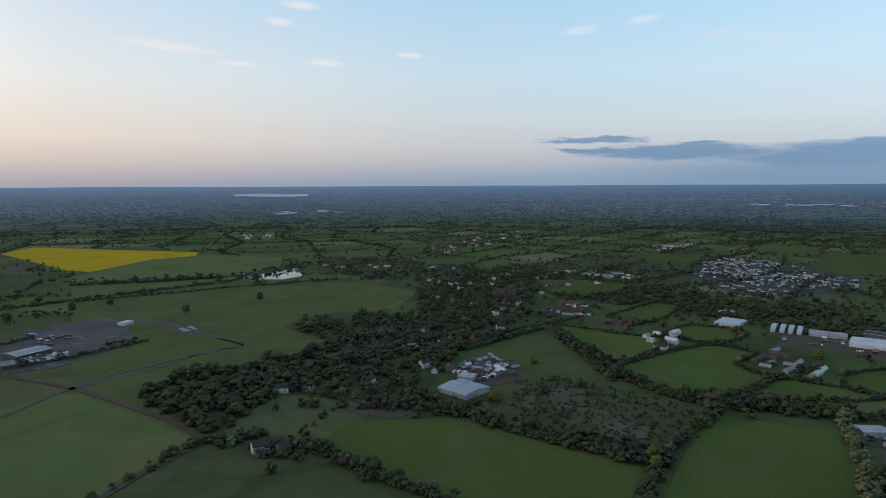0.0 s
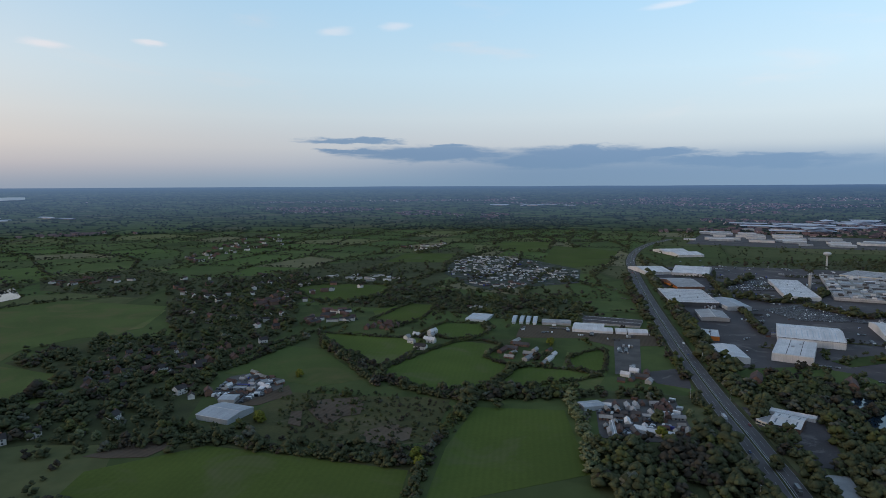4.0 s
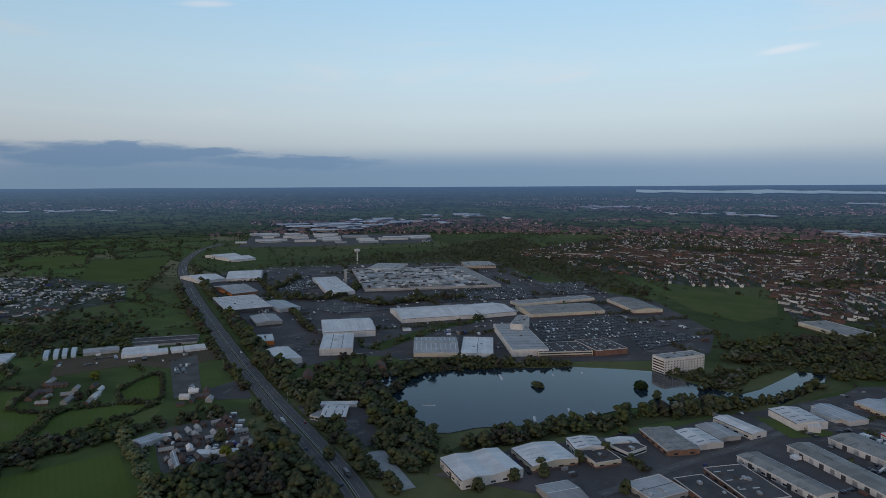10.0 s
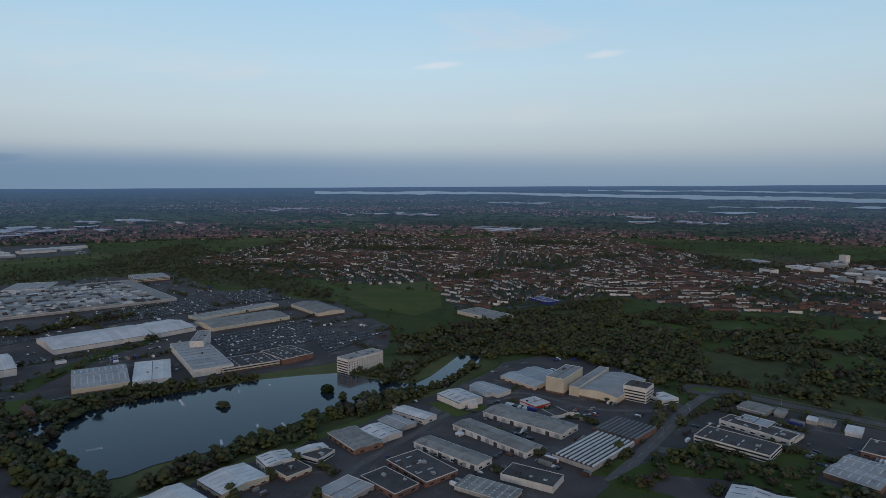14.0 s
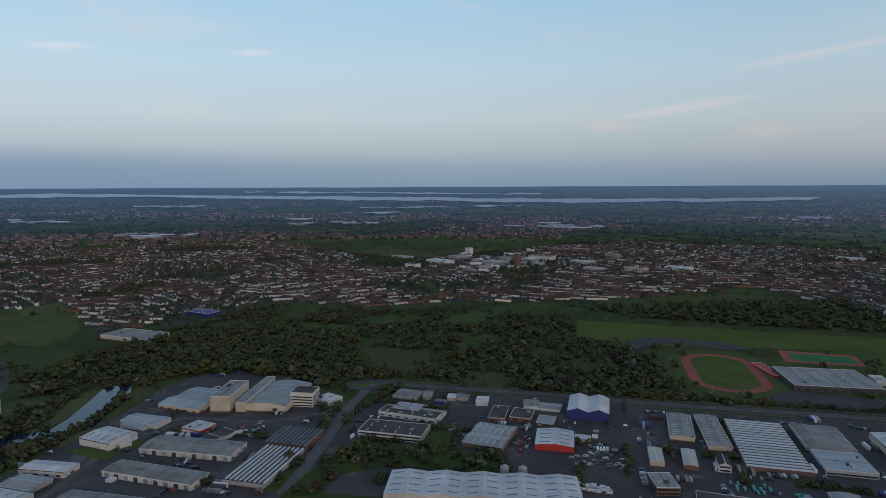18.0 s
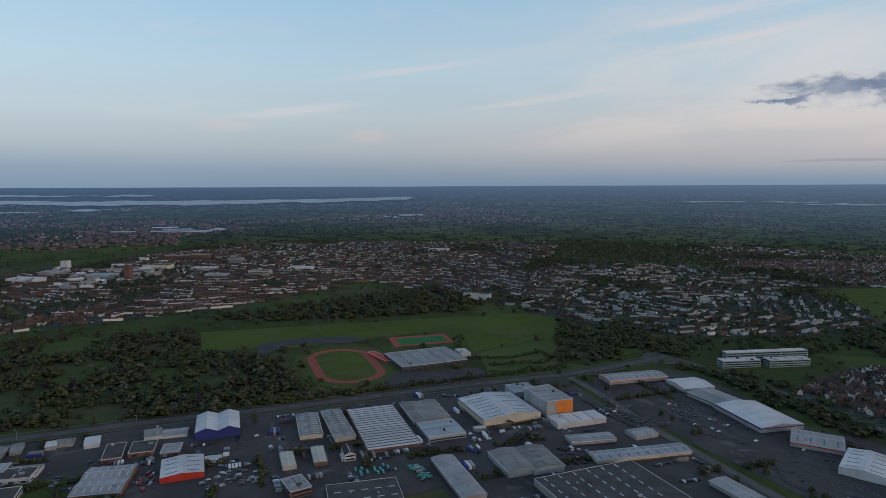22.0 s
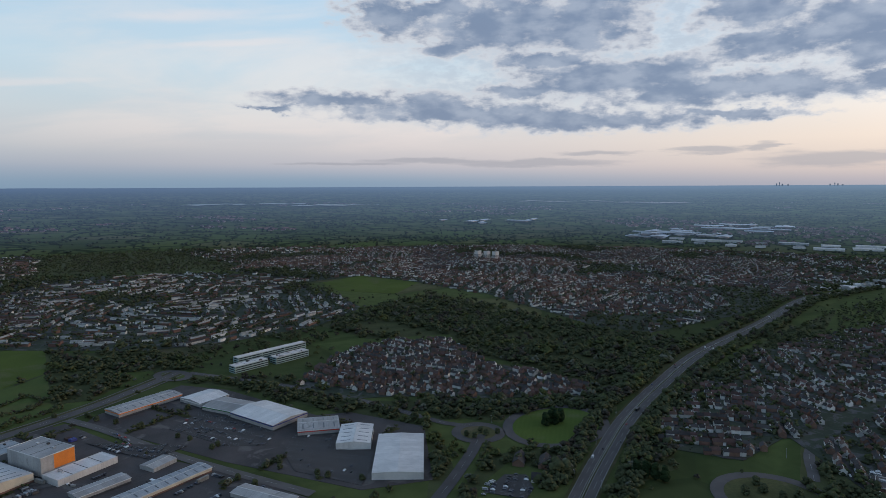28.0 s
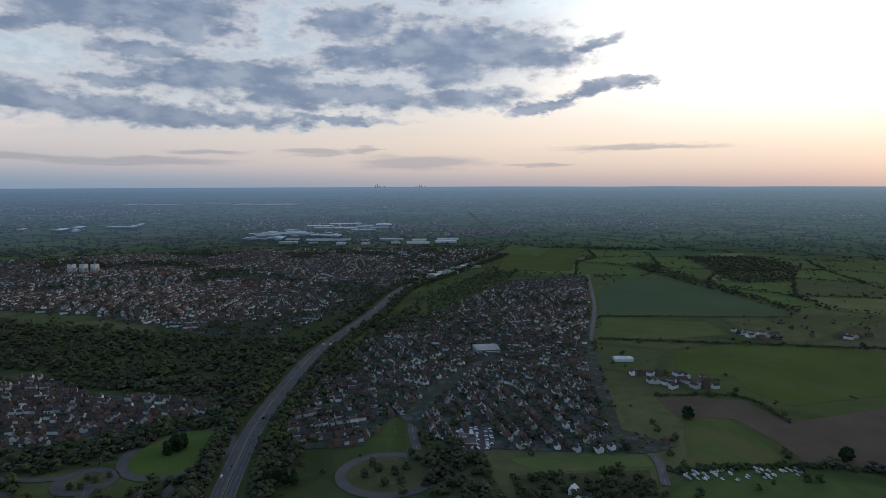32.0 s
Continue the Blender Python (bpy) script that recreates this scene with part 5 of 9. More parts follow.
def far_water(pts_near, pts_far, label):
    """A sheet of water on the far country, between its near and its far bank."""
    V, F, rows = [], [], 7

    def bank(pts, seed):
        out = []
        for (x0, y0), (x1, y1) in zip(pts, pts[1:]):
            m = max(2, int(math.hypot(x1 - x0, y1 - y0) / 25))
            for i in range(m):
                x, y = x0 + (x1 - x0) * i / m, y0 + (y1 - y0) * i / m
                r = 1 + .012 * noise.fractal(Vector((x * .006, y * .006, seed)), 1.0, 2.0, 4)
                out.append((x * r, y * r))
        return out + [pts[-1]]

    pts_near, pts_far = bank(pts_near, 1.0), bank(pts_far, 5.0)
    n = min(len(pts_near), len(pts_far))
    pts_near = [pts_near[int(i * len(pts_near) / n)] for i in range(n)]
    pts_far = [pts_far[int(i * len(pts_far) / n)] for i in range(n)]
    for i in range(rows):
        for (x0, y0), (x1, y1) in zip(pts_near, pts_far):
            x, y = x0 + (x1 - x0) * i / (rows - 1), y0 + (y1 - y0) * i / (rows - 1)
            V.append((x, y, ground_z(x, y) + 7))
    for i in range(rows - 1):
        for k in range(n - 1):
            F.append((i * n + k, i * n + k + 1, (i + 1) * n + k + 1, (i + 1) * n + k))
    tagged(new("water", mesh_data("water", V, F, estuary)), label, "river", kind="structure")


# the pale base colour stands in for low sky mirrored in far water
estuary = material("sky_pale_distant_water", (.30, .33, .36), (.25, .28, .31), .35, scale=.002, fine=.02, vary=.05, spec=.6)


def wild_trees(count):
    """Loose trees, bushes and copses all over the open land."""
    a, r = radians(1) * RNG.uniform(-38, 268, count), np.sqrt(RNG.uniform(380 ** 2, 2880 ** 2, count))
    q = np.stack([r * np.sin(a), r * np.cos(a)], 1)
    keep = np.array([noise.noise(Vector((x * .008, y * .008, 5.0))) + .5 * noise.noise(Vector((x * .03, y * .03, 8.0))) > -.12 for x, y in q])
    q = q[keep]
    q = q[free(q, 2.0)]
    open_land = np.zeros(len(q), bool)
    for pts in OPEN:
        open_land |= inside(pts, q[:, 0], q[:, 1])
    bare = np.zeros(len(q), bool)
    for pts in YARDS:
        bare |= inside(pts, q[:, 0], q[:, 1])
    q = q[~bare & (~open_land | (RNG.random(len(q)) < .3))]
    H = RNG.uniform(3.0, 9.5, len(q))
    plant("scattered_trees", q[:, 0], q[:, 1], H, H * RNG.uniform(.8, 1.2, len(q)), foliage, "loose green trees and bushes across open land", "trees")


# haze over the horizon towers is put into this pale blue-grey base colour
far_stone = material("haze_tinted_distant_concrete", (.34, .35, .38), (.28, .29, .32), .9, scale=.05, fine=.5)


def far_tower(x, y, w, h):
    """A city tower on the far horizon."""
    ob = thing("distant_tower", "hazy grey city tower on the far horizon", "tower block", pose(x, y, ground_z(x, y) - 4), group="city towers")
    boxes("shaft", far_stone, ob, [(-w / 2, -w / 2, 0, w / 2, w / 2, h)])
    boxes("crown_storey", far_stone, ob, [(-w / 4, -w / 4, h, w / 4, w / 4, h * 1.12)])


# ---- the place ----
def haze_glow(n, bs, az, k):
    """Paints evening haze as emission: more of it with distance, and more towards the sun."""
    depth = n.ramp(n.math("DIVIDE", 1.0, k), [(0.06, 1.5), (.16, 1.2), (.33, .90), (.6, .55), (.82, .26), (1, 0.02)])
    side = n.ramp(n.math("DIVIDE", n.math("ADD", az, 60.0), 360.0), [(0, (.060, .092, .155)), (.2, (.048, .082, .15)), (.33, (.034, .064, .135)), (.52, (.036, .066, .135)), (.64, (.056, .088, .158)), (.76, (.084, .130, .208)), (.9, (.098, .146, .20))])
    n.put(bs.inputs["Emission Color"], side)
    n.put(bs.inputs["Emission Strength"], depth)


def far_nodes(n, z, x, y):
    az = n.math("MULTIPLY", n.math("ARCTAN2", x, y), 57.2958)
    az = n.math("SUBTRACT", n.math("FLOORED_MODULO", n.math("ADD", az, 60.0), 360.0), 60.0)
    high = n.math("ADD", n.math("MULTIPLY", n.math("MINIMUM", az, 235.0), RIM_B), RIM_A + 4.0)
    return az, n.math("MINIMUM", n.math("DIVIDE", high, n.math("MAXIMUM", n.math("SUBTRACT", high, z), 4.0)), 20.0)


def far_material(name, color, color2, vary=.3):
    """The stuff of the far country, with the haze before it painted on as emission."""
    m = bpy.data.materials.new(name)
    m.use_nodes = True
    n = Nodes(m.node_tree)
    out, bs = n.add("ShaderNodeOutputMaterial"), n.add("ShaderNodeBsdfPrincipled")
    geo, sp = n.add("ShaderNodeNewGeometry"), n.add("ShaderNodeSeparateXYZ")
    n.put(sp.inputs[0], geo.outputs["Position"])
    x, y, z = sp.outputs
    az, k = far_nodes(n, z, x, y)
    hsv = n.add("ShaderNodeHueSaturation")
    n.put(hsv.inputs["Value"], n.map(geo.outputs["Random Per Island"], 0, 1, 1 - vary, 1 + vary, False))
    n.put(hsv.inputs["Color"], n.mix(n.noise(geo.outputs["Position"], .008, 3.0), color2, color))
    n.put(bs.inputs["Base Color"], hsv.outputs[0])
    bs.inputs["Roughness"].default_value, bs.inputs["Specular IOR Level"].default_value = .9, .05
    haze_glow(n, bs, az, k)
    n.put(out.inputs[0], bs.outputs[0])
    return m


def land_material(far):
    """Open country. On the far slope the pattern is laid out at the distance that the slope stands for."""
    m = bpy.data.materials.new("haze_glow_land" if far else "open_land")
    m.use_nodes = True
    n = Nodes(m.node_tree)
    out, bs = n.add("ShaderNodeOutputMaterial"), n.add("ShaderNodeBsdfPrincipled")
    geo, sp = n.add("ShaderNodeNewGeometry"), n.add("ShaderNodeSeparateXYZ")
    n.put(sp.inputs[0], geo.outputs["Position"])
    x, y, z = sp.outputs
    az, k = far_nodes(n, z, x, y) if far else (None, 1.0)
    tx, ty = (n.math("MULTIPLY", x, k), n.math("MULTIPLY", y, k)) if far else (x, y)
    pos = n.xyz(tx, ty, 0.0)
    warp = n.add("ShaderNodeVectorMath")
    warp.operation = "MULTIPLY_ADD"
    n.put(warp.inputs[0], n.noise(pos, .004, 2.0, out=1))
    warp.inputs[1].default_value = (90, 90, 0)
    n.put(warp.inputs[2], pos)
    vo, ve = n.add("ShaderNodeTexVoronoi"), n.add("ShaderNodeTexVoronoi")
    ve.feature = "DISTANCE_TO_EDGE"
    for v in (vo, ve):
        n.put(v.inputs["Vector"], warp.outputs[0])
        v.inputs["Scale"].default_value = .0036
    sep = n.add("ShaderNodeSeparateColor")
    n.put(sep.inputs[0], vo.outputs["Color"])
    col = n.ramp(sep.outputs[0], [(0, (.074, .086, .034)), (.25, (.100, .130, .040)), (.45, (.064, .070, .030)), (.6, (.120, .140, .044)), (.75, (.088, .096, .040)), (.9, (.17, .145, .072)), (1, (.12, .092, .066))])
    col = n.mix(n.map(n.noise(pos, .0016, 5.0, .62), .50, .58, 0.0, .6), col, (.030, .040, .016))
    col = n.mix(n.map(n.noise(pos, .05, 4), .3, .7), col, n.mix(.35, col, (.02, .03, .01)))
    col = n.mix(n.map(n.noise(pos, .00035, 3.0), .36, .64, 0.0, .55), n.mix(.45, col, (.10, .125, .05)), n.mix(.3, col, (.022, .030, .014)))
    wide = n.math("MULTIPLY", k, .045) if far else .05
    col = n.mix(n.map(ve.outputs["Distance"], wide, n.math("MULTIPLY", wide, .5), 0.0, .85 if far else .25), col, (.020, .030, .011))
    n.put(bs.inputs["Base Color"], col)
    bs.inputs["Roughness"].default_value, bs.inputs["Specular IOR Level"].default_value = .95, .02
    # the far slope glows with the same painted haze
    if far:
        haze_glow(n, bs, az, k)
    n.put(out.inputs[0], bs.outputs[0])
    return m


def make_ground():
    """One sheet of open land under everything, and the far country that climbs to the horizon."""
    for name, radii, far in (("ground", [0, 150, 400, 800, 1300, 1900, 2400, FLAT], False), ("backdrop", [FLAT - 5] + [FLAT + (RIM - FLAT) * k / 48 for k in range(1, 49)], True)):
        V, F, n = [], [], 288
        for r in radii:
            for k in range(n):
                a = 2 * math.pi * k / n
                x, y = r * math.sin(a), r * math.cos(a)
                z = ground_z(x, y) if r > FLAT else (-.4 if far else 0)
                V.append((x, y, z))
        for i in range(len(radii) - 1):
            for k in range(n):
                F.append((i * n + k, (i + 1) * n + k, (i + 1) * n + (k + 1) % n, i * n + (k + 1) % n))
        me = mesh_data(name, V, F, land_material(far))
        label = "far blue-green country with painted haze rising to the horizon" if far else "flat green farmland with hedged fields"
        tagged(new(name, me), label, "land", kind="structure")


make_ground()

# yards of the estates
polygon('yard_ground', [(1048, 1243), (1214, 1210), (1427, 1024), (1631, 742), (1351, 505), (1222, 226), (1003, 96), (868, 87), (789, 154), (722, 265), (620, 384), (612, 436), (567, 497), (547, 525), (611, 631), (699, 774), (830, 968)], 0.05, yard, 'worn grey tarmac and concrete of an industrial estate', 'yard')
polygon('yard_ground', [(393, 224), (465, 192), (518, 141), (571, 90), (633, 47), (680, 7), (757, -52), (796, -68), (830, -121), (803, -206), (682, -239), (633, -243), (547, -190), (478, -136), (440, -107)], 0.05, yard, 'worn grey tarmac and concrete of an industrial estate', 'yard')
polygon('yard_ground', [(572, -212), (662, -298), (496, -504), (456, -525), (236, -792), (157, -544), (483, -118), (509, -160)], 0.05, yard, 'worn grey tarmac and concrete of an industrial estate', 'yard')
polygon('yard_ground', [(220, -781), (122, -670), (41, -608), (-37, -529), (208, -432), (330, -549), (290, -729)], 0.05, yard, 'worn grey tarmac and concrete of an industrial estate', 'yard')
polygon('yard_ground', [(194, -801), (113, -894), (54, -858), (-52, -733), (-91, -732), (-164, -666), (-141, -540), (-76, -538), (41, -629), (199, -775)], 0.05, yard, 'grey tarmac of a retail park', 'yard')
polygon('yard_ground', [(1582, 1721), (2111, 2178), (2361, 1968), (2504, 1479), (2112, 1226), (1781, 1483)], 0.05, yard, 'worn grey tarmac and concrete of an industrial estate', 'yard')
polygon('yard_ground', [(295, 405), (335, 469), (356, 478), (412, 452), (376, 393), (355, 366), (301, 396)], 0.05, gravel, 'gravel compound behind hedges', 'yard')
polygon('yard_ground', [(434, 792), (489, 756), (574, 667), (545, 617), (481, 637), (465, 691), (389, 725)], 0.05, soil, 'brown gravel nursery yard', 'yard')
polygon('yard_ground', [(440, 535), (498, 532), (450, 472), (431, 499)], 0.05, yard, 'tarmac van yard', 'yard')
polygon('yard_ground', [(411, 541), (502, 667), (537, 659), (433, 526)], 0.05, gravel, 'stony yard', 'yard')
polygon('yard_ground', [(455, 416), (502, 376), (443, 312), (421, 292), (405, 303), (424, 362)], 0.05, yard, 'tarmac forecourt of a motor dealer', 'yard')
polygon('concrete_slab', [(399, 293), (413, 284), (370, 226), (358, 234)], 0.1, concrete, 'pale empty concrete slab', 'slab')
polygon('yard_ground', [(7, 625), (29, 680), (53, 687), (81, 649), (71, 608), (28, 589)], 0.05, gravel, 'cluttered scrap yard', 'yard')
polygon('bare_earth', [(28, 585), (82, 630), (82, 600), (48, 580)], 0.1, soil, 'bare brown earth beside a yard', 'earth')
polygon('bare_earth', [(102, 534), (104, 570), (138, 569), (136, 533), (117, 523)], 0.1, soil, 'bare brown earth in scrub', 'earth')
polygon('yard_ground', [(-470, 654), (-533, 744), (-528, 846), (-470, 891), (-370, 751), (-401, 639), (-435, 619)], 0.05, yard, 'gravel yard of a farm', 'yard')
polygon('riding_arena', [(-462, 743), (-424, 781), (-375, 751), (-402, 692)], 0.1, concrete, 'pale grey sand arena', 'arena')
polygon('bare_earth', [(-408, 871), (-384, 871), (-296, 802), (-320, 790), (-363, 822)], 0.1, soil, 'brown bare earth patch', 'earth')
polygon('concrete_slab', [(-352, 822), (-338, 835), (-323, 815), (-336, 802)], 0.15, concrete, 'pale concrete slab', 'slab')
polygon('bare_earth', [(-83, 513), (-46, 527), (-27, 545), (-19, 513), (-39, 495), (-67, 504)], 0.1, soil, 'brown earth heap ground', 'earth')
polygon('yard_ground', [(526, 1331), (629, 1531), (742, 1659), (844, 1559), (857, 1276), (734, 1097), (520, 1084), (510, 1154)], 0.05, garden, 'grassy plots and lanes of a caravan site', 'yard')

# roads
HIGHWAY = [(1666, 1893), (1453, 1754), (1260, 1580), (1087, 1385), (942, 1186), (755, 913), (578, 644), (462, 459), (395, 345), (332, 247), (214, 103), (97, -42), (-21, -186), (-138, -331), (-256, -475), (-326, -555), (-399, -632), (-497, -718), (-665, -850), (-930, -1008), (-1207, -1188), (-1386, -1250), (-1565, -1313), (-1744, -1375), (-1924, -1437), (-2103, -1500), (-2282, -1562)]
road = strip("road", HIGHWAY, 28, .55, rough_grass, "dual carriageway with a narrow central reserve between hedges")
for side in (-1, 1):
    strip("carriageway", HIGHWAY, 9.6, .62, road_grey, "grey asphalt carriageway", offset=side * 6.2, parent=road)
    for o, d in ((1.9, None), (6.2, (1, 2)), (10.6, None)):
        strip("lane_marking", HIGHWAY, .22, .66, paint, offset=side * o, parent=road, dash=d)
strip("road", [(689, -299), (647, -347), (559, -448), (469, -540), (346, -681), (225, -809), (165, -894), (126, -956)], 15, 0.58, road_grey, 'wide asphalt road between verges and hedges')
strip("lane_marking", [(689, -299), (647, -347), (559, -448), (469, -540), (346, -681), (225, -809), (165, -894), (126, -956)], .25, 0.62, paint, "white centre line", "road marking", dash=(1, 2))
for side in (-1, 1):
    strip("verge", [(689, -299), (647, -347), (559, -448), (469, -540), (346, -681), (225, -809), (165, -894), (126, -956)], 4.5, .5, rough_grass, "rough grass verge beside the wide road", "verge", offset=side * 10)
    strip("pavement", [(689, -299), (647, -347), (559, -448), (469, -540), (346, -681), (225, -809), (165, -894), (126, -956)], 2.2, .54, pale_road, "narrow pale footway beside the wide road", "pavement", offset=side * 13.6)
strip("road", [(685, -294), (637, -249), (565, -198), (495, -147), (467, -126)], 12, 0.58, pale_road, 'asphalt estate road')
strip("lane_marking", [(685, -294), (637, -249), (565, -198), (495, -147), (467, -126)], .25, 0.62, paint, "white centre line", "road marking", dash=(1, 2))
strip("road", [(220, -792), (175, -750), (97, -665), (41, -611), (-34, -542)], 11, 0.58, pale_road, 'asphalt road past the retail park')
strip("lane_marking", [(220, -792), (175, -750), (97, -665), (41, -611), (-34, -542)], .25, 0.62, paint, "white centre line", "road marking", dash=(1, 2))
strip("road", [(109, -951), (-17, -858), (-116, -762), (-190, -668), (-226, -654)], 10, 0.58, road_grey, 'asphalt road between hedges')
strip("lane_marking", [(109, -951), (-17, -858), (-116, -762), (-190, -668), (-226, -654)], .25, 0.62, paint, "white centre line", "road marking", dash=(1, 2))
strip("road", [(-126, -492), (-158, -535), (-194, -588), (-216, -627)], 12, 0.58, road_grey, 'asphalt road down to the roundabout')
strip("lane_marking", [(-126, -492), (-158, -535), (-194, -588), (-216, -627)], .25, 0.62, paint, "white centre line", "road marking", dash=(1, 2))
strip("road", [(-470, -444), (-538, -510), (-683, -573), (-858, -607)], 10, 0.58, road_grey, 'asphalt road through the houses')
strip("lane_marking", [(-470, -444), (-538, -510), (-683, -573), (-858, -607)], .25, 0.62, paint, "white centre line", "road marking", dash=(1, 2))
strip("road", [(-562, -215), (-615, -247), (-648, -299), (-731, -358), (-871, -448), (-1033, -536), (-1340, -685), (-1810, -949)], 9, 0.58, pale_road, 'long straight village street')
strip("lane_marking", [(-562, -215), (-615, -247), (-648, -299), (-731, -358), (-871, -448), (-1033, -536), (-1340, -685), (-1810, -949)], .25, 0.62, paint, "white centre line", "road marking", dash=(1, 2))
strip("road", [(424, 107), (445, 95), (511, 61), (566, 26), (633, -16), (677, -77), (628, -148), (622, -214)], 8, 0.58, pale_road, 'asphalt estate road between the sheds')
strip("lane_marking", [(424, 107), (445, 95), (511, 61), (566, 26), (633, -16), (677, -77), (628, -148), (622, -214)], .25, 0.62, paint, "white centre line", "road marking", dash=(1, 2))
strip("road", [(-361, 498), (-349, 562), (-319, 633), (-237, 732)], 5, 0.58, gravel, 'grey farm track across the fields')
strip("road", [(-427, 608), (-343, 570), (-253, 513), (-184, 457), (-198, 396), (-210, 353)], 6, 0.58, soil, 'brown earth farm track')
strip("road", [(-408, 871), (-340, 822), (-236, 732)], 6, 0.58, gravel, 'pale farm track')

# water
polygon("water", [(545, 410), (566, 397), (589, 388), (612, 380), (629, 370), (651, 335), (667, 302), (694, 258), (718, 224), (737, 173), (748, 131), (725, 95), (713, 67), (704, 40), (735, 22), (786, 3), (829, -12), (827, -41), (779, -36), (741, -18), (695, 1), (682, 26), (668, 56), (650, 91), (630, 100), (609, 131), (577, 152), (546, 170), (517, 203), (491, 238), (470, 252), (459, 271), (477, 297), (499, 315), (508, 338), (526, 358), (545, 374)], .3, water, "still dark blue lake reflecting the evening sky", "lake")
polygon('water', [(-435, 1261), (-398, 1318), (-362, 1400), (-336, 1444), (-294, 1310), (-326, 1260)], 0.3, water, 'pale reflecting pond among fields', 'pond')

# fields
polygon('field', [(-372, 513), (-347, 558), (-322, 551), (-183, 454), (-182, 432), (-205, 375), (-213, 353), (-260, 353)], 0.06, grass, 'open green pasture field', 'field')
polygon('field', [(-325, 565), (-304, 619), (-240, 719), (-218, 760), (-123, 732), (-136, 664), (-224, 604), (-259, 546), (-267, 527)], 0.06, grass, 'open green pasture field', 'field')
polygon('field', [(-680, 954), (-566, 1068), (-393, 1192), (-208, 1249), (-49, 1095), (-74, 966), (-222, 922), (-320, 828), (-524, 923)], 0.06, grass, 'wide green pasture with farm tracks', 'field')
polygon('field', [(-92, 441), (-78, 485), (3, 501), (134, 404), (108, 352), (5, 352), (-39, 396)], 0.06, meadow, 'smooth bright green meadow', 'field')
polygon('field', [(126, 352), (173, 431), (231, 503), (301, 467), (250, 352)], 0.06, meadow, 'smooth bright green meadow', 'field')
polygon('field', [(183, 653), (298, 731), (332, 663), (296, 568), (261, 548), (196, 618)], 0.06, meadow, 'bright green paddock', 'field')
polygon('field', [(150, 821), (203, 837), (247, 698), (168, 663)], 0.06, meadow, 'bright green paddock', 'field')
polygon('field', [(23, 698), (105, 789), (139, 759), (158, 622), (111, 614)], 0.06, grass, 'green paddock', 'field')
polygon('field', [(273, 542), (330, 582), (410, 568), (387, 534)], 0.06, meadow, 'green paddock', 'field')
polygon('waste_ground', [(28, 550), (81, 607), (145, 569), (220, 535), (168, 446), (91, 453), (40, 507)], 0.06, rough_grass, 'rough scrubby waste ground with bare patches', 'field')
polygon('field', [(-1238, 1752), (-1259, 1931), (-702, 1794), (-659, 1664), (-770, 1377), (-838, 1396)], 0.06, rape, 'bright yellow oilseed rape field in flower', 'field')
polygon('field', [(184, 1225), (251, 1287), (357, 1189), (314, 1094), (175, 1094)], 0.06, meadow, 'green field', 'field')
polygon('field', [(260, 965), (337, 1012), (365, 964), (326, 881), (249, 893)], 0.06, meadow, 'green field', 'field')
polygon('field', [(411, 553), (429, 583), (413, 638), (363, 572), (299, 544), (361, 504)], 0.06, grass, 'green paddock', 'field')
polygon('field', [(1296, 221), (1405, 179), (1337, 23), (1172, 18), (1093, 62), (1158, 145)], 0.06, grass, 'green playing field', 'field')
polygon('field', [(850, -755), (521, -1068), (366, -1201), (304, -1006), (385, -856), (476, -977), (551, -879), (648, -741), (688, -719), (751, -668)], 0.06, meadow, 'wide mown playing field', 'field')
polygon('field', [(376, -846), (302, -999), (246, -823), (328, -776)], 0.06, grass, 'mown playing field', 'field')
polygon('field', [(-1557, -783), (-1831, -825), (-1909, -733), (-1546, -316), (-1476, -323), (-1228, -617)], 0.06, crop, 'dark green field of young crop', 'field')
polygon('field', [(-1215, -605), (-1317, -423), (-1232, -355), (-1122, -430), (-1049, -516)], 0.06, grass, 'green grass field', 'field')
polygon('field', [(-1042, -390), (-1166, -326), (-1273, -117), (-1001, -90), (-876, -177), (-906, -238), (-964, -269), (-925, -338)], 0.06, meadow, 'bright green field', 'field')
polygon('field', [(-799, -321), (-860, -233), (-812, -164), (-943, -85), (-728, -64), (-698, -125), (-732, -153), (-781, -217), (-746, -272)], 0.06, soil, 'bare brown ploughed field', 'field')
polygon('field', [(-742, -264), (-776, -223), (-693, -139), (-609, -211)], 0.06, grass, 'green grass field', 'field')
polygon('field', [(-516, -360), (-613, -258), (-595, -239), (-506, -320)], 0.06, grass, 'mown grass field', 'field')
polygon('field', [(-3008, -1481), (-3427, -710), (-3358, -323), (-2971, -281), (-2479, -907), (-2622, -1262)], 0.06, crop, 'wide dark green crop field', 'field')
polygon('field', [(-2337, -1615), (-2502, -1664), (-2547, -1362), (-1836, -1023), (-1681, -1208)], 0.06, meadow, 'green field', 'field')
polygon('field', [(-146, -1765), (-272, -1870), (-403, -1696), (-306, -1530), (-176, -1610)], 0.06, meadow, 'green playing field', 'field')

# pastures and paddocks near the village
NEW_FIELDS = [
    ([(-600, 1004), (-530, 1045), (-398, 1141), (-214, 1250), (-49, 1130), (-58, 1057), (-102, 934), (-152, 930), (-203, 887), (-215, 820), (-132, 747), (-120, 704), (-167, 643), (-203, 615), (-252, 579), (-264, 541), (-263, 519), (-344, 567)], grass, 'wide green pasture with farm tracks'),
    ([(-697, 1171), (-452, 1277), (-354, 1269), (-404, 1159), (-538, 1060), (-605, 1013)], grass, 'long green pasture behind a hedge'),
    ([(-775, 1303), (-775, 1382), (-751, 1614), (-638, 1729), (-422, 1659), (-385, 1477), (-432, 1329), (-549, 1285), (-732, 1230)], grass, 'green pasture beside a yellow field')]
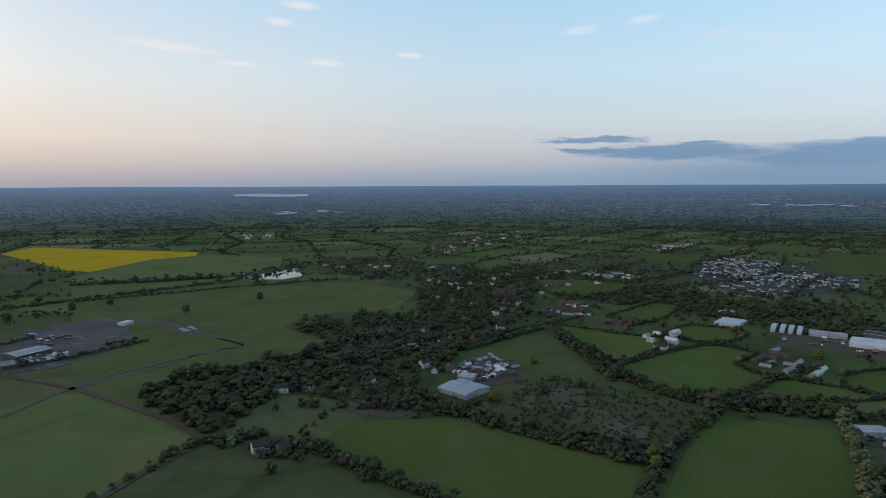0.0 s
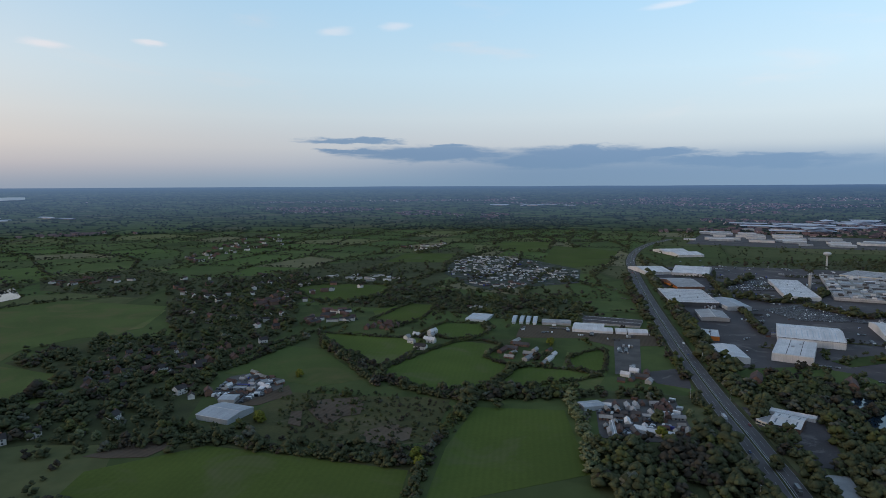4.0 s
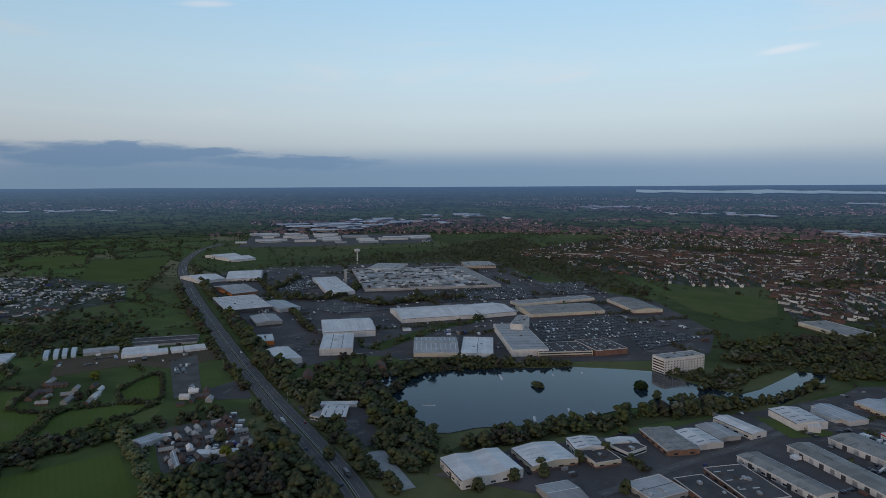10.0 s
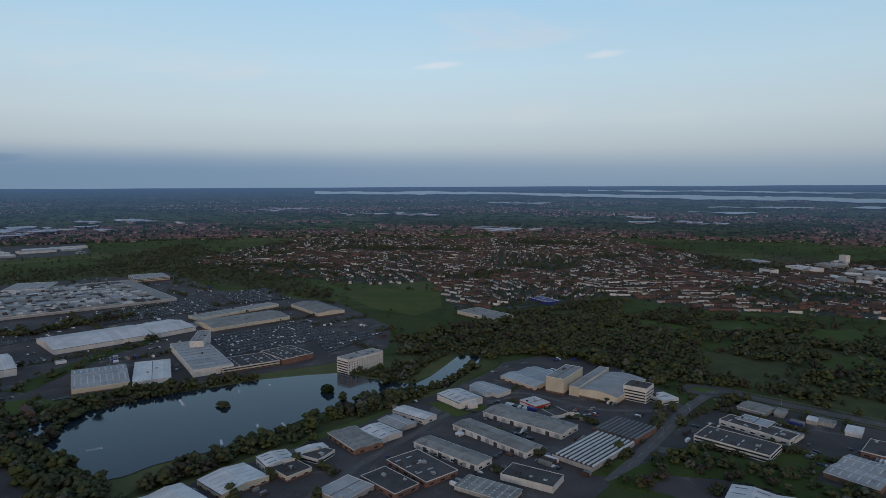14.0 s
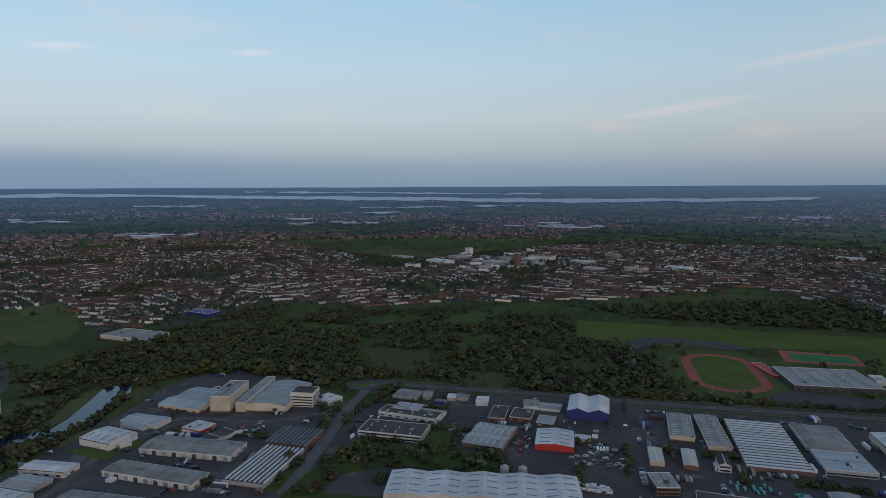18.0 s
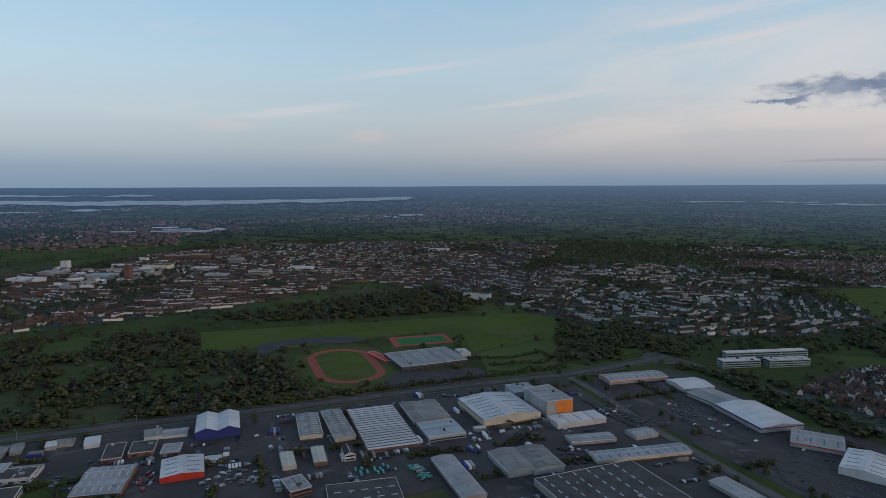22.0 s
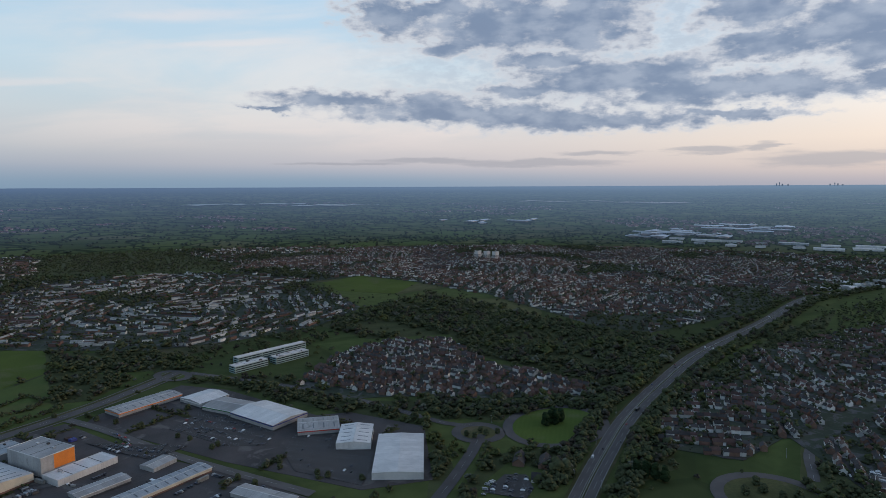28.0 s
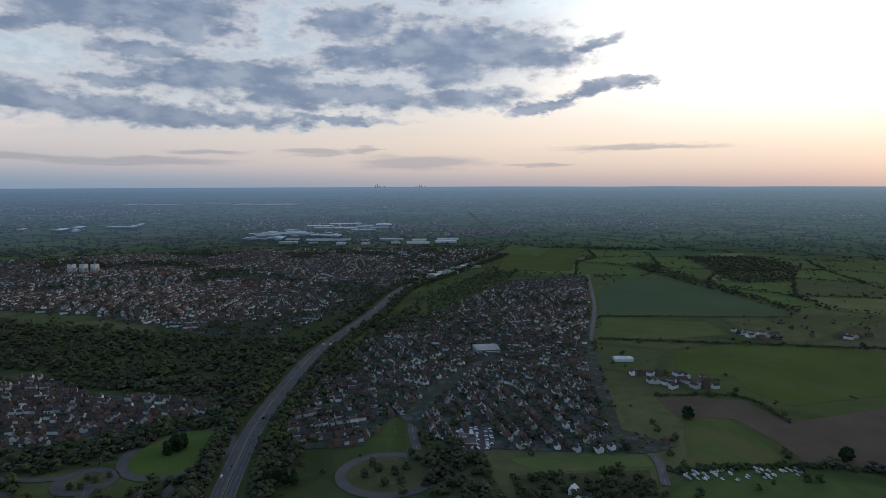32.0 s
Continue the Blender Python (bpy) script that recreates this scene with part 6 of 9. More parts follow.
for pts, mat, label in NEW_FIELDS:
    polygon('field', pts, .06, mat, label, 'field')
PADDOCKS = [
    [(152, 848), (224, 791), (274, 762), (219, 681), (182, 661), (174, 709), (151, 797)], [(185, 650), (314, 733), (352, 695), (311, 650), (319, 604), (273, 557), (227, 553), (209, 562), (182, 619)],
    [(322, 598), (345, 596), (393, 544), (332, 536), (272, 544)], [(396, 611), (454, 632), (438, 594), (395, 547), (379, 574)], [(285, 793), (334, 840), (378, 812), (360, 755), (311, 745)], [(237, 898), (340, 1004), (369, 977), (320, 891), (275, 856)],
    [(464, 1600), (581, 1775), (726, 1717), (602, 1527)], [(896, 1866), (1022, 2010), (1175, 1937), (1029, 1723), (917, 1672)], [(784, 1353), (1110, 1814), (1216, 1605), (975, 1338), (773, 1290)], [(175, 1234), (215, 1269), (355, 1219), (297, 1090), (201, 1069)]]
for pts in PADDOCKS:
    polygon('field', pts, .06, meadow, 'bright green paddock with hedges round it', 'field')
strip("road", [(-344, 567), (-328, 596), (-297, 640), (-266, 706), (-234, 725), (-267, 758), (-329, 794), (-424, 870), (-533, 952)], 3.5, .58, gravel, 'grey farm track across the pasture')

# industrial sheds
shed(415, 196, 41, 50, 52, 6.8, label='large pale twin-gabled warehouse with white walls', roof='double', wall=metal_w, top=metal_w, doors=3, windows=1)
shed(459, 162, 35, 40, 50, 5.3, label='cream-walled factory with a pale rooflit roof', wall=clad_c, top=metal_w, lights='many', windows=1)
shed(494, 139, 22, 26, 38, 6.1, label='white shed with dark roof strips', wall=metal_w, top=metal_w, lights='dark', windows=1)
shed(481, 125, 29, 23, 48, 4.6, label='low dark-roofed workshop behind a white shed', roof='flat', wall=clad_c, top=felt, windows=1)
shed(516, 115, 11, 26, -142, 4.6, label='white two-storey unit beside the lane', wall=metal_w, top=metal_w, windows=1)
shed(508, 108, 19, 22, -117, 4.6, label='flat-roofed white office with window bands', roof='flat', wall=metal_w, top=felt, windows=2)
shed(540, 82, 48, 28, -141, 4.6, label='weathered dark twin-pitched workshop', roof='double', wall=brick, top=metal_d, windows=1, lights='dark')
shed(556, 61, 32, 25, -135, 4.6, label='white shed with many rooflights', wall=metal_w, top=metal_w, lights='dark')
shed(579, 48, 32, 21, -135, 4.6, label='grey-roofed industrial unit on an industrial estate', wall=metal_g, top=metal_g)
shed(602, 33, 42, 18, -128, 5.3, label='long narrow white shed with glazed end', wall=metal_w, top=metal_w, windows=1)
shed(648, -12, 38, 31, -142, 6.8, label='tall plain white box warehouse', wall=metal_w, top=metal_w, lights='dark')
shed(588, -78, 88, 30, -130, 5.3, label='long white-walled terrace of units with a grey roof', wall=metal_w, top=metal_d, doors=9, windows=1)
shed(547, -43, 87, 22, -136, 5.3, label='long white-walled terrace of units with a grey roof', wall=metal_w, top=metal_d, doors=9, windows=1)
shed(514, -4, 70, 20, -131, 5.3, label='long white-walled terrace of units with a grey roof', wall=metal_w, top=metal_d, doors=8, windows=1)
shed(723, -101, 53, 61, -139, 5.3, label='low pale blue-roofed factory hall', wall=clad_c, top=metal_b, windows=1, roof='double')
shed(699, -131, 21, 55, -123, 18, label='tall cream concrete factory tower with vertical slits', roof='flat', wall=clad_c, top=concrete)
shed(706, -161, 91, 11, -34, 10.6, label='long cream monitor roof over a factory', roof='flat', wall=clad_c, top=concrete)
shed(687, -181, 80, 47, -37, 7.6, label='broad curved grey factory roof', roof='barrel', wall=clad_c, top=metal_g, rise=3)
shed(661, -203, 25, 23, -126, 16, label='white banded office block of four storeys', roof='flat', wall=render_w, top=felt, windows=4, category='office')
shed(520, -125, 38, 70, 47, 5.2, label='brick factory with white north-light roof ridges', roof='north', wall=metal_g, top=felt)
shed(566, -163, 42, 42, 47, 5.2, label='orange brick factory with dark north-light roof', roof='north', wall=brick, top=felt, lights='dark')
shed(469, -66, 43, 23, -120, 5.3, label='white-walled unit with a dark panelled flat roof', roof='flat', wall=metal_w, top=felt)
shed(448, -31, 45, 22, -122, 4.6, label='low shed with rows of rounded rooflights', top=metal_d, lights='many', roof='triple')
shed(486, 20, 52, 32, -139, 4.6, label='brown brick flat-roofed factory', roof='flat', wall=brick, top=felt, windows=1)
shed(445, 74, 28, 32, -126, 5.3, label='grey flat-roofed unit with solar panels', roof='flat', wall=metal_g, top=metal_g, windows=1)
shed(460, 43, 41, 24, -135, 4.6, label='dark flat-roofed brick workshop', roof='flat', wall=brick, top=felt, windows=1)
shed(404, 128, 25, 31, -41, 5.3, label='pale grey gabled shed', top=metal_g)
shed(638, -90, 24, 21, -144, 4.6, label='white showroom with red and yellow panels', roof='flat', wall=metal_w, top=metal_w, end=clad_r, stripe=clad_r)
shed(535, -252, 63, 31, -133, 6.8, label='flat-roofed white office with long window bands', roof='flat', wall=render_w, top=felt, windows=2, category='office')
shed(570, -287, 64, 22, -141, 5.3, label='grey flat-roofed unit on an industrial estate', roof='flat', wall=render_w, top=felt, windows=1)
shed(480, -326, 38, 52, -141, 4.6, label='brick unit with grey rooflit roof', wall=brick, top=metal_g, lights='many', roof='double')
shed(443, -373, 38, 35, -41, 5.3, label='white-roofed shed with a red front', wall=clad_r, top=metal_w, lights='dark')
shed(489, -456, 49, 42, -44, 8.4, label='dark blue twin-gabled shed with pale roofs', roof='double', rise=3.6, wall=clad_b, top=metal_w)
shed(408, -500, 61, 22, -46, 5.3, label='pale weathered gabled shed', wall=clad_c, top=metal_d, lights='many')
shed(384, -516, 80, 20, -42, 5.3, label='pale weathered gabled shed', wall=clad_c, top=metal_d, lights='many')
shed(342, -533, 113, 52, -44, 4.6, label='brick factory with white and blue-grey north-light ridges', roof='north', wall=brick, top=clad_k)
shed(323, -590, 57, 40, -44, 5.3, label='grey gabled factory hall', roof='double', top=metal_d, wall=metal_g)
shed(284, -554, 41, 39, -43, 5.3, label='pale blue glazed office extension', roof='flat', wall=metal_b, top=metal_b, windows=2)
shed(254, -632, 72, 66, -42, 8.4, label='large pale warehouse with cream walls and dark rooflights', wall=clad_c, top=metal_w, lights='dark')
shed(208, -664, 51, 32, -42, 20, label='tall grey box store with an orange end', roof='flat', wall=metal_g, top=metal_g, category='warehouse', end=clad_o)
shed(251, -696, 30, 29, -45, 10.6, label='pale blue-grey high warehouse', roof='flat', wall=metal_b, top=metal_b)
shed(170, -644, 57, 24, -134, 6.1, label='white flat-roofed unit on an industrial estate', roof='flat', wall=metal_w, top=metal_w)
shed(145, -820, 82, 29, -138, 6.1, label='grey-roofed retail shed with shop fronts', top=metal_g, stripe=clad_o, lights='dark', category='shop', name='retail_shed')
shed(77, -820, 41, 40, -139, 6.1, label='grey-roofed retail shed with shop fronts', top=metal_w, stripe=metal_w, category='shop', name='retail_shed')
shed(1, -739, 72, 51, 130, 6.8, label='grey-roofed retail shed with shop fronts', top=metal_w, stripe=clad_b, category='shop', name='retail_shed')
shed(-51, -691, 44, 38, 177, 6.1, label='grey-roofed retail shed with shop fronts', top=metal_g, stripe=clad_r, lights='dark', category='shop', name='retail_shed')
shed(-86, -650, 51, 35, -103, 6.8, label='grey-roofed retail shed with shop fronts', top=metal_w, wall=metal_w, lights='dark', category='shop', name='retail_shed')
shed(-121, -592, 90, 47, -104, 6.8, label='large white low-pitched retail store with a dark red front', top=metal_w, wall=metal_w, rise=1.2, category='shop', name='retail_shed')
shed(223, -467, 78, 20, 137, 5.3, label='long pale rounded-roof shed', roof='barrel', top=metal_g)
shed(193, -516, 45, 27, -44, 5.3, label='pale barrel-roofed shed on an industrial estate', roof='barrel', top=metal_d, wall=metal_b)
shed(174, -532, 46, 29, -46, 5.3, label='pale barrel-roofed shed on an industrial estate', roof='barrel', top=metal_d, wall=metal_b)
shed(144, -600, 46, 17, -141, 4.6, label='low grey gabled unit', top=metal_g)
shed(95, -588, 94, 19, -140, 4.6, label='long low grey gabled unit', top=metal_b, lights='dark', wall=clad_c)
shed(103, -639, 26, 19, -132, 3.8, label='small grey gabled unit', top=metal_g)
shed(101, -497, 97, 77, -131, 7.6, label='vast dark flat-roofed store with pale rooflights', roof='flat', top=felt, wall=metal_g)
shed(6, -542, 57, 18, 140, 5.3, label='long pale shed beside the road', top=metal_g)
shed(394, -262, 40, 149, -34, 6.8, label='very wide white ridged warehouse roof', roof='five', lights='dark', wall=metal_w, top=metal_w)
shed(332, -391, 18, 26, -121, 6.8, label='brick and grey flat-roofed office', roof='flat', wall=brick, top=metal_g, windows=2, category='office')
shed(277, -408, 37, 58, -48, 4.6, label='dark flat roof studded with small rooflights', roof='flat', top=felt, wall=brick)
shed(373, -428, 31, 12, -43, 3.8, label='small yellow-roofed shed on an industrial estate', top=clad_c, lights='many', wall=clad_c)
shed(355, -449, 35, 12, -46, 3.8, label='small yellow-roofed shed on an industrial estate', top=clad_c, lights='many', wall=brick)
shed(803, 866, 139, 78, 58, 7.6, label='large white flat-roofed depot with dark walls', roof='flat', wall=clad_k, top=metal_w)
shed(740, 576, 74, 88, -48, 9.1, label='white warehouse with rows of rooflights', wall=metal_w, top=metal_w, lights='many')
shed(656, 527, 42, 84, -54, 9.1, label='white and charcoal warehouse', roof='flat', wall=metal_w, top=metal_w)
shed(578, 550, 61, 29, -121, 6.8, label='pale grey gabled warehouse', wall=metal_w, top=metal_w, doors=3)
shed(710, 406, 57, 83, -59, 6.8, label='grey-roofed leisure hall by the lake', top=metal_g, wall=clad_c, lights='many')
shed(736, 357, 41, 87, -65, 6.8, label='white flat-roofed leisure building', roof='flat', top=metal_w, wall=metal_w)
shed(802, 326, 151, 47, 34, 9.1, label='stepped white flat-roofed cinema building', roof='flat', top=metal_g, wall=render_w)
shed(780, 259, 71, 50, -54, 6.8, label='dark-roofed lakeside restaurants on an industrial estate', roof='flat', top=felt, wall=clad_c, windows=2)
shed(817, 216, 45, 58, -44, 7.6, label='dark-roofed lakeside building with orange-brown brick walls', roof='flat', top=felt, wall=brick)
shed(771, 111, 58, 21, -40, 18, label='cream multi-storey hotel block', roof='flat', wall=render_w, top=concrete, windows=5, category='hotel', name='hotel')
shed(902, 521, 130, 92, -44, 6.8, label='long pale shallow-roofed factory', top=metal_w, wall=metal_w)
shed(971, 454, 64, 87, -37, 6.8, label='pale grey factory hall', top=metal_w, wall=metal_w)
shed(1031, 346, 134, 71, -46, 6.8, label='long cream factory hall', top=metal_d, wall=clad_c)
shed(1137, 245, 111, 52, -141, 6.8, label='grey gabled hall on an industrial estate', top=metal_d, wall=clad_c)
shed(1054, 862, 217, 55, 49, 6.8, label='pale car plant hall', top=metal_w, roof='flat', wall=metal_w)
plant_hall = shed(1251, 761, 291, 331, -48, 6.1, label='huge grey car plant roof of many patched sections', top=metal_d, roof='flat')
for gx in np.arange(-134, 130, 24.0):
    for gy in np.arange(-154, 150, 18.0):
        if RNG.random() < .86:
            sx, sy, hz = RNG.uniform(8, 11.5), RNG.uniform(5, 8.4), RNG.uniform(6.5, 8.2)
            boxes("roof_section", (metal_d, metal_g, metal_g, felt, metal_b, metal_w)[int(RNG.integers(0, 6))], plant_hall, [(gx - sx, gy - sy, 5.9, gx + sx, gy + sy, hz)])
        if RNG.random() < .45:
            ux, uy = gx + RNG.uniform(-8, 8), gy + RNG.uniform(-6, 6)
            boxes("roof_vent", (skyl, metal_w, felt)[int(RNG.integers(0, 3))], plant_hall, [(ux - 3.5, uy - 1.1, 6, ux + 3.5, uy + 1.1, 10.2)])
shed(987, 1188, 61, 107, -16, 6.1, label='pale retail shed beside the highway', top=metal_w, wall=metal_w)
shed(1072, 1141, 76, 140, -47, 6.1, label='pale retail shed beside the highway', top=metal_w, wall=metal_w)
shed(907, 998, 53, 114, -21, 6.1, label='grey shed with an orange-red brick front', top=metal_g, wall=brick, end=clad_o)
far_estate([(1647, 1791), (2102, 2169), (2331, 1960), (2234, 1862), (2344, 1384), (2108, 1232), (1873, 1560)], -44, 'white factory roof of a distant estate')
far_estate([(-1674, -2502), (-1812, -2575), (-2058, -2447), (-2114, -2261), (-2386, -1886), (-2284, -1799), (-1996, -2136)], -44, 'pale factory roof of a distant estate')

# town and village buildings
shed(1696, -946, 80, 45, 20, 12, label='white flat-roofed town centre store', roof='flat', wall=metal_w, top=metal_w, windows=0, category='building', name='town_building')
shed(1762, -1056, 60, 40, 20, 12, label='grey flat-roofed town centre store', roof='flat', wall=metal_g, top=metal_g, windows=0, category='building', name='town_building')
shed(1827, -1132, 22, 16, 20, 30, label='white town centre tower block', roof='flat', wall=render_w, top=concrete, windows=4, category='building', name='town_building')
shed(1590, -1083, 70, 45, 20, 12, label='pale flat-roofed shopping centre', roof='flat', wall=metal_b, top=metal_b, windows=0, category='building', name='town_building')
shed(1456, -1065, 15, 15, 20, 48, label='slim brown brick tower block', roof='flat', wall=brick, top=concrete, windows=4, category='building', name='town_building')
shed(1624, -1286, 80, 40, 20, 14, label='cream flat-roofed shopping centre', roof='flat', wall=clad_c, top=felt, windows=0, category='building', name='town_building')
shed(1785, -1493, 90, 25, 20, 14, label='long brick office block', roof='flat', wall=brick, top=felt, windows=0, category='building', name='town_building')
shed(1681, -1498, 60, 22, 20, 22, label='brown brick office block', roof='flat', wall=brick, top=concrete, windows=4, category='building', name='town_building')
shed(1474, -1327, 70, 40, 20, 10, label='grey flat-roofed store on an industrial estate', roof='flat', wall=metal_g, top=metal_w, windows=0, category='building', name='town_building')
shed(1510, -1486, 45, 25, 20, 20, label='concrete office block on an industrial estate', roof='flat', wall=concrete, top=felt, windows=4, category='building', name='town_building')
shed(1246, -1316, 60, 25, 20, 16, label='yellow brick apartment block', roof='flat', wall=clad_c, top=felt, windows=4, category='building', name='town_building')
shed(1227, -1465, 70, 40, 20, 10, label='white flat-roofed store on an industrial estate', roof='flat', wall=metal_w, top=metal_w, windows=0, category='building', name='town_building')
shed(1333, -1244, 60, 30, 20, 10, label='grey flat-roofed store on an industrial estate', roof='flat', wall=metal_b, top=metal_g, windows=0, category='building', name='town_building')
shed(1653, -830, 40, 25, 20, 12, label='white office block on an industrial estate', roof='flat', wall=render_w, top=felt, windows=0, category='building', name='town_building')
shed(1880, -903, 70, 40, 20, 8, label='pale low hall on an industrial estate', roof='flat', wall=metal_g, top=metal_b, windows=0, category='building', name='town_building')
shed(1225, -183, 55, 30, 30, 7, label='low blue-roofed school hall', roof='flat', wall=clad_b, top=clad_b, windows=0, category='building', name='town_building')
shed(1087, -60, 90, 50, 40, 7, label='low flat-roofed school on an industrial estate', roof='flat', wall=clad_c, top=metal_d, windows=0, category='building', name='town_building')
shed(561, -1258, 60, 14, 10, 14, label='white slab of flats', roof='flat', wall=render_w, top=felt, windows=0, category='building', name='town_building')
shed(1817, -1386, 25, 15, 20, 14, label='white office block on an industrial estate', roof='flat', wall=render_w, top=metal_w, windows=0, category='building', name='town_building')
shed(1895, -2478, 50, 20, 20, 25, label='white hospital block on an industrial estate', roof='flat', wall=render_w, top=concrete, windows=4, category='building', name='town_building')
shed(1831, -2501, 60, 20, 20, 18, label='white hospital block on an industrial estate', roof='flat', wall=render_w, top=concrete, windows=4, category='building', name='town_building')
shed(1125, -2154, 80, 40, 20, 8, label='white low store on an industrial estate', roof='flat', wall=metal_w, top=metal_w, windows=0, category='building', name='town_building')
shed(-757, -2221, 20, 16, 30, 28, label='pale tower block of flats', roof='flat', wall=render_w, top=concrete, windows=5, category='flats', name='tower_block')
shed(-783, -2195, 20, 16, 30, 28, label='pale tower block of flats', roof='flat', wall=render_w, top=concrete, windows=5, category='flats', name='tower_block')
shed(-807, -2169, 20, 16, 30, 28, label='pale tower block of flats', roof='flat', wall=render_w, top=concrete, windows=5, category='flats', name='tower_block')
shed(28, -952, 55, 16, -145, 10, label='white and pale glass office building of several storeys', roof='flat', wall=clad_t, top=metal_w, windows=4, category='office', name='office_building')
shed(-31, -987, 60, 16, -145, 10, label='white and pale glass office building of several storeys', roof='flat', wall=clad_t, top=metal_w, windows=4, category='office', name='office_building')
shed(-4, -1007, 125, 12, -145, 13, label='white and pale glass office building of several storeys', roof='flat', wall=clad_t, top=metal_w, windows=5, category='office', name='office_building')
village([(-1273, -1328), (-1446, -1344), (-1825, -1400), (-1746, -1315), (-1524, -1270), (-1357, -1262)], 26, 'white retail shed roof beside the highway', looks='white', dims=(22, 12, 6), far=True)
shed(-843, -631, 39, 37, 141, 6.8, label='white gabled school building', top=metal_g, wall=render_w, windows=2)
shed(-939, -430, 29, 20, 130, 3.8, label='long lit white roadside building', top=metal_w, wall=metal_w)
shed(-521, -416, 18, 26, 130, 4.6, label='dark flat-roofed works with parked vans', roof='flat', top=felt, wall=brick)
village([(539, 1344), (723, 1655), (831, 1551), (720, 1316), (619, 1291)], 110, 'white static caravan on a gravel plot', dims=(8.5, 3.2, 2.3), looks='white', spread=11, far=True)
village([(592, 1288), (792, 1331), (831, 1244), (739, 1112), (582, 1214)], 75, 'white static caravan on a gravel plot', dims=(8.5, 3.2, 2.3), looks='white', spread=12, far=True)
village([(527, 1178), (585, 1193), (642, 1120), (543, 1069)], 18, 'small rendered bungalow with a tiled roof', dims=(10, 7, 3), spread=12, far=True)
village([(418, 947), (456, 951), (449, 933), (414, 922)], 8, 'white static caravan on a gravel plot', dims=(9, 3.5, 2.4), looks='white', spread=8)
village([(253, 775), (300, 791), (289, 742), (243, 704)], 7, 'white farmhouse and sheds beside a paddock', dims=(14, 8, 5), looks='white', spread=12, simple=False)
village([(323, 652), (378, 704), (401, 646), (367, 596), (334, 622)], 13, 'low nursery shed with a pale roof', dims=(18, 7, 3), looks='yard', spread=14, simple=False)
village([(303, 406), (336, 462), (403, 446), (363, 379)], 40, 'low workshop with a pale metal roof', dims=(10, 5, 3), looks='yard', spread=8, simple=False)
village([(407, 538), (424, 558), (438, 536), (444, 519), (425, 502), (400, 518)], 7, 'small shed in a roadside yard', dims=(12, 7, 3), looks='yard', spread=11)
village([(11, 623), (31, 675), (53, 684), (79, 647), (69, 614), (28, 599)], 26, 'cluttered shed and trailer in a scrap yard', dims=(9, 4.5, 2.8), looks='yard', spread=8)
village([(-36, 741), (-8, 813), (37, 838), (114, 919), (73, 786), (-8, 685)], 12, 'rendered village house with a tiled roof', spread=16, simple=False)
village([(-46, 1023), (-61, 1463), (217, 1452), (320, 1214), (151, 1073), (133, 907), (27, 743)], 60, 'brick and white house among trees', spread=16, far=True)
village([(-29, 656), (-8, 659), (13, 629), (-8, 619)], 5, 'white village house with a grey roof', spread=14, simple=False, dims=(10, 8, 5))
village([(142, 920), (187, 999), (228, 982), (212, 895), (147, 905)], 20, 'village building with a pale roof', dims=(13, 7, 4), looks='yard', spread=11, far=True)
village([(218, 890), (277, 873), (264, 821), (215, 846)], 9, 'red-brick farm building in the village', dims=(13, 7, 4), looks='red', spread=11)
village([(97, 1134), (154, 1154), (147, 1075), (94, 1060)], 6, 'large red-brick school building', dims=(22, 10, 7), looks='red', spread=14)
village([(-40, 1837), (105, 2413), (324, 2668), (281, 2189), (56, 1906), (-6, 1647)], 60, 'brick house on a village estate', spread=13, far=True)
village([(260, 1378), (339, 1373), (436, 1329), (410, 1253), (316, 1281)], 22, 'small white bungalow in the village', looks='white', dims=(10, 7, 3), spread=12, far=True)
village([(626, 1963), (818, 2066), (761, 1874), (603, 1786)], 18, 'small house among trees', spread=14, far=True)
village([(-112, 664), (-105, 795), (-49, 845), (34, 811), (11, 737), (-41, 699), (-76, 664)], 44, 'village house among trees', spread=15, simple=False)
village([(-313, 1550), (-134, 1585), (-122, 1441), (-248, 1412)], 14, 'farm building with a grey roof', looks='yard', dims=(14, 8, 4), spread=14, far=True)
village([(-464, 680), (-427, 702), (-408, 678), (-439, 647)], 22, 'white touring caravan in a gravel yard', looks='white', dims=(6, 2.4, 2.3), spread=5)
village([(-779, 2449), (-685, 2509), (-625, 2287), (-702, 2238)], 10, 'distant white building in the village', looks='white', dims=(16, 8, 4), spread=16, far=True)
village([(-1266, -365), (-1289, -301), (-1277, -260), (-1426, -139), (-1378, -127), (-1203, -308)], 24, 'small house beside fields', spread=14, far=True)
village([(-876, -395), (-941, -310), (-917, -264), (-881, -268), (-841, -322), (-843, -372)], 26, 'white terraced house at the edge of the village', looks='mixed', spread=11, dims=(11, 8, 5), far=True)
village([(-495, -277), (-510, -263), (-493, -248), (-472, -265)], 3, 'white gabled house by a hedge', looks='white', dims=(12, 8, 5), spread=12, simple=False)
vehicles_in([(-598, -212), (-623, -194), (-686, -128), (-662, -123), (-612, -170), (-585, -205)], 40, 64, kinds=('van', 'car'), colours=('white', 'white', 'silver'), where='parked in a row by a hedge')
detached(-130, 432, 30, 12, 8, 5.5, wall=render_w, roof=tile_g, label='white rendered house with a grey roof in a garden')
detached(-148, 561, 20, 12, 8, 5.5, wall=render_w, roof=tile_g, label='white gabled house beside the wood')
detached(-125, 569, 20, 10, 8, 5.5, wall=render_w, roof=tile_g, label='white house beside the wood')
detached(-70, 586, 70, 11, 8, 5.5, wall=render_w, roof=tile_g, label='brown-roofed house with a white gable')
detached(-19, 642, 40, 11, 8, 5.5, wall=render_w, roof=tile_g, label='white house at the village edge')
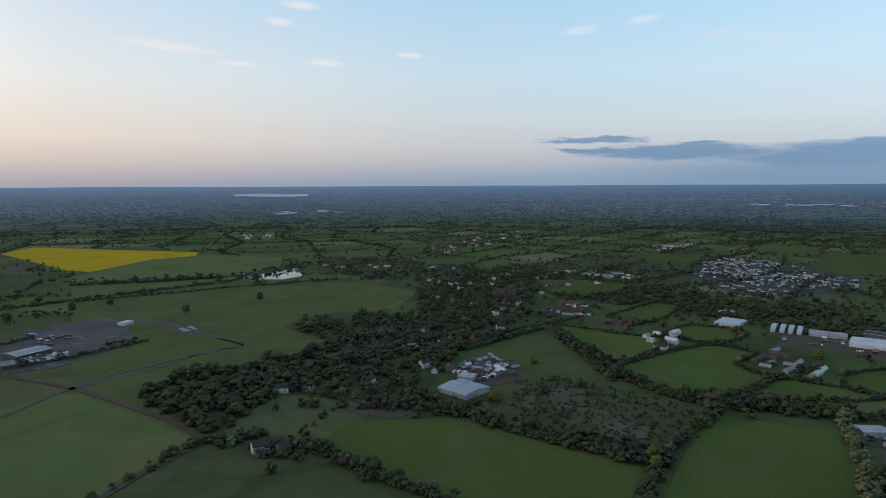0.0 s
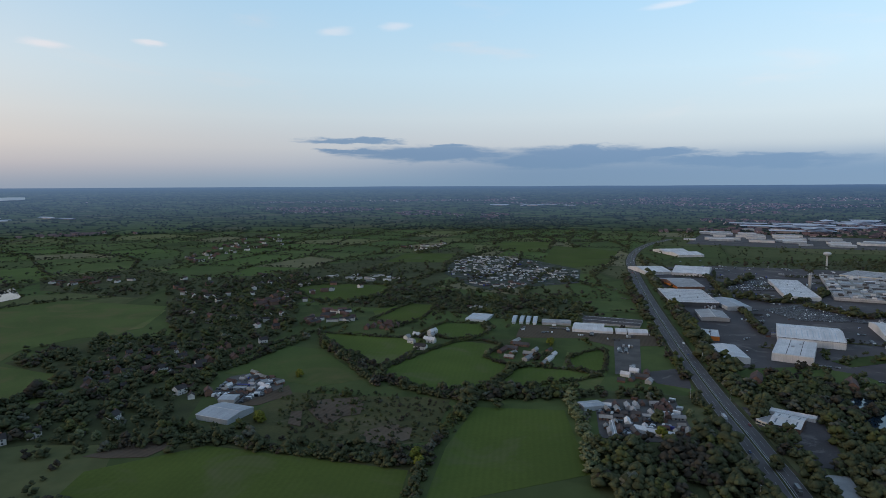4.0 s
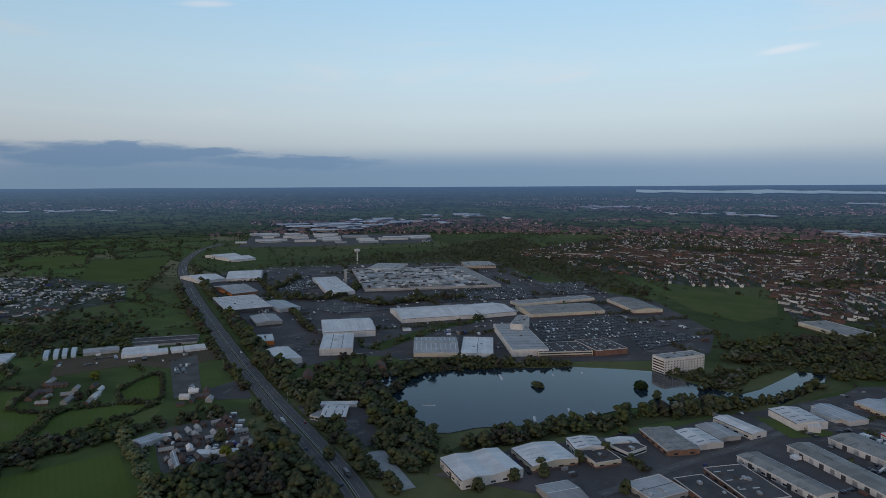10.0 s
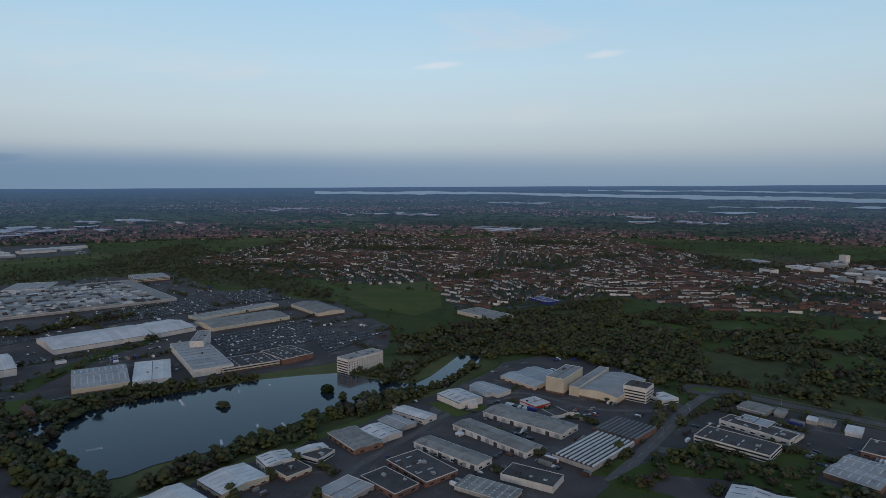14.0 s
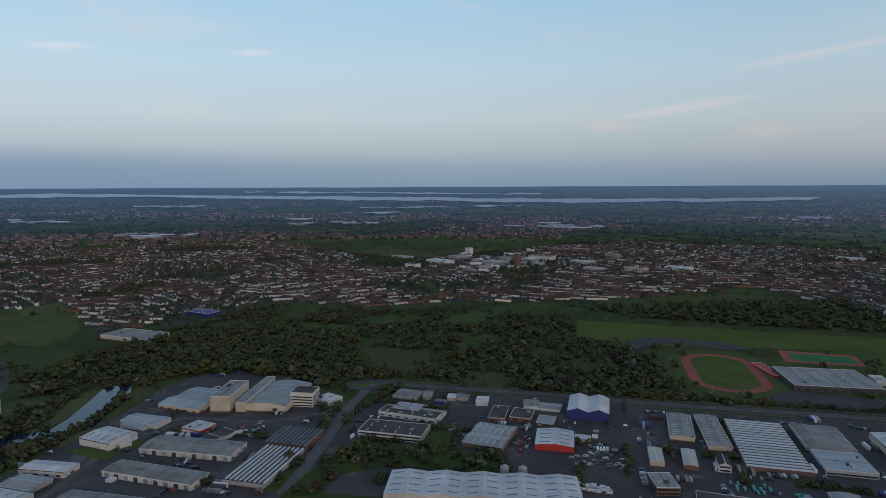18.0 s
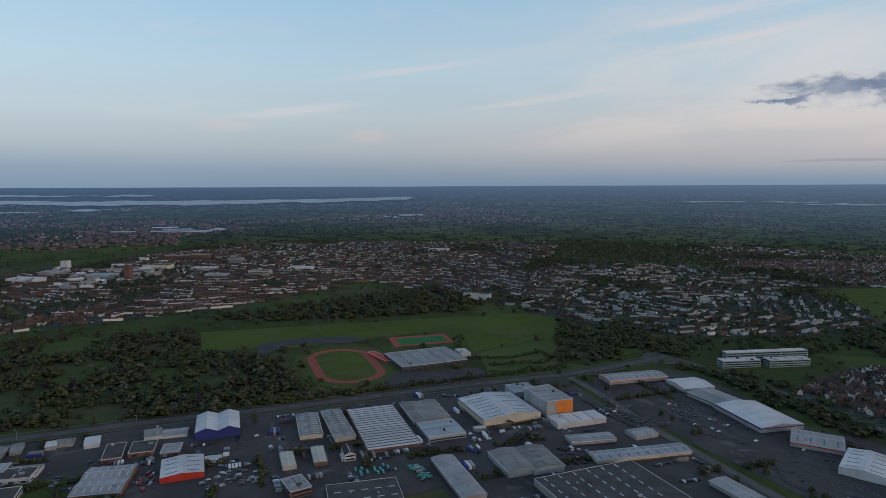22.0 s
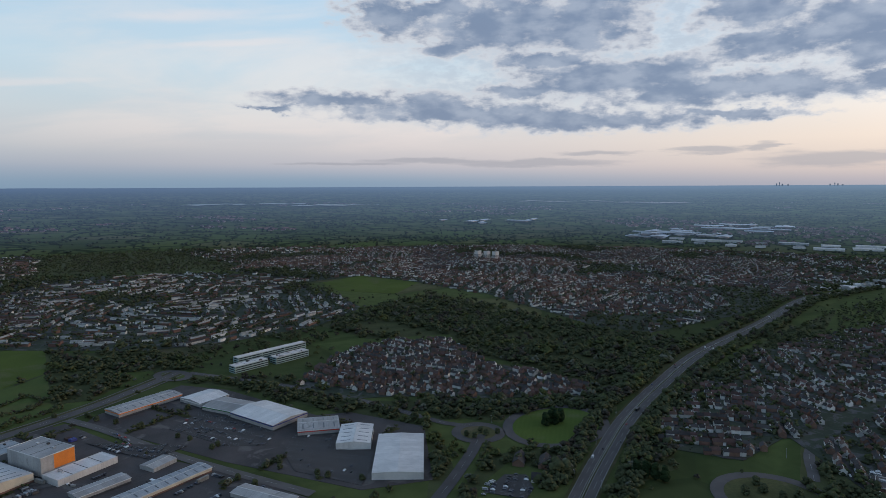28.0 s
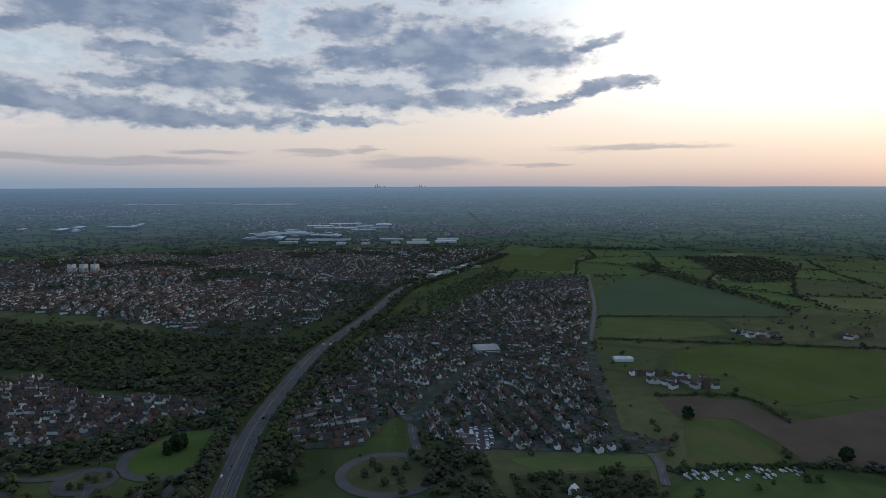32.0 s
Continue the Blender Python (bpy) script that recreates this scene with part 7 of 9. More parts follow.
detached(-113, 429, 40, 8, 8, 5.5, wall=brick, roof=tile_g, label='small tiled outbuilding beside a house')
detached(527, 465, 40, 24, 11, 5.5, wall=brick, roof=tile_r, label="red-brick inn with white gables")
detached(597, 415, 40, 24, 11, 5.5, wall=brick, roof=tile_r, label="red-brick inn with white gables")
shed(-464, 689, 40, 25, 65, 4.6, label='long blue-grey barn with a pale metal roof', top=metal_b, wall=clad_k)
shed(-455, 643, 13, 21, 39, 3.8, label='dark low stable block in the yard', top=metal_d, wall=clad_k)
shed(-433, 846, 12, 17, -18, 3.8, label='small white hut beside the field', top=metal_w, wall=metal_w, roof='flat')
shed(19, 563, 34, 33, -44, 4.6, label='large pale blue-grey greenhouse roof', top=metal_b, wall=metal_b, lights='none')
shed(24, 602, 15, 15, -24, 3.8, label='pale metal barn beside a scrap yard', top=metal_b, wall=metal_g)
shed(507, 731, 41, 44, -38, 3.8, label='long white marquee shed at a nursery', top=metal_w, wall=metal_w)
shed(522, 709, 14, 25, -33, 3, label='white peaked canopy at a garden centre', top=metal_w, wall=metal_w, rise=2)
shed(537, 699, 14, 25, -33, 3, label='white peaked canopy at a garden centre', top=metal_w, wall=metal_w, rise=2)
shed(550, 690, 14, 25, -33, 3, label='white peaked canopy at a garden centre', top=metal_w, wall=metal_w, rise=2)
shed(560, 684, 14, 25, -33, 3, label='white peaked canopy at a garden centre', top=metal_w, wall=metal_w, rise=2)
shed(563, 755, 84, 45, -44, 3, label='long dark nursery shed roof', top=felt, wall=metal_g, roof='double')
shed(439, 821, 5, 47, -33, 2.7, label='clear plastic growing tunnel', top=skyl, wall=skyl, roof='barrel')
shed(448, 815, 5, 47, -33, 2.7, label='clear plastic growing tunnel', top=skyl, wall=skyl, roof='barrel')
shed(456, 810, 5, 47, -33, 2.7, label='clear plastic growing tunnel', top=skyl, wall=skyl, roof='barrel')
shed(464, 804, 5, 47, -33, 2.7, label='clear plastic growing tunnel', top=skyl, wall=skyl, roof='barrel')
shed(396, 853, 31, 46, -40, 3, label='glasshouse with a pale roof', top=skyl, wall=skyl, roof='triple')
shed(486, 781, 41, 27, -33, 3, label='low green nursery shed', top=metal_g, wall=metal_g)
shed(327, 464, 20, 15, -6, 3.8, label='pale metal barn at the edge of a compound', top=metal_b, wall=metal_b)
shed(311, 409, 37, 4, -121, 3, label='long narrow pale metal shed', top=metal_g, wall=metal_w)
shed(339, 394, 33, 9, -55, 3, label='long narrow pale metal shed', top=metal_w, wall=metal_w)
shed(454, 367, 23, 32, -59, 4.6, label='motor dealer workshop with a ribbed pale roof', top=metal_w, wall=brick, lights='dark')
shed(445, 377, 11, 20, -85, 3.8, label='flat-roofed cream dealer showroom', top=concrete, wall=clad_c, roof='flat', windows=1)
shed(477, 381, 36, 10, -59, 3, label='low white garage row', top=metal_w, wall=metal_w, roof='flat')
shed(630, 633, 21, 40, -42, 6.1, label='orange-brick unit beside the highway', top=metal_w, wall=clad_o, roof='flat')
shed(725, 727, 62, 39, 55, 6.1, label='grey gabled unit on an industrial estate', top=metal_g, wall=metal_g)
shed(826, 790, 83, 37, 64, 6.1, label='pale grey annexe of a depot', top=metal_b, wall=metal_b)

# more estate buildings
shed(332, -463, 18, 10, -44, 6.5, label='white two-storey inn with dark windows', roof='gable', rise=2.4, wall=render_w, top=tile_g, windows=2, name='inn', category='hotel')
shed(624, -311, 28, 25, -139, 4.6, label='pale ribbed workshop roofs', top=metal_d, wall=metal_g)
shed(615, -331, 9, 21, -128, 3.8, label='small pale shed on an industrial estate', top=metal_d, wall=metal_g)
shed(595, -351, 9, 15, -128, 3.8, label='small pale shed on an industrial estate', top=metal_w, wall=metal_g)
shed(590, -361, 15, 13, -134, 3.8, label='small ribbed shed on an industrial estate', top=metal_d, wall=metal_g)
shed(568, -374, 13, 22, -128, 3.8, label='small white shed on an industrial estate', top=metal_w, wall=metal_w)
shed(533, -414, 16, 22, -128, 3.8, label='small white ribbed shed', top=metal_d, wall=metal_w)
shed(526, -367, 17, 37, -133, 4.6, label='dark brick flat-roofed unit', roof='flat', top=felt, wall=brick, windows=1)
shed(511, -386, 22, 28, -136, 4.6, label='brick office with a white window band', roof='flat', top=felt, wall=brick, windows=1)
shed(486, -397, 17, 22, -138, 3.8, label='orange brick unit with loading doors', roof='flat', top=metal_g, wall=brick, doors=2)
shed(583, -291, 28, 19, -137, 6.1, label='pale blue two-storey office', roof='flat', top=metal_b, wall=metal_b, windows=2)
shed(560, -306, 26, 20, -138, 3.8, label='white low units on an industrial estate', top=metal_d, wall=metal_w)
shed(436, -400, 15, 11, -138, 3, label='low white lean-to on an industrial estate', roof='flat', top=metal_w, wall=metal_w)
shed(517, -427, 24, 18, -136, 3, label='pale low sheds on an industrial estate', top=metal_g, wall=metal_w)
shed(331, -460, 12, 10, -133, 3.8, label='small white office on an industrial estate', roof='flat', top=metal_w, wall=metal_w, windows=1)
shed(682, -46, 43, 21, -136, 4.6, label='pale blue-grey roofed units', top=metal_b, wall=metal_w)
shed(638, -23, 10, 24, -79, 5.3, label='white shed on an industrial estate', top=metal_w, wall=metal_w)
shed(609, -106, 17, 35, -151, 3.8, label='low dark workshop roofs', roof='double', top=felt, wall=metal_w)
shed(680, -42, 28, 26, -135, 3.8, label='low pale roofed units', top=metal_b, wall=metal_w)
shed(654, -227, 22, 22, -154, 5.3, label='stepped white glazed office', roof='flat', top=metal_w, wall=metal_w, windows=2, category='office')
shed(47, -782, 47, 37, 140, 6.1, label='grey-roofed retail shed with shop fronts', top=metal_g, stripe=turf, category='shop', name='retail_shed')
shed(867, 351, 18, 66, -77, 17, label='white cinema tower on an industrial estate', roof='flat', top=concrete, wall=render_w)
shed(1354, 922, 82, 108, 110, 9.1, label='pale admin block of the car plant', roof='flat', top=metal_g, wall=clad_c, windows=2)
shed(1517, 741, 79, 86, -54, 9.1, label='long cream office block', roof='flat', top=concrete, wall=clad_c, windows=3)
shed(1324, 1473, 75, 173, -16, 6.1, label='pale estate sheds on an industrial estate', top=metal_w, wall=metal_w, roof='double')
shed(1111, 386, 163, 32, -38, 6.1, label='long low decked parking building', roof='flat', top=concrete, wall=clad_c)

water_tower(1413, 1066, 44)
shed(1121, 878, 5, 30, -54, 28, label='slender concrete chimney stack', roof='flat', top=concrete, wall=concrete, name='chimney_stack', category='chimney')
silo(411, -294, 8, 3.6)
silo(402, -306, 8, 3.6)

detached(-231, -554, 60, 22, 11, 3.4, wall=brick, roof=tile_g, label='low dark-roofed inn beside the roundabout')
detached(-252, -542, 60, 22, 11, 3.4, wall=brick, roof=tile_g, label='low dark-roofed inn beside the roundabout')
detached(-234, -512, 150, 16, 11, 3.2, wall=render_w, roof=tile_g, label='low inn wing with a pale gable')

# car parks
car_park([(-177, -505), (-207, -532), (-226, -526), (-222, -500), (-208, -484)], 60, 'small tarmac car park behind an inn', fill=.35)
car_park([(-538, -447), (-575, -430), (-531, -382), (-495, -401)], 40, 'dealer forecourt packed with cars', fill=.8, white=.5)
car_park([(923, 359), (1043, 266), (975, 193), (958, 104), (837, 164), (907, 200), (819, 294)], -47, 'busy retail car park of dark tarmac', fill=0.85, white=0.05)
car_park([(106, -732), (64, -805), (-14, -717), (5, -658), (43, -668)], 137, 'half-empty retail car park of grey tarmac', fill=0.12)
car_park([(-12, -639), (-25, -688), (-65, -669), (-56, -634), (-99, -615), (-86, -567), (-77, -546), (-21, -591)], 149, 'nearly empty retail car park of grey tarmac', fill=0.06)
car_park([(845, 742), (944, 756), (972, 696), (907, 612), (827, 662)], -54, 'storage park with rows of new cars', fill=0.95, white=0.03)

# roundabouts
ring("road", -307, -631, 69, 55, -145, 11, .6, road_grey, 'curving slip road round a grass island')
polygon("roundabout_island", [(-307 + 60 * math.cos(a) * -0.816 - 46 * math.sin(a) * -0.577, -631 + 60 * math.cos(a) * -0.577 + 46 * math.sin(a) * -0.816) for a in np.linspace(0, 6.1, 36)], .1, meadow, 'round mown grass island with poplars', "roundabout")
ring("road", -216, -633, 29, 29, 170, 10, .6, road_grey, 'small roundabout road')
polygon("roundabout_island", [(-216 + 21 * math.cos(a) * -0.983 - 21 * math.sin(a) * 0.182, -633 + 21 * math.cos(a) * 0.182 + 21 * math.sin(a) * -0.983) for a in np.linspace(0, 6.1, 36)], .1, rough_grass, 'bushy roundabout island', "roundabout")
ring("road", 130, -943, 32, 22, 129, 10, .6, road_grey, 'small roundabout road')
polygon("roundabout_island", [(130 + 24 * math.cos(a) * -0.632 - 14 * math.sin(a) * 0.775, -943 + 24 * math.cos(a) * 0.775 + 14 * math.sin(a) * -0.632) for a in np.linspace(0, 6.1, 36)], .1, grass, 'grass roundabout island', "roundabout")
ring("road", -412, -428, 51, 49, 138, 11, .6, road_grey, 'roundabout road')
polygon("roundabout_island", [(-412 + 42 * math.cos(a) * -0.747 - 40 * math.sin(a) * 0.665, -428 + 42 * math.cos(a) * 0.665 + 40 * math.sin(a) * -0.747) for a in np.linspace(0, 6.1, 36)], .1, rough_grass, 'wooded roundabout island', "roundabout")
ring("road", 687, -291, 34, 20, 67, 11, .6, road_grey, 'roundabout road')
polygon("roundabout_island", [(687 + 25 * math.cos(a) * 0.398 - 11 * math.sin(a) * 0.917, -291 + 25 * math.cos(a) * 0.917 + 11 * math.sin(a) * 0.398) for a in np.linspace(0, 6.1, 36)], .1, grass, 'grass roundabout island', "roundabout")
tree(-302, -637, 15, 'poplar')
tree(-309, -644, 15, 'poplar')
tree(-308, -632, 15, 'poplar')
tree(-315, -637, 15, 'poplar')
tree(-294, -631, 15, 'poplar')
tree(-322, -496, 15, 'poplar')
tree(-330, -493, 15, 'poplar')
tree(-335, -487, 15, 'poplar')
tree(-340, -479, 15, 'poplar')
tree(-208, -621, 6, 'green')
tree(-222, -625, 6, 'green')
tree(-235, -625, 6, 'green')
tree(-201, -628, 6, 'green')
tree(-219, -634, 6, 'green')
tree(-393, -441, 8, 'green')
tree(-410, -439, 8, 'green')
tree(-416, -423, 8, 'green')
tree(-393, -414, 8, 'green')
tree(-432, -423, 8, 'green')
tree(-415, -453, 8, 'green')
tree(-407, -406, 8, 'green')
tree(-564, 945, 11, 'green')
tree(-385, 931, 11, 'green')
tree(-306, 1040, 11, 'green')
tree(-530, 990, 11, 'green')
tree(-606, 864, 11, 'green')
tree(45, 538, 9, 'yellow')
tree(144, 417, 9, 'yellow')
tree(-204, 498, 9, 'yellow')
tree(46, 536, 9, 'yellow')
tree(410, 673, 9, 'yellow')
tree(146, 419, 9, 'yellow')
tree(364, 363, 9, 'yellow')
tree(340, 386, 9, 'yellow')
tree(-154, 441, 7, 'blossom')
tree(-91, 553, 7, 'blossom')
tree(-78, 546, 7, 'blossom')
tree(-154, 462, 7, 'blossom')
tree(315, 657, 7, 'blossom')
tree(395, 414, 7, 'blossom')
tree(174, 625, 7, 'blossom')
tree(303, 457, 7, 'blossom')
tree(390, 374, 10, 'green')
tree(377, 311, 10, 'green')
tree(439, 265, 10, 'green')
tree(360, 414, 10, 'green')
tree(388, 185, 9, 'green')
tree(415, 169, 9, 'green')
tree(496, 123, 9, 'green')
tree(442, 158, 9, 'green')
tree(468, 137, 9, 'green')
tree(629, -214, 9, 'green')
tree(624, -227, 9, 'green')
tree(432, 152, 9, 'green')
tree(436, 93, 9, 'green')
tree(524, -147, 9, 'green')
tree(650, 112, 9, 'green')
tree(137, -750, 5.5, 'green')
tree(94, -705, 5.5, 'green')
tree(81, -694, 5.5, 'green')
tree(52, -671, 5.5, 'green')
tree(57, -665, 5.5, 'green')
tree(-8, -613, 5.5, 'green')
tree(-79, -557, 5.5, 'green')
tree(-41, -579, 5.5, 'green')
tree(-50, -571, 5.5, 'green')
tree(-8, -600, 5.5, 'green')
tree(-748, -261, 14, 'dark')
tree(-734, -97, 14, 'dark')
tree(238, -804, 6, 'green')
tree(189, -782, 6, 'green')
tree(14, -571, 6, 'green')
tree(29, -587, 6, 'green')
tree(166, -766, 6, 'green')
tree(475, -603, 8, 'blossom')
tree(463, -614, 8, 'blossom')
tree(440, -639, 8, 'blossom')
tree(627, 230, 6, 'green', 1.6)
tree(630, 235, 5, 'green', 1.6)
tree(675, 132, 9, 'dark', 1.1)
tree(678, 136, 8, 'dark', 1.1)

pontoon(520, 304, 13, 120, 'small floating jetty on the lake')
pontoon(639, 280, 22, 35, 'pale floating jetty on the lake')
pontoon(677, 232, 9, 25, 'small raft moored on the lake')
pontoon(576, 180, 8, 25, 'small white boat on the lake')
pontoon(574, 153, 24, 30, 'white work raft on the lake')
pontoon(537, 200, 13, 25, 'small raft moored on the lake')
pontoon(700, 205, 7, 25, 'small raft moored on the lake')

# sports ground
TURNED = pose(515, -708, 0, 0, 0, 137)


def oval(L, W):
    return [(p.x, p.y) for p in (TURNED @ Vector((x, y, 0)) for x, y in stadium(L, W))]


polygon("sports_lawn", oval(214, 129), .1, grass, "mown grass round a running track", "lawn")
polygon("running_track", oval(174, 93), .1, track_red, "red eight-lane running track", "running track")
polygon("sports_field", oval(150, 69), .1, meadow, "green infield of the running track", "lawn")
polygon('sports_pitch', [(546, -869), (475, -934), (436, -893), (504, -821)], 0.1, track_red, 'red-edged artificial pitch surround', 'pitch')
polygon('sports_pitch', [(530, -867), (475, -922), (448, -896), (501, -837)], 0.1, turf, 'green artificial turf pitch', 'pitch')
polygon('car_park', [(701, -727), (680, -789), (613, -843), (564, -843), (585, -804), (657, -762), (649, -689)], 0.1, asphalt, 'dark tarmac courts beside the track', 'courts')
polygon('car_park', [(426, -656), (428, -712), (344, -779), (311, -745), (392, -651)], 0.1, asphalt, 'tarmac car park of the sports centre', 'car park')
shed(425, -776, 97, 77, -129, 6.8, label='wide pale blue-grey sports hall roof', roof='flat', wall=clad_k, top=metal_g, windows=1, name='sports_hall', category='sports hall')
shed(393, -833, 15, 27, -134, 5.3, label='white canopy beside the sports hall', roof='flat', wall=metal_w, top=metal_w, name='canopy', category='canopy')
shed(490, -760, 13, 59, -119, 3, label='red covered walkway of the sports hall', roof='flat', wall=clad_r, top=clad_r, name='covered_walkway', category='canopy')

# farmland
field_net([(-644, 903), (-1640, 2331), (-927, 2695), (-61, 2849), (-59, 1493), (-249, 1227), (-427, 1228)], 150, 20, 'patchwork of small green and brown fields')
field_net([(144, 901), (-32, 1493), (41, 2850), (995, 2671), (1638, 2332), (642, 899), (463, 987), (350, 1225)], 140, 50, 'patchwork of small green and brown fields')
field_net([(787, 1719), (1233, 2569), (1905, 2120), (1297, 1633), (594, 784), (586, 872), (879, 1605)], 120, 62, 'patchwork of small green and brown fields', gap=9)
field_net([(-1867, -1219), (-2345, -1620), (-2675, -983), (-2837, -276), (-1621, -150), (-1534, -291), (-1933, -742), (-1798, -903)], 190, 25, 'patchwork of small green and brown fields')
field_net([(1573, 774), (2402, 989), (1749, 382), (1361, 246), (1279, 291)], 110, 20, 'patchwork of small green and brown fields')
field_net([(949, -2687), (943, -2689), (-561, -2794), (-1583, -2370), (-2127, -1897), (-1585, -2368), (-561, -2794), (387, -2824)], 170, 15, 'patchwork of small green and brown fields')

# woods and hedges
wood([(-255, 531), (-177, 633), (-132, 643), (-149, 569), (-166, 491), (-178, 462), (-202, 479)], 95, 11, 'mixed green and brown-green deciduous trees in spring leaf')
wood([(-207, 828), (-121, 922), (-20, 901), (33, 795), (10, 664), (-21, 521), (-81, 535), (-125, 553), (-155, 553), (-132, 643), (-113, 711)], 42, 9, 'mixed green and brown-green deciduous trees in spring leaf')
wood([(-49, 1095), (156, 1492), (221, 1391), (128, 901), (48, 795), (-28, 901)], 22, 9, 'mixed green and brown-green deciduous trees in spring leaf', floor=False)
wood([(305, 1065), (584, 1302), (642, 899), (547, 764), (360, 764), (350, 862), (253, 827)], 13, 8, 'mixed green and brown-green deciduous trees in spring leaf', floor=False)
wood([(274, 382), (302, 390), (352, 364), (412, 412), (358, 327), (324, 260), (234, 318)], 95, 11, 'mixed green and brown-green deciduous trees in spring leaf')
wood([(517, 353), (458, 259), (429, 240), (386, 247), (405, 292), (473, 370), (504, 433), (557, 396)], 95, 11, 'mixed green and brown-green deciduous trees in spring leaf')
wood([(427, 239), (482, 223), (558, 151), (630, 105), (762, 6), (717, 5), (613, 70), (533, 144), (474, 194)], 110, 10, 'mixed green and brown-green deciduous trees in spring leaf')
wood([(874, -31), (1031, -38), (1146, -155), (1256, -312), (1077, -484), (1042, -607), (864, -753), (737, -656), (663, -682), (573, -656), (474, -585), (572, -458), (694, -334), (715, -272), (795, -196), (858, -85)], 64, 10, 'mixed green and brown-green deciduous trees in spring leaf', clump=0.24, glades=[(1010, -300, 66, 46, -80), (1190, -365, 70, 48, -30), (892, -388, 36, 26, -50), (1008, -472, 68, 42, -80), (950, -600, 74, 46, -65), (800, -512, 54, 28, -70), (700, -560, 40, 20, -50)])
wood([(938, -817), (715, -1378), (523, -1220), (533, -1111), (779, -888)], 40, 11, 'mixed green and brown-green deciduous trees in spring leaf')
wood([(-90, -1222), (-351, -1476), (-492, -1310), (-593, -1002), (-675, -936), (-453, -695), (-420, -752), (-351, -885), (-318, -1078), (-166, -1084)], 45, 11, 'mixed green and brown-green deciduous trees in spring leaf', clump=0.22)
hedge([(-213, 353), (-205, 375), (-180, 441), (-159, 446), (-135, 462)], 7, 6)
hedge([(-122, 432), (-90, 432), (-50, 396), (5, 356)], 10, 7)
hedge([(-69, 521), (-2, 513), (51, 471), (89, 444), (138, 411)], 8, 6)
hedge([(114, 352), (172, 446), (232, 512)], 9, 6)
hedge([(212, 553), (238, 521), (285, 510), (325, 491)], 12, 7)
hedge([(168, 618), (209, 544), (243, 521)], 6, 5)
hedge([(145, 788), (162, 638), (164, 594)], 8, 6)
hedge([(266, 548), (307, 585)], 6, 5)
hedge([(23, 706), (132, 821)], 6, 5)
hedge([(-674, 945), (-566, 1068), (-427, 1228), (-318, 1442)], 6, 5)
hedge([(-398, 732), (-375, 754)], 4, 4)
hedge([(-456, 633), (-417, 665), (-360, 751)], 6, 4)
hedge([(324, 491), (287, 413), (254, 352)], 12, 6, mat=blossom, label='pale flowering hedge between field and yard')

for pts in PADDOCKS[:6] + PADDOCKS[9:]:
    hedge(pts + pts[:1], 4, 4)
hedge([(-602, 1009), (-535, 1055), (-472, 1096), (-402, 1153), (-312, 1203), (-215, 1258)], 4, 4)
hedge([(-705, 1184), (-577, 1224), (-455, 1285)], 5, 5)
hedge([(-122, 713), (-169, 651), (-206, 622), (-255, 585), (-267, 546)], 9, 8)

# more woods
wood([(-83, -775), (-252, -731), (-394, -705), (-400, -667), (-267, -674), (-174, -681), (-112, -734)], 75, 9, 'mixed green and brown-green deciduous trees in spring leaf', tiny=False)
wood([(-163, -658), (-173, -606), (-164, -545), (-132, -490), (-128, -511), (-156, -599)], 85, 9, 'mixed green and brown-green deciduous trees in spring leaf', tiny=False)
wood([(-201, -570), (-250, -584), (-284, -563), (-256, -508), (-245, -532), (-221, -557), (-188, -527), (-155, -484), (-146, -496)], 60, 9, 'mixed green and brown-green deciduous trees in spring leaf', tiny=False)
wood([(-341, -548), (-414, -633), (-460, -646), (-401, -560), (-369, -500), (-292, -476)], 75, 9, 'mixed green and brown-green deciduous trees in spring leaf', tiny=False)
wood([(-439, -626), (-528, -685), (-710, -824), (-948, -950), (-1191, -1079), (-970, -905), (-697, -781), (-545, -658), (-441, -618)], 50, 8, 'mixed green and brown-green deciduous trees in spring leaf', tiny=False)
wood([(-844, -943), (-1019, -883), (-1047, -726), (-923, -666), (-829, -832)], 50, 8, 'mixed green and brown-green deciduous trees in spring leaf', tiny=False)
wood([(-500, -469), (-524, -417), (-490, -370), (-443, -307), (-396, -348), (-440, -413), (-460, -448)], 80, 9, 'mixed green and brown-green deciduous trees in spring leaf', tiny=False)
wood([(-486, -336), (-584, -240), (-518, -203), (-440, -296)], 60, 8, 'mixed green and brown-green deciduous trees in spring leaf', tiny=False)
wood([(-184, -772), (-267, -697), (-314, -719), (-407, -673), (-398, -655), (-309, -683), (-250, -656), (-169, -711)], 80, 8, 'mixed green and brown-green deciduous trees in spring leaf', tiny=False)
wood([(-291, -1182), (-391, -1566), (-533, -1114), (-666, -958), (-680, -878), (-508, -748), (-430, -697), (-389, -680), (-398, -839), (-308, -926), (-315, -1105)], 32, 9, 'mixed green and brown-green deciduous trees in spring leaf', tiny=False)
wood([(-2493, -890), (-2731, -768), (-2488, -475), (-2025, -415), (-1920, -539)], 30, 10, 'mixed green and brown-green deciduous trees in spring leaf', tiny=True)
wood([(-2096, -945), (-2214, -933), (-1576, -299), (-1491, -304)], 40, 9, 'mixed green and brown-green deciduous trees in spring leaf', tiny=False)
wood([(449, -1123), (288, -1034), (182, -937), (214, -860), (270, -853), (338, -971)], 55, 9, 'mixed green and brown-green deciduous trees in spring leaf', tiny=False)
wood([(115, -908), (48, -876), (-44, -772), (-119, -685), (-164, -647), (-176, -696), (-126, -729), (-71, -824), (-22, -895), (51, -924)], 75, 8, 'mixed green and brown-green deciduous trees in spring leaf', tiny=False)
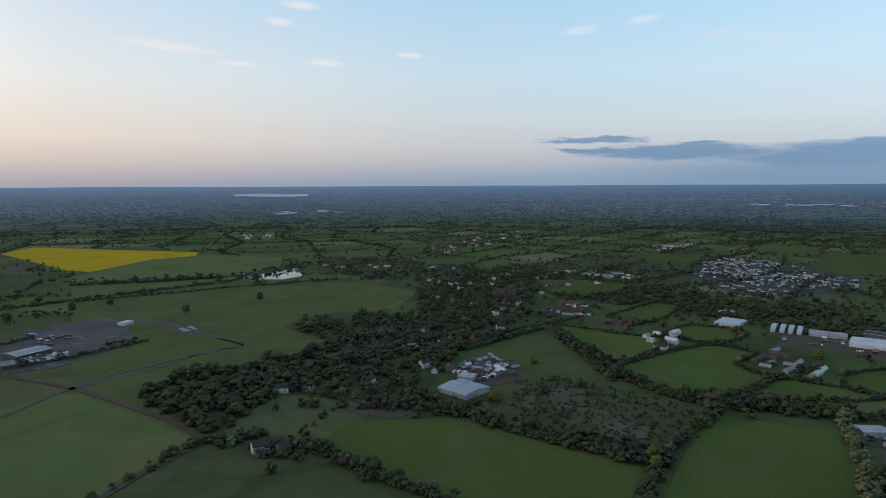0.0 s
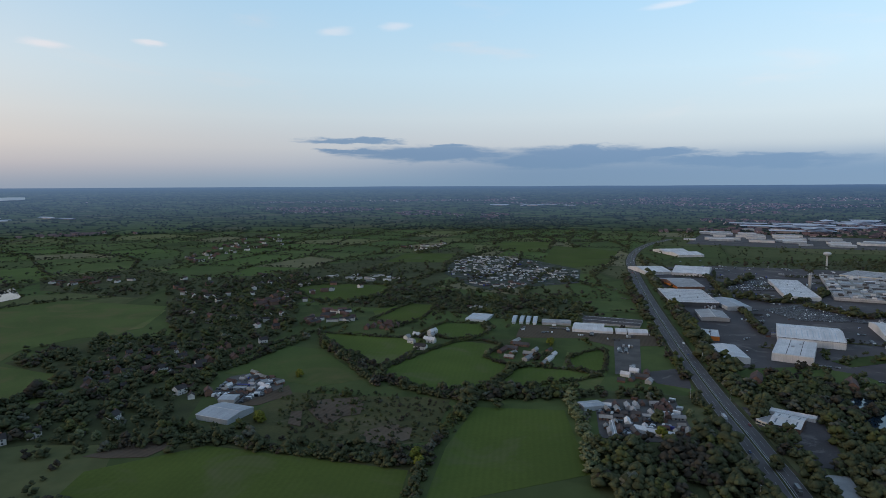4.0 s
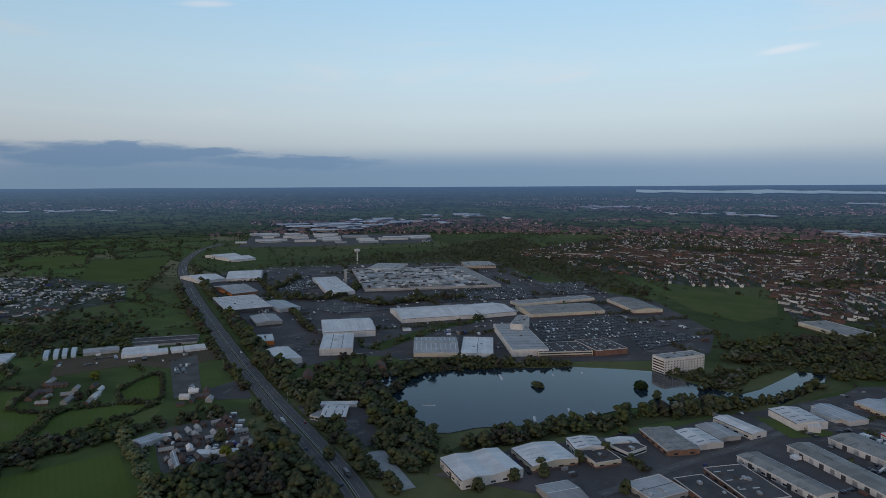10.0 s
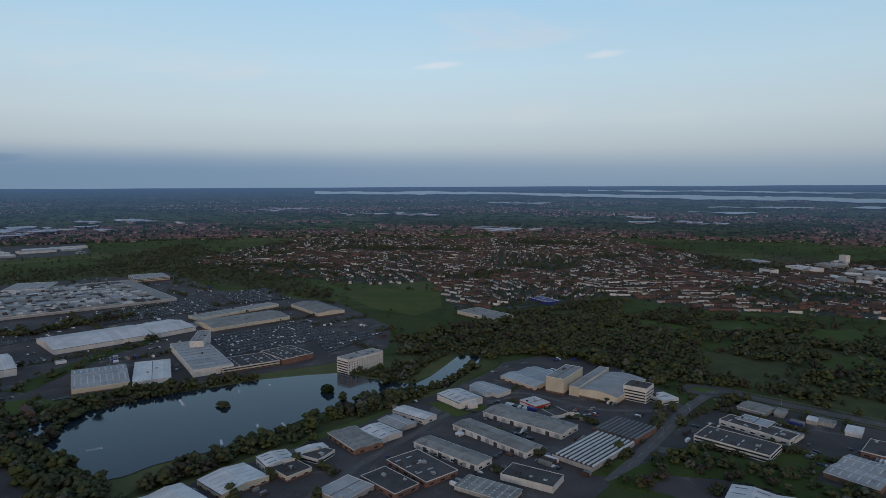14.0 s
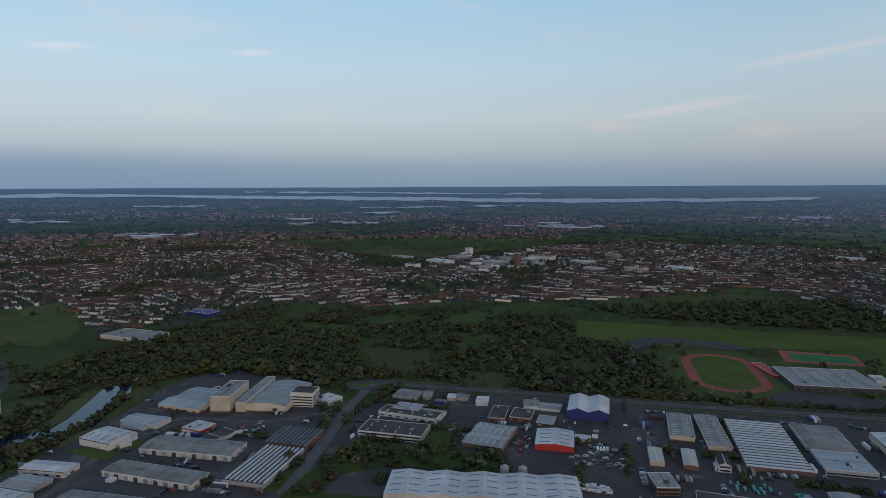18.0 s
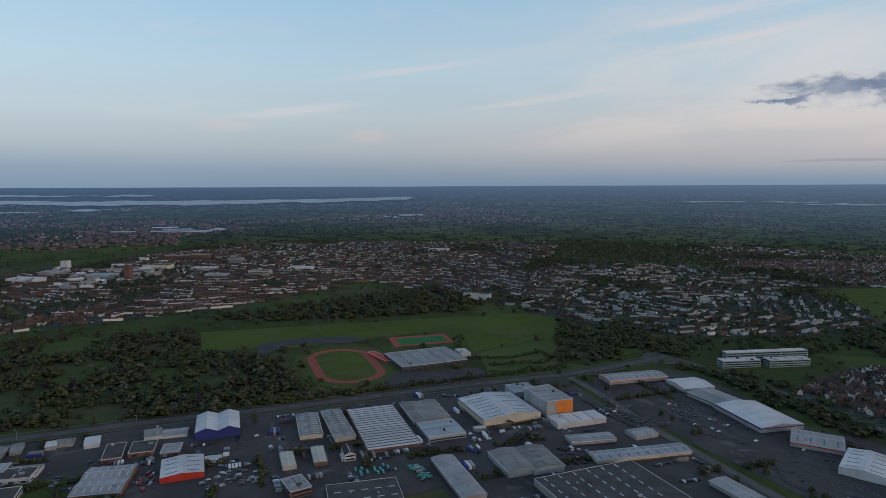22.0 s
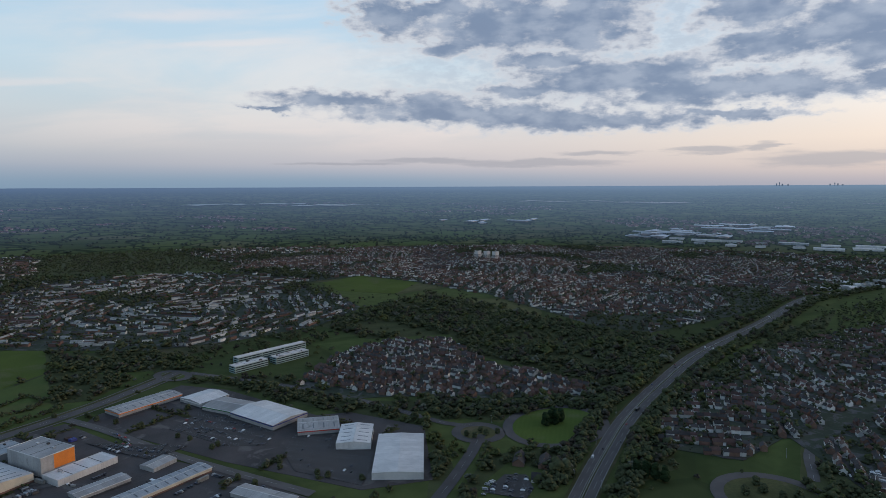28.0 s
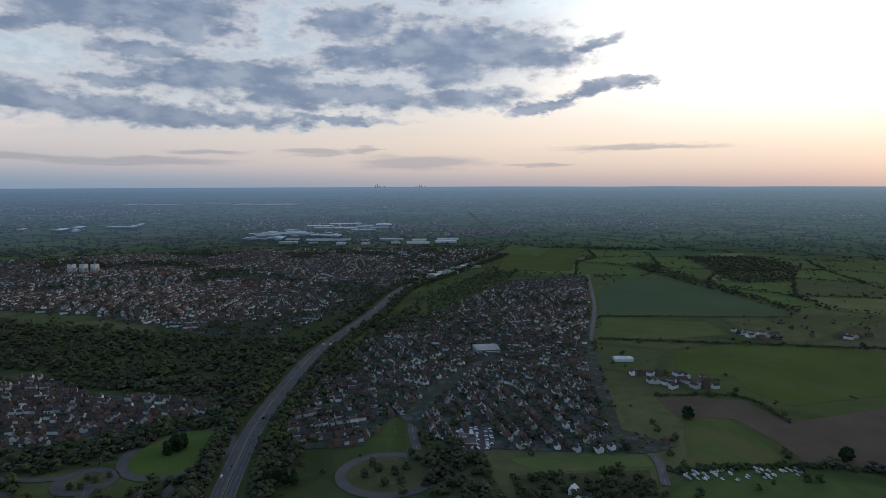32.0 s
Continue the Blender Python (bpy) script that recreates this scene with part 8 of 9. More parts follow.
wood([(909, 87), (987, 14), (1045, -105), (1118, -300), (967, -325), (741, -252), (813, -188), (853, -124), (815, -55), (798, -29), (850, 3), (818, 62)], 60, 11, 'mixed green and brown-green deciduous trees in spring leaf', tiny=False)
wood([(780, 139), (766, 93), (799, 39), (763, 42), (732, 58), (725, 80), (743, 115)], 75, 8, 'mixed green and brown-green deciduous trees in spring leaf', tiny=False)
wood([(504, 369), (514, 347), (451, 257), (392, 228), (386, 271), (441, 328)], 85, 10, 'mixed green and brown-green deciduous trees in spring leaf', tiny=False)
wood([(502, 481), (562, 466), (601, 438), (573, 387), (520, 357), (481, 357), (497, 419)], 60, 9, 'mixed green and brown-green deciduous trees in spring leaf', tiny=False)
wood([(532, -197), (494, -266), (423, -340), (382, -412), (345, -373), (422, -280), (462, -218), (494, -192)], 85, 8, 'mixed green and brown-green deciduous trees in spring leaf', tiny=False)
wood([(588, -212), (651, -260), (648, -278), (608, -261), (575, -230)], 40, 8, 'mixed green and brown-green deciduous trees in spring leaf', tiny=False)
wood([(398, -713), (328, -776), (322, -750), (383, -687)], 70, 8, 'mixed green and brown-green deciduous trees in spring leaf', tiny=False)
wood([(909, 858), (969, 835), (788, 652), (737, 647), (815, 783)], 45, 8, 'mixed green and brown-green deciduous trees in spring leaf', tiny=False)
wood([(737, 506), (841, 492), (921, 425), (830, 391), (732, 455)], 40, 7, 'mixed green and brown-green deciduous trees in spring leaf', tiny=False)
wood([(571, 492), (604, 406), (571, 383), (512, 440)], 55, 9, 'mixed green and brown-green deciduous trees in spring leaf', tiny=False)
wood([(1196, 1234), (1636, 1174), (1853, 964), (1676, 797), (1268, 1094)], 22, 9, 'mixed green and brown-green deciduous trees in spring leaf', tiny=False)
wood([(1870, 1103), (2511, 1044), (1715, 518), (1352, 251), (1240, 248), (1436, 537)], 26, 9, 'mixed green and brown-green deciduous trees in spring leaf', tiny=False)
wood([(577, 795), (601, 894), (476, 1040), (375, 1179), (186, 1133), (196, 1043), (368, 931), (395, 864), (527, 754)], 45, 8, 'mixed green and brown-green deciduous trees in spring leaf', tiny=False)
wood([(-46, 1023), (-61, 1463), (217, 1452), (320, 1214), (151, 1073), (133, 907), (26, 722), (-8, 743)], 22, 8, 'mixed green and brown-green deciduous trees in spring leaf', tiny=False)
wood([(299, 544), (366, 501), (442, 451), (424, 432), (341, 486), (252, 525), (213, 541), (222, 564)], 85, 7, 'mixed green and brown-green deciduous trees in spring leaf', tiny=False)
wood([(-27, 492), (-29, 555), (14, 551), (75, 476), (154, 436), (154, 414), (132, 398), (71, 457), (5, 500)], 60, 8, 'mixed green and brown-green deciduous trees in spring leaf', tiny=False)
wood([(-160, 450), (-122, 462), (-92, 441), (-99, 418), (-135, 420)], 30, 7, 'mixed green and brown-green deciduous trees in spring leaf', tiny=False)
wood([(-321, 1586), (-127, 1675), (-32, 1493), (-93, 1226), (-282, 1393)], 16, 8, 'mixed green and brown-green deciduous trees in spring leaf', tiny=False)
wood([(156, 1492), (798, 1901), (694, 1490), (363, 1094), (231, 1303)], 9, 8, 'mixed green and brown-green deciduous trees in spring leaf', tiny=False)
wood([(-749, 1496), (-664, 1678), (-302, 1494), (-329, 1432), (-538, 1228), (-616, 1228)], 14, 9, 'mixed green and brown-green deciduous trees in spring leaf', tiny=False)
wood([(252, -991), (115, -967), (95, -1008), (198, -1105), (281, -1110), (411, -1146), (391, -1089)], 60, 9, 'mixed green and brown-green deciduous trees in spring leaf', tiny=False)
wood([(97, -948), (57, -904), (-31, -835), (-30, -812), (40, -854), (101, -908)], 75, 8, 'mixed green and brown-green deciduous trees in spring leaf', tiny=False)
wood([(763, -2149), (950, -2687), (279, -2836), (-98, -2436), (160, -2119)], 34, 8, 'mixed green and brown-green deciduous trees in spring leaf', tiny=False)
hedge([(531, 354), (566, 367), (615, 362), (661, 313), (703, 268), (727, 227)], 10, 7)
hedge([(362, 248), (406, 320), (460, 402), (529, 508), (631, 662), (797, 906)], 14, 8)
hedge([(320, 257), (385, 359), (454, 470), (558, 640), (690, 849), (885, 1146)], 14, 8)
hedge([(468, -577), (398, -652), (248, -828)], 8, 5)
hedge([(670, -330), (572, -458), (465, -574)], 10, 7)
hedge([(376, -811), (321, -849), (293, -894), (270, -853), (335, -797)], 4, 4)
hedge([(-347, -607), (-339, -548), (-246, -476)], 4, 3)
hedge([(-804, -323), (-869, -235), (-812, -164)], 5, 4)
hedge([(-1043, -524), (-1114, -407), (-1291, -118)], 4, 4)
hedge([(-1228, -617), (-1478, -302)], 4, 3)
hedge([(-591, -226), (-689, -128), (-724, -64)], 8, 5)
hedge([(-525, 733), (-507, 766)], 5, 4)
hedge([(-132, 643), (-88, 664), (-59, 765)], 8, 8)
hedge([(-1764, -905), (-1854, -836)], 5, 5)

# trees beside the highway
hedge([(-234, -495), (-305, -575), (-379, -655), (-479, -742), (-650, -876), (-914, -1033), (-1197, -1216), (-1376, -1279), (-1555, -1341), (-1735, -1403), (-1914, -1466), (-2093, -1528)], 20, 8, "dense trees and bushes beside the dual carriageway")
hedge([(-234, -495), (-305, -575), (-379, -655), (-479, -742), (-650, -876), (-914, -1033), (-1197, -1216), (-1376, -1279), (-1555, -1341), (-1735, -1403), (-1914, -1466), (-2093, -1528)], 14, 7, "dense trees and bushes beside the dual carriageway")
hedge([(-278, -455), (-348, -534), (-418, -609), (-516, -695), (-681, -824), (-947, -983), (-1217, -1160), (-1396, -1222), (-1575, -1284), (-1754, -1347), (-1934, -1409), (-2113, -1471)], 20, 8, "dense trees and bushes beside the dual carriageway")
hedge([(-278, -455), (-348, -534), (-418, -609), (-516, -695), (-681, -824), (-947, -983), (-1217, -1160), (-1396, -1222), (-1575, -1284), (-1754, -1347), (-1934, -1409), (-2113, -1471)], 14, 7, "dense trees and bushes beside the dual carriageway")

# scrub on the waste ground
polygon('bare_earth', [(88, 557), (100, 572), (119, 571), (141, 554), (129, 523), (113, 523), (99, 508), (92, 523)], 0.1, soil, 'bare brown earth in scrub', 'earth')
polygon('bare_earth', [(112, 469), (125, 485), (150, 491), (161, 475), (152, 455), (128, 447)], 0.1, soil, 'bare brown earth in scrub', 'earth')
polygon('bare_earth', [(67, 523), (74, 551), (83, 549), (76, 513)], 0.1, soil, 'bare brown earth in scrub', 'earth')
wood([(71, 591), (112, 607), (177, 561), (224, 513), (195, 459), (141, 423), (74, 471), (58, 522)], 160, 2.6, 'low green and brown scrub bushes on waste ground', floor=False)
hedge([(147, 818), (172, 647), (197, 561), (230, 518)], 8, 5)
hedge([(323, 611), (275, 555)], 5, 4)
hedge([(26, 722), (87, 805), (153, 857), (205, 899)], 5, 4)
tree(45, 543, 8, 'yellow')
tree(143, 406, 8, 'yellow')
tree(97, 655, 8, 'yellow')
tree(416, 680, 8, 'yellow')
wood([(-390, -438), (-414, -452), (-441, -440), (-441, -408), (-420, -400), (-393, -411)], 200, 7, 'mixed green and brown-green deciduous trees in spring leaf')
wood([(-1179, -1068), (-1635, -1220), (-1912, -1322), (-1895, -1237), (-1538, -1064), (-1003, -902)], 60, 7, 'mixed green and brown-green deciduous trees in spring leaf', floor=False)
hedge([(632, 76), (650, 48), (684, 20), (730, -8), (778, -29)], 9, 7)
hedge([(709, 78), (722, 54), (760, 42), (795, 29), (832, 7)], 9, 7)

# houses
suburb([(-32, -854), (-108, -996), (-203, -1066), (-306, -1037), (-316, -889), (-410, -750), (-388, -708), (-254, -737), (-154, -773), (-83, -779)], 30, 'closely built brick and white gabled house with a tiled roof', things=170, trees=70, size=4.5, across=17, along=8.5, bend=0.9, kinds=HOUSES[:3], scale=0.85)
suburb([(-369, -558), (-449, -629), (-716, -816), (-994, -894), (-1501, -1039), (-1753, -918), (-1033, -536), (-905, -455), (-664, -306), (-658, -240), (-621, -255), (-568, -324), (-500, -422), (-529, -535), (-440, -497)], 55, 'brick and rendered houses with brown tiled roofs', trees=85, size=5.5, across=19, along=8.5, kinds=HOUSES[:3], scale=0.85, wedges=.5)
suburb([(418, -1166), (730, -2058), (122, -2054), (-71, -1786), (-169, -1550), (-198, -1369), (-88, -1207), (69, -1124), (197, -1098)], 20, 'brick and rendered houses with brown tiled roofs', kinds=TERRACE, mats=[brick, render_w, tile_g, metal_d], along=30, across=25, trees=55, skip=0.2, scale=0.8)
suburb([(125, -2110), (-303, -2084), (-517, -1456), (-403, -1696), (-272, -1870), (-101, -1778)], 35, 'brick and rendered houses with brown tiled roofs', trees=60, across=25, along=13, kinds=HOUSES)
wood([(260, -1022), (193, -1075), (69, -1116), (-88, -1198), (-195, -1350), (-324, -1483), (-270, -1350), (-124, -1140), (-20, -976), (60, -952)], 26, 7, 'mixed green and brown-green deciduous trees in spring leaf', floor=False)
suburb([(125, -2110), (-206, -2747), (-1048, -2650), (-1586, -2368), (-1713, -1737), (-1311, -1257), (-923, -1077), (-667, -991), (-601, -1057), (-522, -1471), (-307, -2114)], 35, 'brick and rendered houses with brown tiled roofs', trees=38, size=5, across=22, along=12, kinds=HOUSES)
suburb([(388, -2823), (-117, -2848), (-1048, -2650), (-1585, -2369), (-1586, -2368), (-1048, -2650), (-210, -2798), (96, -2222)], 35, 'brick and rendered houses with brown tiled roofs', trees=22, across=40, along=22, kinds=HOUSES)
suburb([(1207, -45), (2848, -117), (2765, -690), (1826, -897), (1122, -627), (1140, -489), (1297, -322), (1152, -116)], 25, 'brick and rendered houses with brown tiled roofs', kinds=TERRACE, along=27, across=23, trees=52, size=5, skip=0.15, scale=0.8)
suburb([(1826, -897), (2069, -1960), (1702, -2286), (852, -2720), (366, -1201), (511, -1236), (931, -1373), (948, -1077), (988, -908), (1108, -645)], 40, 'brick and rendered houses with brown tiled roofs', kinds=TERRACE, along=27, across=23, trees=52, size=5, skip=0.15, scale=0.8)
village([(1629, -821), (1847, -1052), (1885, -1235), (1744, -1356), (1443, -1164), (1443, -946)], 30, 'white flat-roofed store in a town centre', looks='white', dims=(24, 14, 9), far=True)
suburb([(1869, 793), (2767, 681), (2849, 67), (1515, 28), (1443, 184), (1553, 376)], 25, 'brick and rendered houses with brown tiled roofs', trees=52, size=5, kinds=TERRACE, along=27, across=24, skip=0.2, scale=0.8)
suburb([(-625, -2471), (-706, -2761), (-1541, -2398), (-1909, -2117), (-2272, -1693), (-2104, -1454), (-1291, -1290), (-1292, -1908)], 30, 'brick and rendered houses with brown tiled roofs', trees=26, across=32, along=17, kinds=HOUSES)
suburb([(2656, 121), (2783, -167), (1202, -72), (1083, -46), (1107, -13), (1472, 44)], 25, 'brick and rendered houses with brown tiled roofs', trees=52, size=5, kinds=TERRACE, along=27, across=24, skip=0.2, scale=0.8)
wild_trees(20000)


def far_mass(name, v, f, X, Y, Z, S, A, mats, mi, label, category):
    """Copies of one small shape (per-copy size S of three numbers and turn A) as one mass on the far land."""
    c, sn = np.cos(A)[:, None], np.sin(A)[:, None]
    u, w = v[:, 0] * S[:, :1], v[:, 1] * S[:, 1:2]
    V = np.stack([X[:, None] + u * c - w * sn, Y[:, None] + u * sn + w * c, Z[:, None] + v[:, 2] * S[:, 2:]], -1).reshape(-1, 3)
    F = (f[None] + (np.arange(len(X)) * len(v))[:, None, None]).reshape(-1, f.shape[1])
    tagged(new(name, mesh_data(name, V, F, mats, mi)), label, category, kind="stuff")


def far_country(count, homes):
    """Hedges, woods and settlements of the country beyond the flat land."""
    # all four glow faintly blue: distance haze is put into their emission
    leaf = far_material("haze_glow_foliage", (.060, .074, .036), (.034, .044, .022), .45)
    walls = far_material("haze_glow_walls", (.46, .41, .37), (.30, .24, .21), .5)
    tiles = far_material("haze_glow_roofs", (.17, .10, .085), (.10, .075, .07), .4)
    sheets = far_material("haze_glow_metal_roofs", (.55, .55, .55), (.40, .40, .41), .3)

    def town(x, y, az):
        t = noise.noise(Vector((x * .00055, y * .00055, 9.0))) + .5 * noise.noise(Vector((x * .0016, y * .0016, 2.0)))
        return t + (.20 if 25 < az < 130 else -.16 if az < 25 else .04 if az < 190 else -.06)

    D, az = np.exp(RNG.uniform(math.log(2880), math.log(15000), count)), RNG.uniform(-40, 270, count)
    X, Y = D * np.sin(np.radians(az)), D * np.cos(np.radians(az))
    keep = np.zeros(count, bool)
    for i in range(count):
        x, y, d = X[i], Y[i], D[i]
        cell, half = (210, 16) if d < 5500 else (430, 42)
        wx = x + 110 * noise.noise(Vector((x * .0012, y * .0012, 1.0)))
        wy = y + 110 * noise.noise(Vector((x * .0012, y * .0012, 6.0)))
        p, q = (wx * .87 + wy * .5) / cell, (wy * .87 - wx * .5) / (cell * 1.4)
        row = int(math.floor(q))
        p += .37 * (row % 3)
        near = min(abs(p - round(p)) * cell, abs(q - round(q)) * cell * 1.4)
        wood_here = noise.noise(Vector((x * .0009, y * .0009, 3.0))) + .4 * noise.noise(Vector((x * .004, y * .004, 3.0))) > .16
        keep[i] = near < half or wood_here or RNG.random() < (.3 if town(x, y, az[i]) > .3 else .05)
    D, az = D[keep], az[keep]
    x, y, z, s = far_spots(D, az)
    grow = (D / 3000) ** .4
    H, W = RNG.uniform(6, 12, len(D)) * grow, RNG.uniform(9, 20, len(D)) * grow
    S = np.stack([W * .55 * s, W * .55 * s, H * s], 1)
    v, f = OCTA[0] * [1, 1, .5] + [0, 0, .45], OCTA[1]
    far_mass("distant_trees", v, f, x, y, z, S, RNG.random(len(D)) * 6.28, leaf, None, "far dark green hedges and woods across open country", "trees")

    D, az = np.exp(RNG.uniform(math.log(2880), math.log(11000), homes * 3)), RNG.uniform(-40, 270, homes * 3)
    keep = np.array([town(d * math.sin(math.radians(a)), d * math.cos(math.radians(a)), a) > .3 for d, a in zip(D, az)])
    D, az = D[keep][:homes], az[keep][:homes]
    x, y, z, s = far_spots(D, az)
    turn = np.array([round(2 * noise.noise(Vector((p * .002, q * .002, 0)))) * .8 + .5 for p, q in zip(x, y)]) + RNG.choice([0, 1.57], len(x))
    v, f, mi = house_arrays(1, 1, .55, .38, False)
    L = RNG.uniform(7, 26, len(x)) * (D / 3000) ** .35
    S = np.stack([L * s, 8.5 * (D / 3000) ** .35 * s, 9.5 * s * np.ones(len(x))], 1)
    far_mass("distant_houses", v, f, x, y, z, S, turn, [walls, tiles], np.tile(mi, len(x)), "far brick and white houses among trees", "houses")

    D, az, L = [], [], []
    for c, a, n in ((3400, 51, 26), (3900, 57, 22), (4600, 62, 12), (3300, 96, 8), (4200, 110, 10), (5200, 84, 10), (3800, 130, 8), (3700, 215, 26), (4300, 221, 18), (5200, 150, 8), (4800, 200, 8), (6500, 75, 10), (6500, 30, 8), (4400, -12, 5)):
        for _ in range(n):
            D.append(c + RNG.normal(0, 170)), az.append(a + RNG.normal(0, 2.0)), L.append(RNG.uniform(40, 130))
    D, az, L = np.array(D), np.array(az), np.array(L)
    x, y, z, s = far_spots(D, az)
    S = np.stack([L * s, L * RNG.uniform(.3, .55, len(L)) * s, RNG.uniform(8, 13, len(L)) * s], 1)
    v, f, mi = house_arrays(1, 1, .8, .12, False)
    far_mass("distant_sheds", v, f, x, y, z, S, np.full(len(L), -.77) + RNG.choice([0, 1.57], len(L)), [walls, sheets], np.tile(mi, len(L)), "far pale factory and store roofs", "warehouses")


far_country(60000, 9000)


def copse(pts, per_ha, size, label="rough grass verge with bushes among estate yards"):
    """A green plot among paved yards, with its trees and bushes."""
    polygon("verge", pts, .62 - LAID[0] * .004, glade_turf, label, "verge", depth=.7)
    P = np.array(pts)
    area = abs(np.dot(P[:, 0], np.roll(P[:, 1], 1)) - np.dot(P[:, 1], np.roll(P[:, 0], 1))) / 2
    if per_ha:
        q = scatter(pts, max(3, int(area / 1e4 * per_ha)))
        q = q[free(q, 1.0, "foot")]
        s = size * (.6 + .8 * RNG.random(len(q)))
        plant("bushes", q[:, 0], q[:, 1], s * .9, s, foliage, "green and olive bushes and young trees on a verge", "bushes")


# green plots by the wide road, the works and the highway
copse([(465, -122), (492, -151), (514, -180), (532, -216), (500, -263), (470, -287), (438, -317), (410, -297), (472, -220), (480, -172), (452, -148)], 95, 7)
copse([(499, -254), (531, -294), (523, -319), (507, -314), (472, -284)], 12, 6)
copse([(644, 23), (645, 6), (636, -40), (626, -38), (603, -7)], 0, 5, "mown lawn beside a white warehouse")
copse([(480, -112), (516, -150), (510, -152), (477, -125)], 25, 5, "mown grass strip along the works")
copse([(671, 492), (735, 490), (832, 478), (916, 443), (905, 424), (832, 455), (735, 462), (668, 466)], 50, 7)
copse([(532, 510), (564, 502), (629, 484), (650, 440), (640, 398), (600, 410), (560, 455), (520, 488)], 34, 7)
for line, width, height in (
        ([(1097, 1345), (875, 1036), (706, 784), (602, 631), (537, 535), (473, 442)], 13, 8),
        ([(1060, 1092), (921, 903), (794, 730), (709, 620)], 8, 7),
        ([(901, 847), (918, 793), (973, 772), (1087, 816)], 16, 8),
        ([(935, 930), (1029, 968), (1110, 1010)], 12, 8),
        ([(585, 393), (639, 375), (670, 336), (695, 291)], 12, 8),
        ([(940, 735), (935, 642), (975, 632), (1079, 556)], 12, 8),
        ([(850, -60), (852, -106), (832, -150), (806, -189), (760, -232), (714, -250)], 26, 9),
        ([(511, -146), (545, -173), (616, -216)], 7, 6),
        ([(642, -357), (619, -385), (588, -416)], 10, 6),
        ([(641, -285), (661, -315), (655, -338)], 8, 6)):
    hedge(line, width, height, "row of dark green bushes and trees between estate plots", gap=.7)

# verges of the estates
plots([(1031, 1267), (1214, 1210), (1427, 1024), (1631, 742), (1351, 505), (1222, 226), (1003, 96), (868, 87), (734, 270), (630, 391), (567, 497), (611, 631), (755, 866)], -44, 85)
plots([(400, 228), (465, 192), (518, 141), (571, 90), (633, 47), (680, 7), (757, -52), (830, -121), (803, -206), (682, -239), (547, -190), (478, -136)], -130, 48)
plots([(568, -216), (662, -298), (496, -504), (456, -525), (236, -792), (164, -564), (502, -123)], -44, 44)
plots([(220, -781), (122, -670), (41, -608), (-37, -538), (212, -439), (330, -549), (290, -729)], -42, 55)
plots([(194, -801), (113, -894), (54, -858), (-52, -733), (-91, -732), (-164, -666), (-141, -540), (-76, -538), (41, -629), (199, -775)], 137, 60)

# goods in the yards
clutter([(1302, 1441), (1214, 1210), (1427, 1024), (1631, 742), (1351, 505), (1210, 242), (1003, 96), (897, 91), (907, 200), (641, 397), (587, 514), (611, 631), (767, 849)], -44, 5)
clutter([(400, 228), (465, 192), (518, 141), (571, 90), (633, 47), (680, 7), (757, -52), (830, -121), (803, -206), (682, -239), (547, -190), (478, -136)], -130, 11)
clutter([(568, -216), (662, -298), (496, -504), (456, -525), (236, -792), (164, -564), (325, -352), (384, -414), (540, -210)], -44, 13)
clutter([(220, -781), (122, -670), (41, -608), (-37, -538), (212, -439), (330, -549), (290, -729)], -42, 10)
clutter([(295, 405), (335, 469), (356, 478), (412, 452), (376, 393), (355, 366), (301, 396)], -55, 40)
clutter([(434, 792), (489, 756), (574, 667), (545, 617), (481, 637), (465, 691), (389, 725)], -33, 16)
clutter([(411, 541), (502, 667), (537, 659), (433, 526)], 54, 22)
clutter([(7, 625), (29, 680), (53, 687), (81, 649), (71, 608), (28, 589)], 68, 60)
clutter([(-470, 654), (-533, 744), (-528, 846), (-470, 891), (-370, 751), (-401, 639)], 65, 7)
clutter([(539, 1344), (629, 1531), (742, 1659), (844, 1559), (843, 1261), (734, 1097), (526, 1096)], 12, 12)

# more parking and vehicles
car_park([(1108, 644), (1261, 520), (1146, 427), (1007, 567)], -44, 'works car park full of dark cars', fill=0.9, white=0.03)
car_park([(1308, 495), (1385, 416), (1259, 323), (1195, 411)], -54, 'works car park with dark cars', fill=0.85, white=0.03)
car_park([(996, 992), (1115, 980), (1032, 874), (943, 907)], -41, 'storage park with rows of cars', fill=0.5)
car_park([(184, -715), (82, -679), (110, -652), (151, -684)], 155, 'car park beside the stores', fill=0.35)
vehicles_in([(443, 533), (493, 527), (455, 483), (438, 503)], 30, -13, kinds=('van',), colours=('white',), where='parked in a tarmac yard')
vehicles_in([(448, 346), (475, 345), (442, 313), (429, 300), (421, 313)], 20, -117, kinds=('car', 'van'), colours=('white', 'silver', 'black', 'blue'), where='parked at a motor dealer')
vehicles_in([(433, 364), (456, 352), (448, 346), (425, 354)], 10, -16, kinds=('van',), colours=('white',), where='parked at a motor dealer')
vehicles_in([(400, 253), (413, 236), (384, 219), (378, 227)], 16, -54, kinds=('car', 'van'), where='parked beside a warehouse')
vehicles_in([(624, -120), (631, -148), (609, -151), (599, -126)], 14, -103, kinds=('car',), where='parked on an estate yard')
vehicles_in([(414, -365), (392, -407), (368, -387), (396, -356)], 22, -124, kinds=('van', 'car'), colours=('white', 'silver', 'grey'), where='parked in an estate yard')
vehicles_in([(383, -324), (353, -355), (344, -346), (374, -319)], 20, -133, kinds=('van',), colours=('white',), where='lined up behind a warehouse')
vehicles_in([(311, -443), (290, -465), (283, -454), (302, -433)], 12, 138, kinds=('van',), colours=('teal',), where='lined up in a depot')
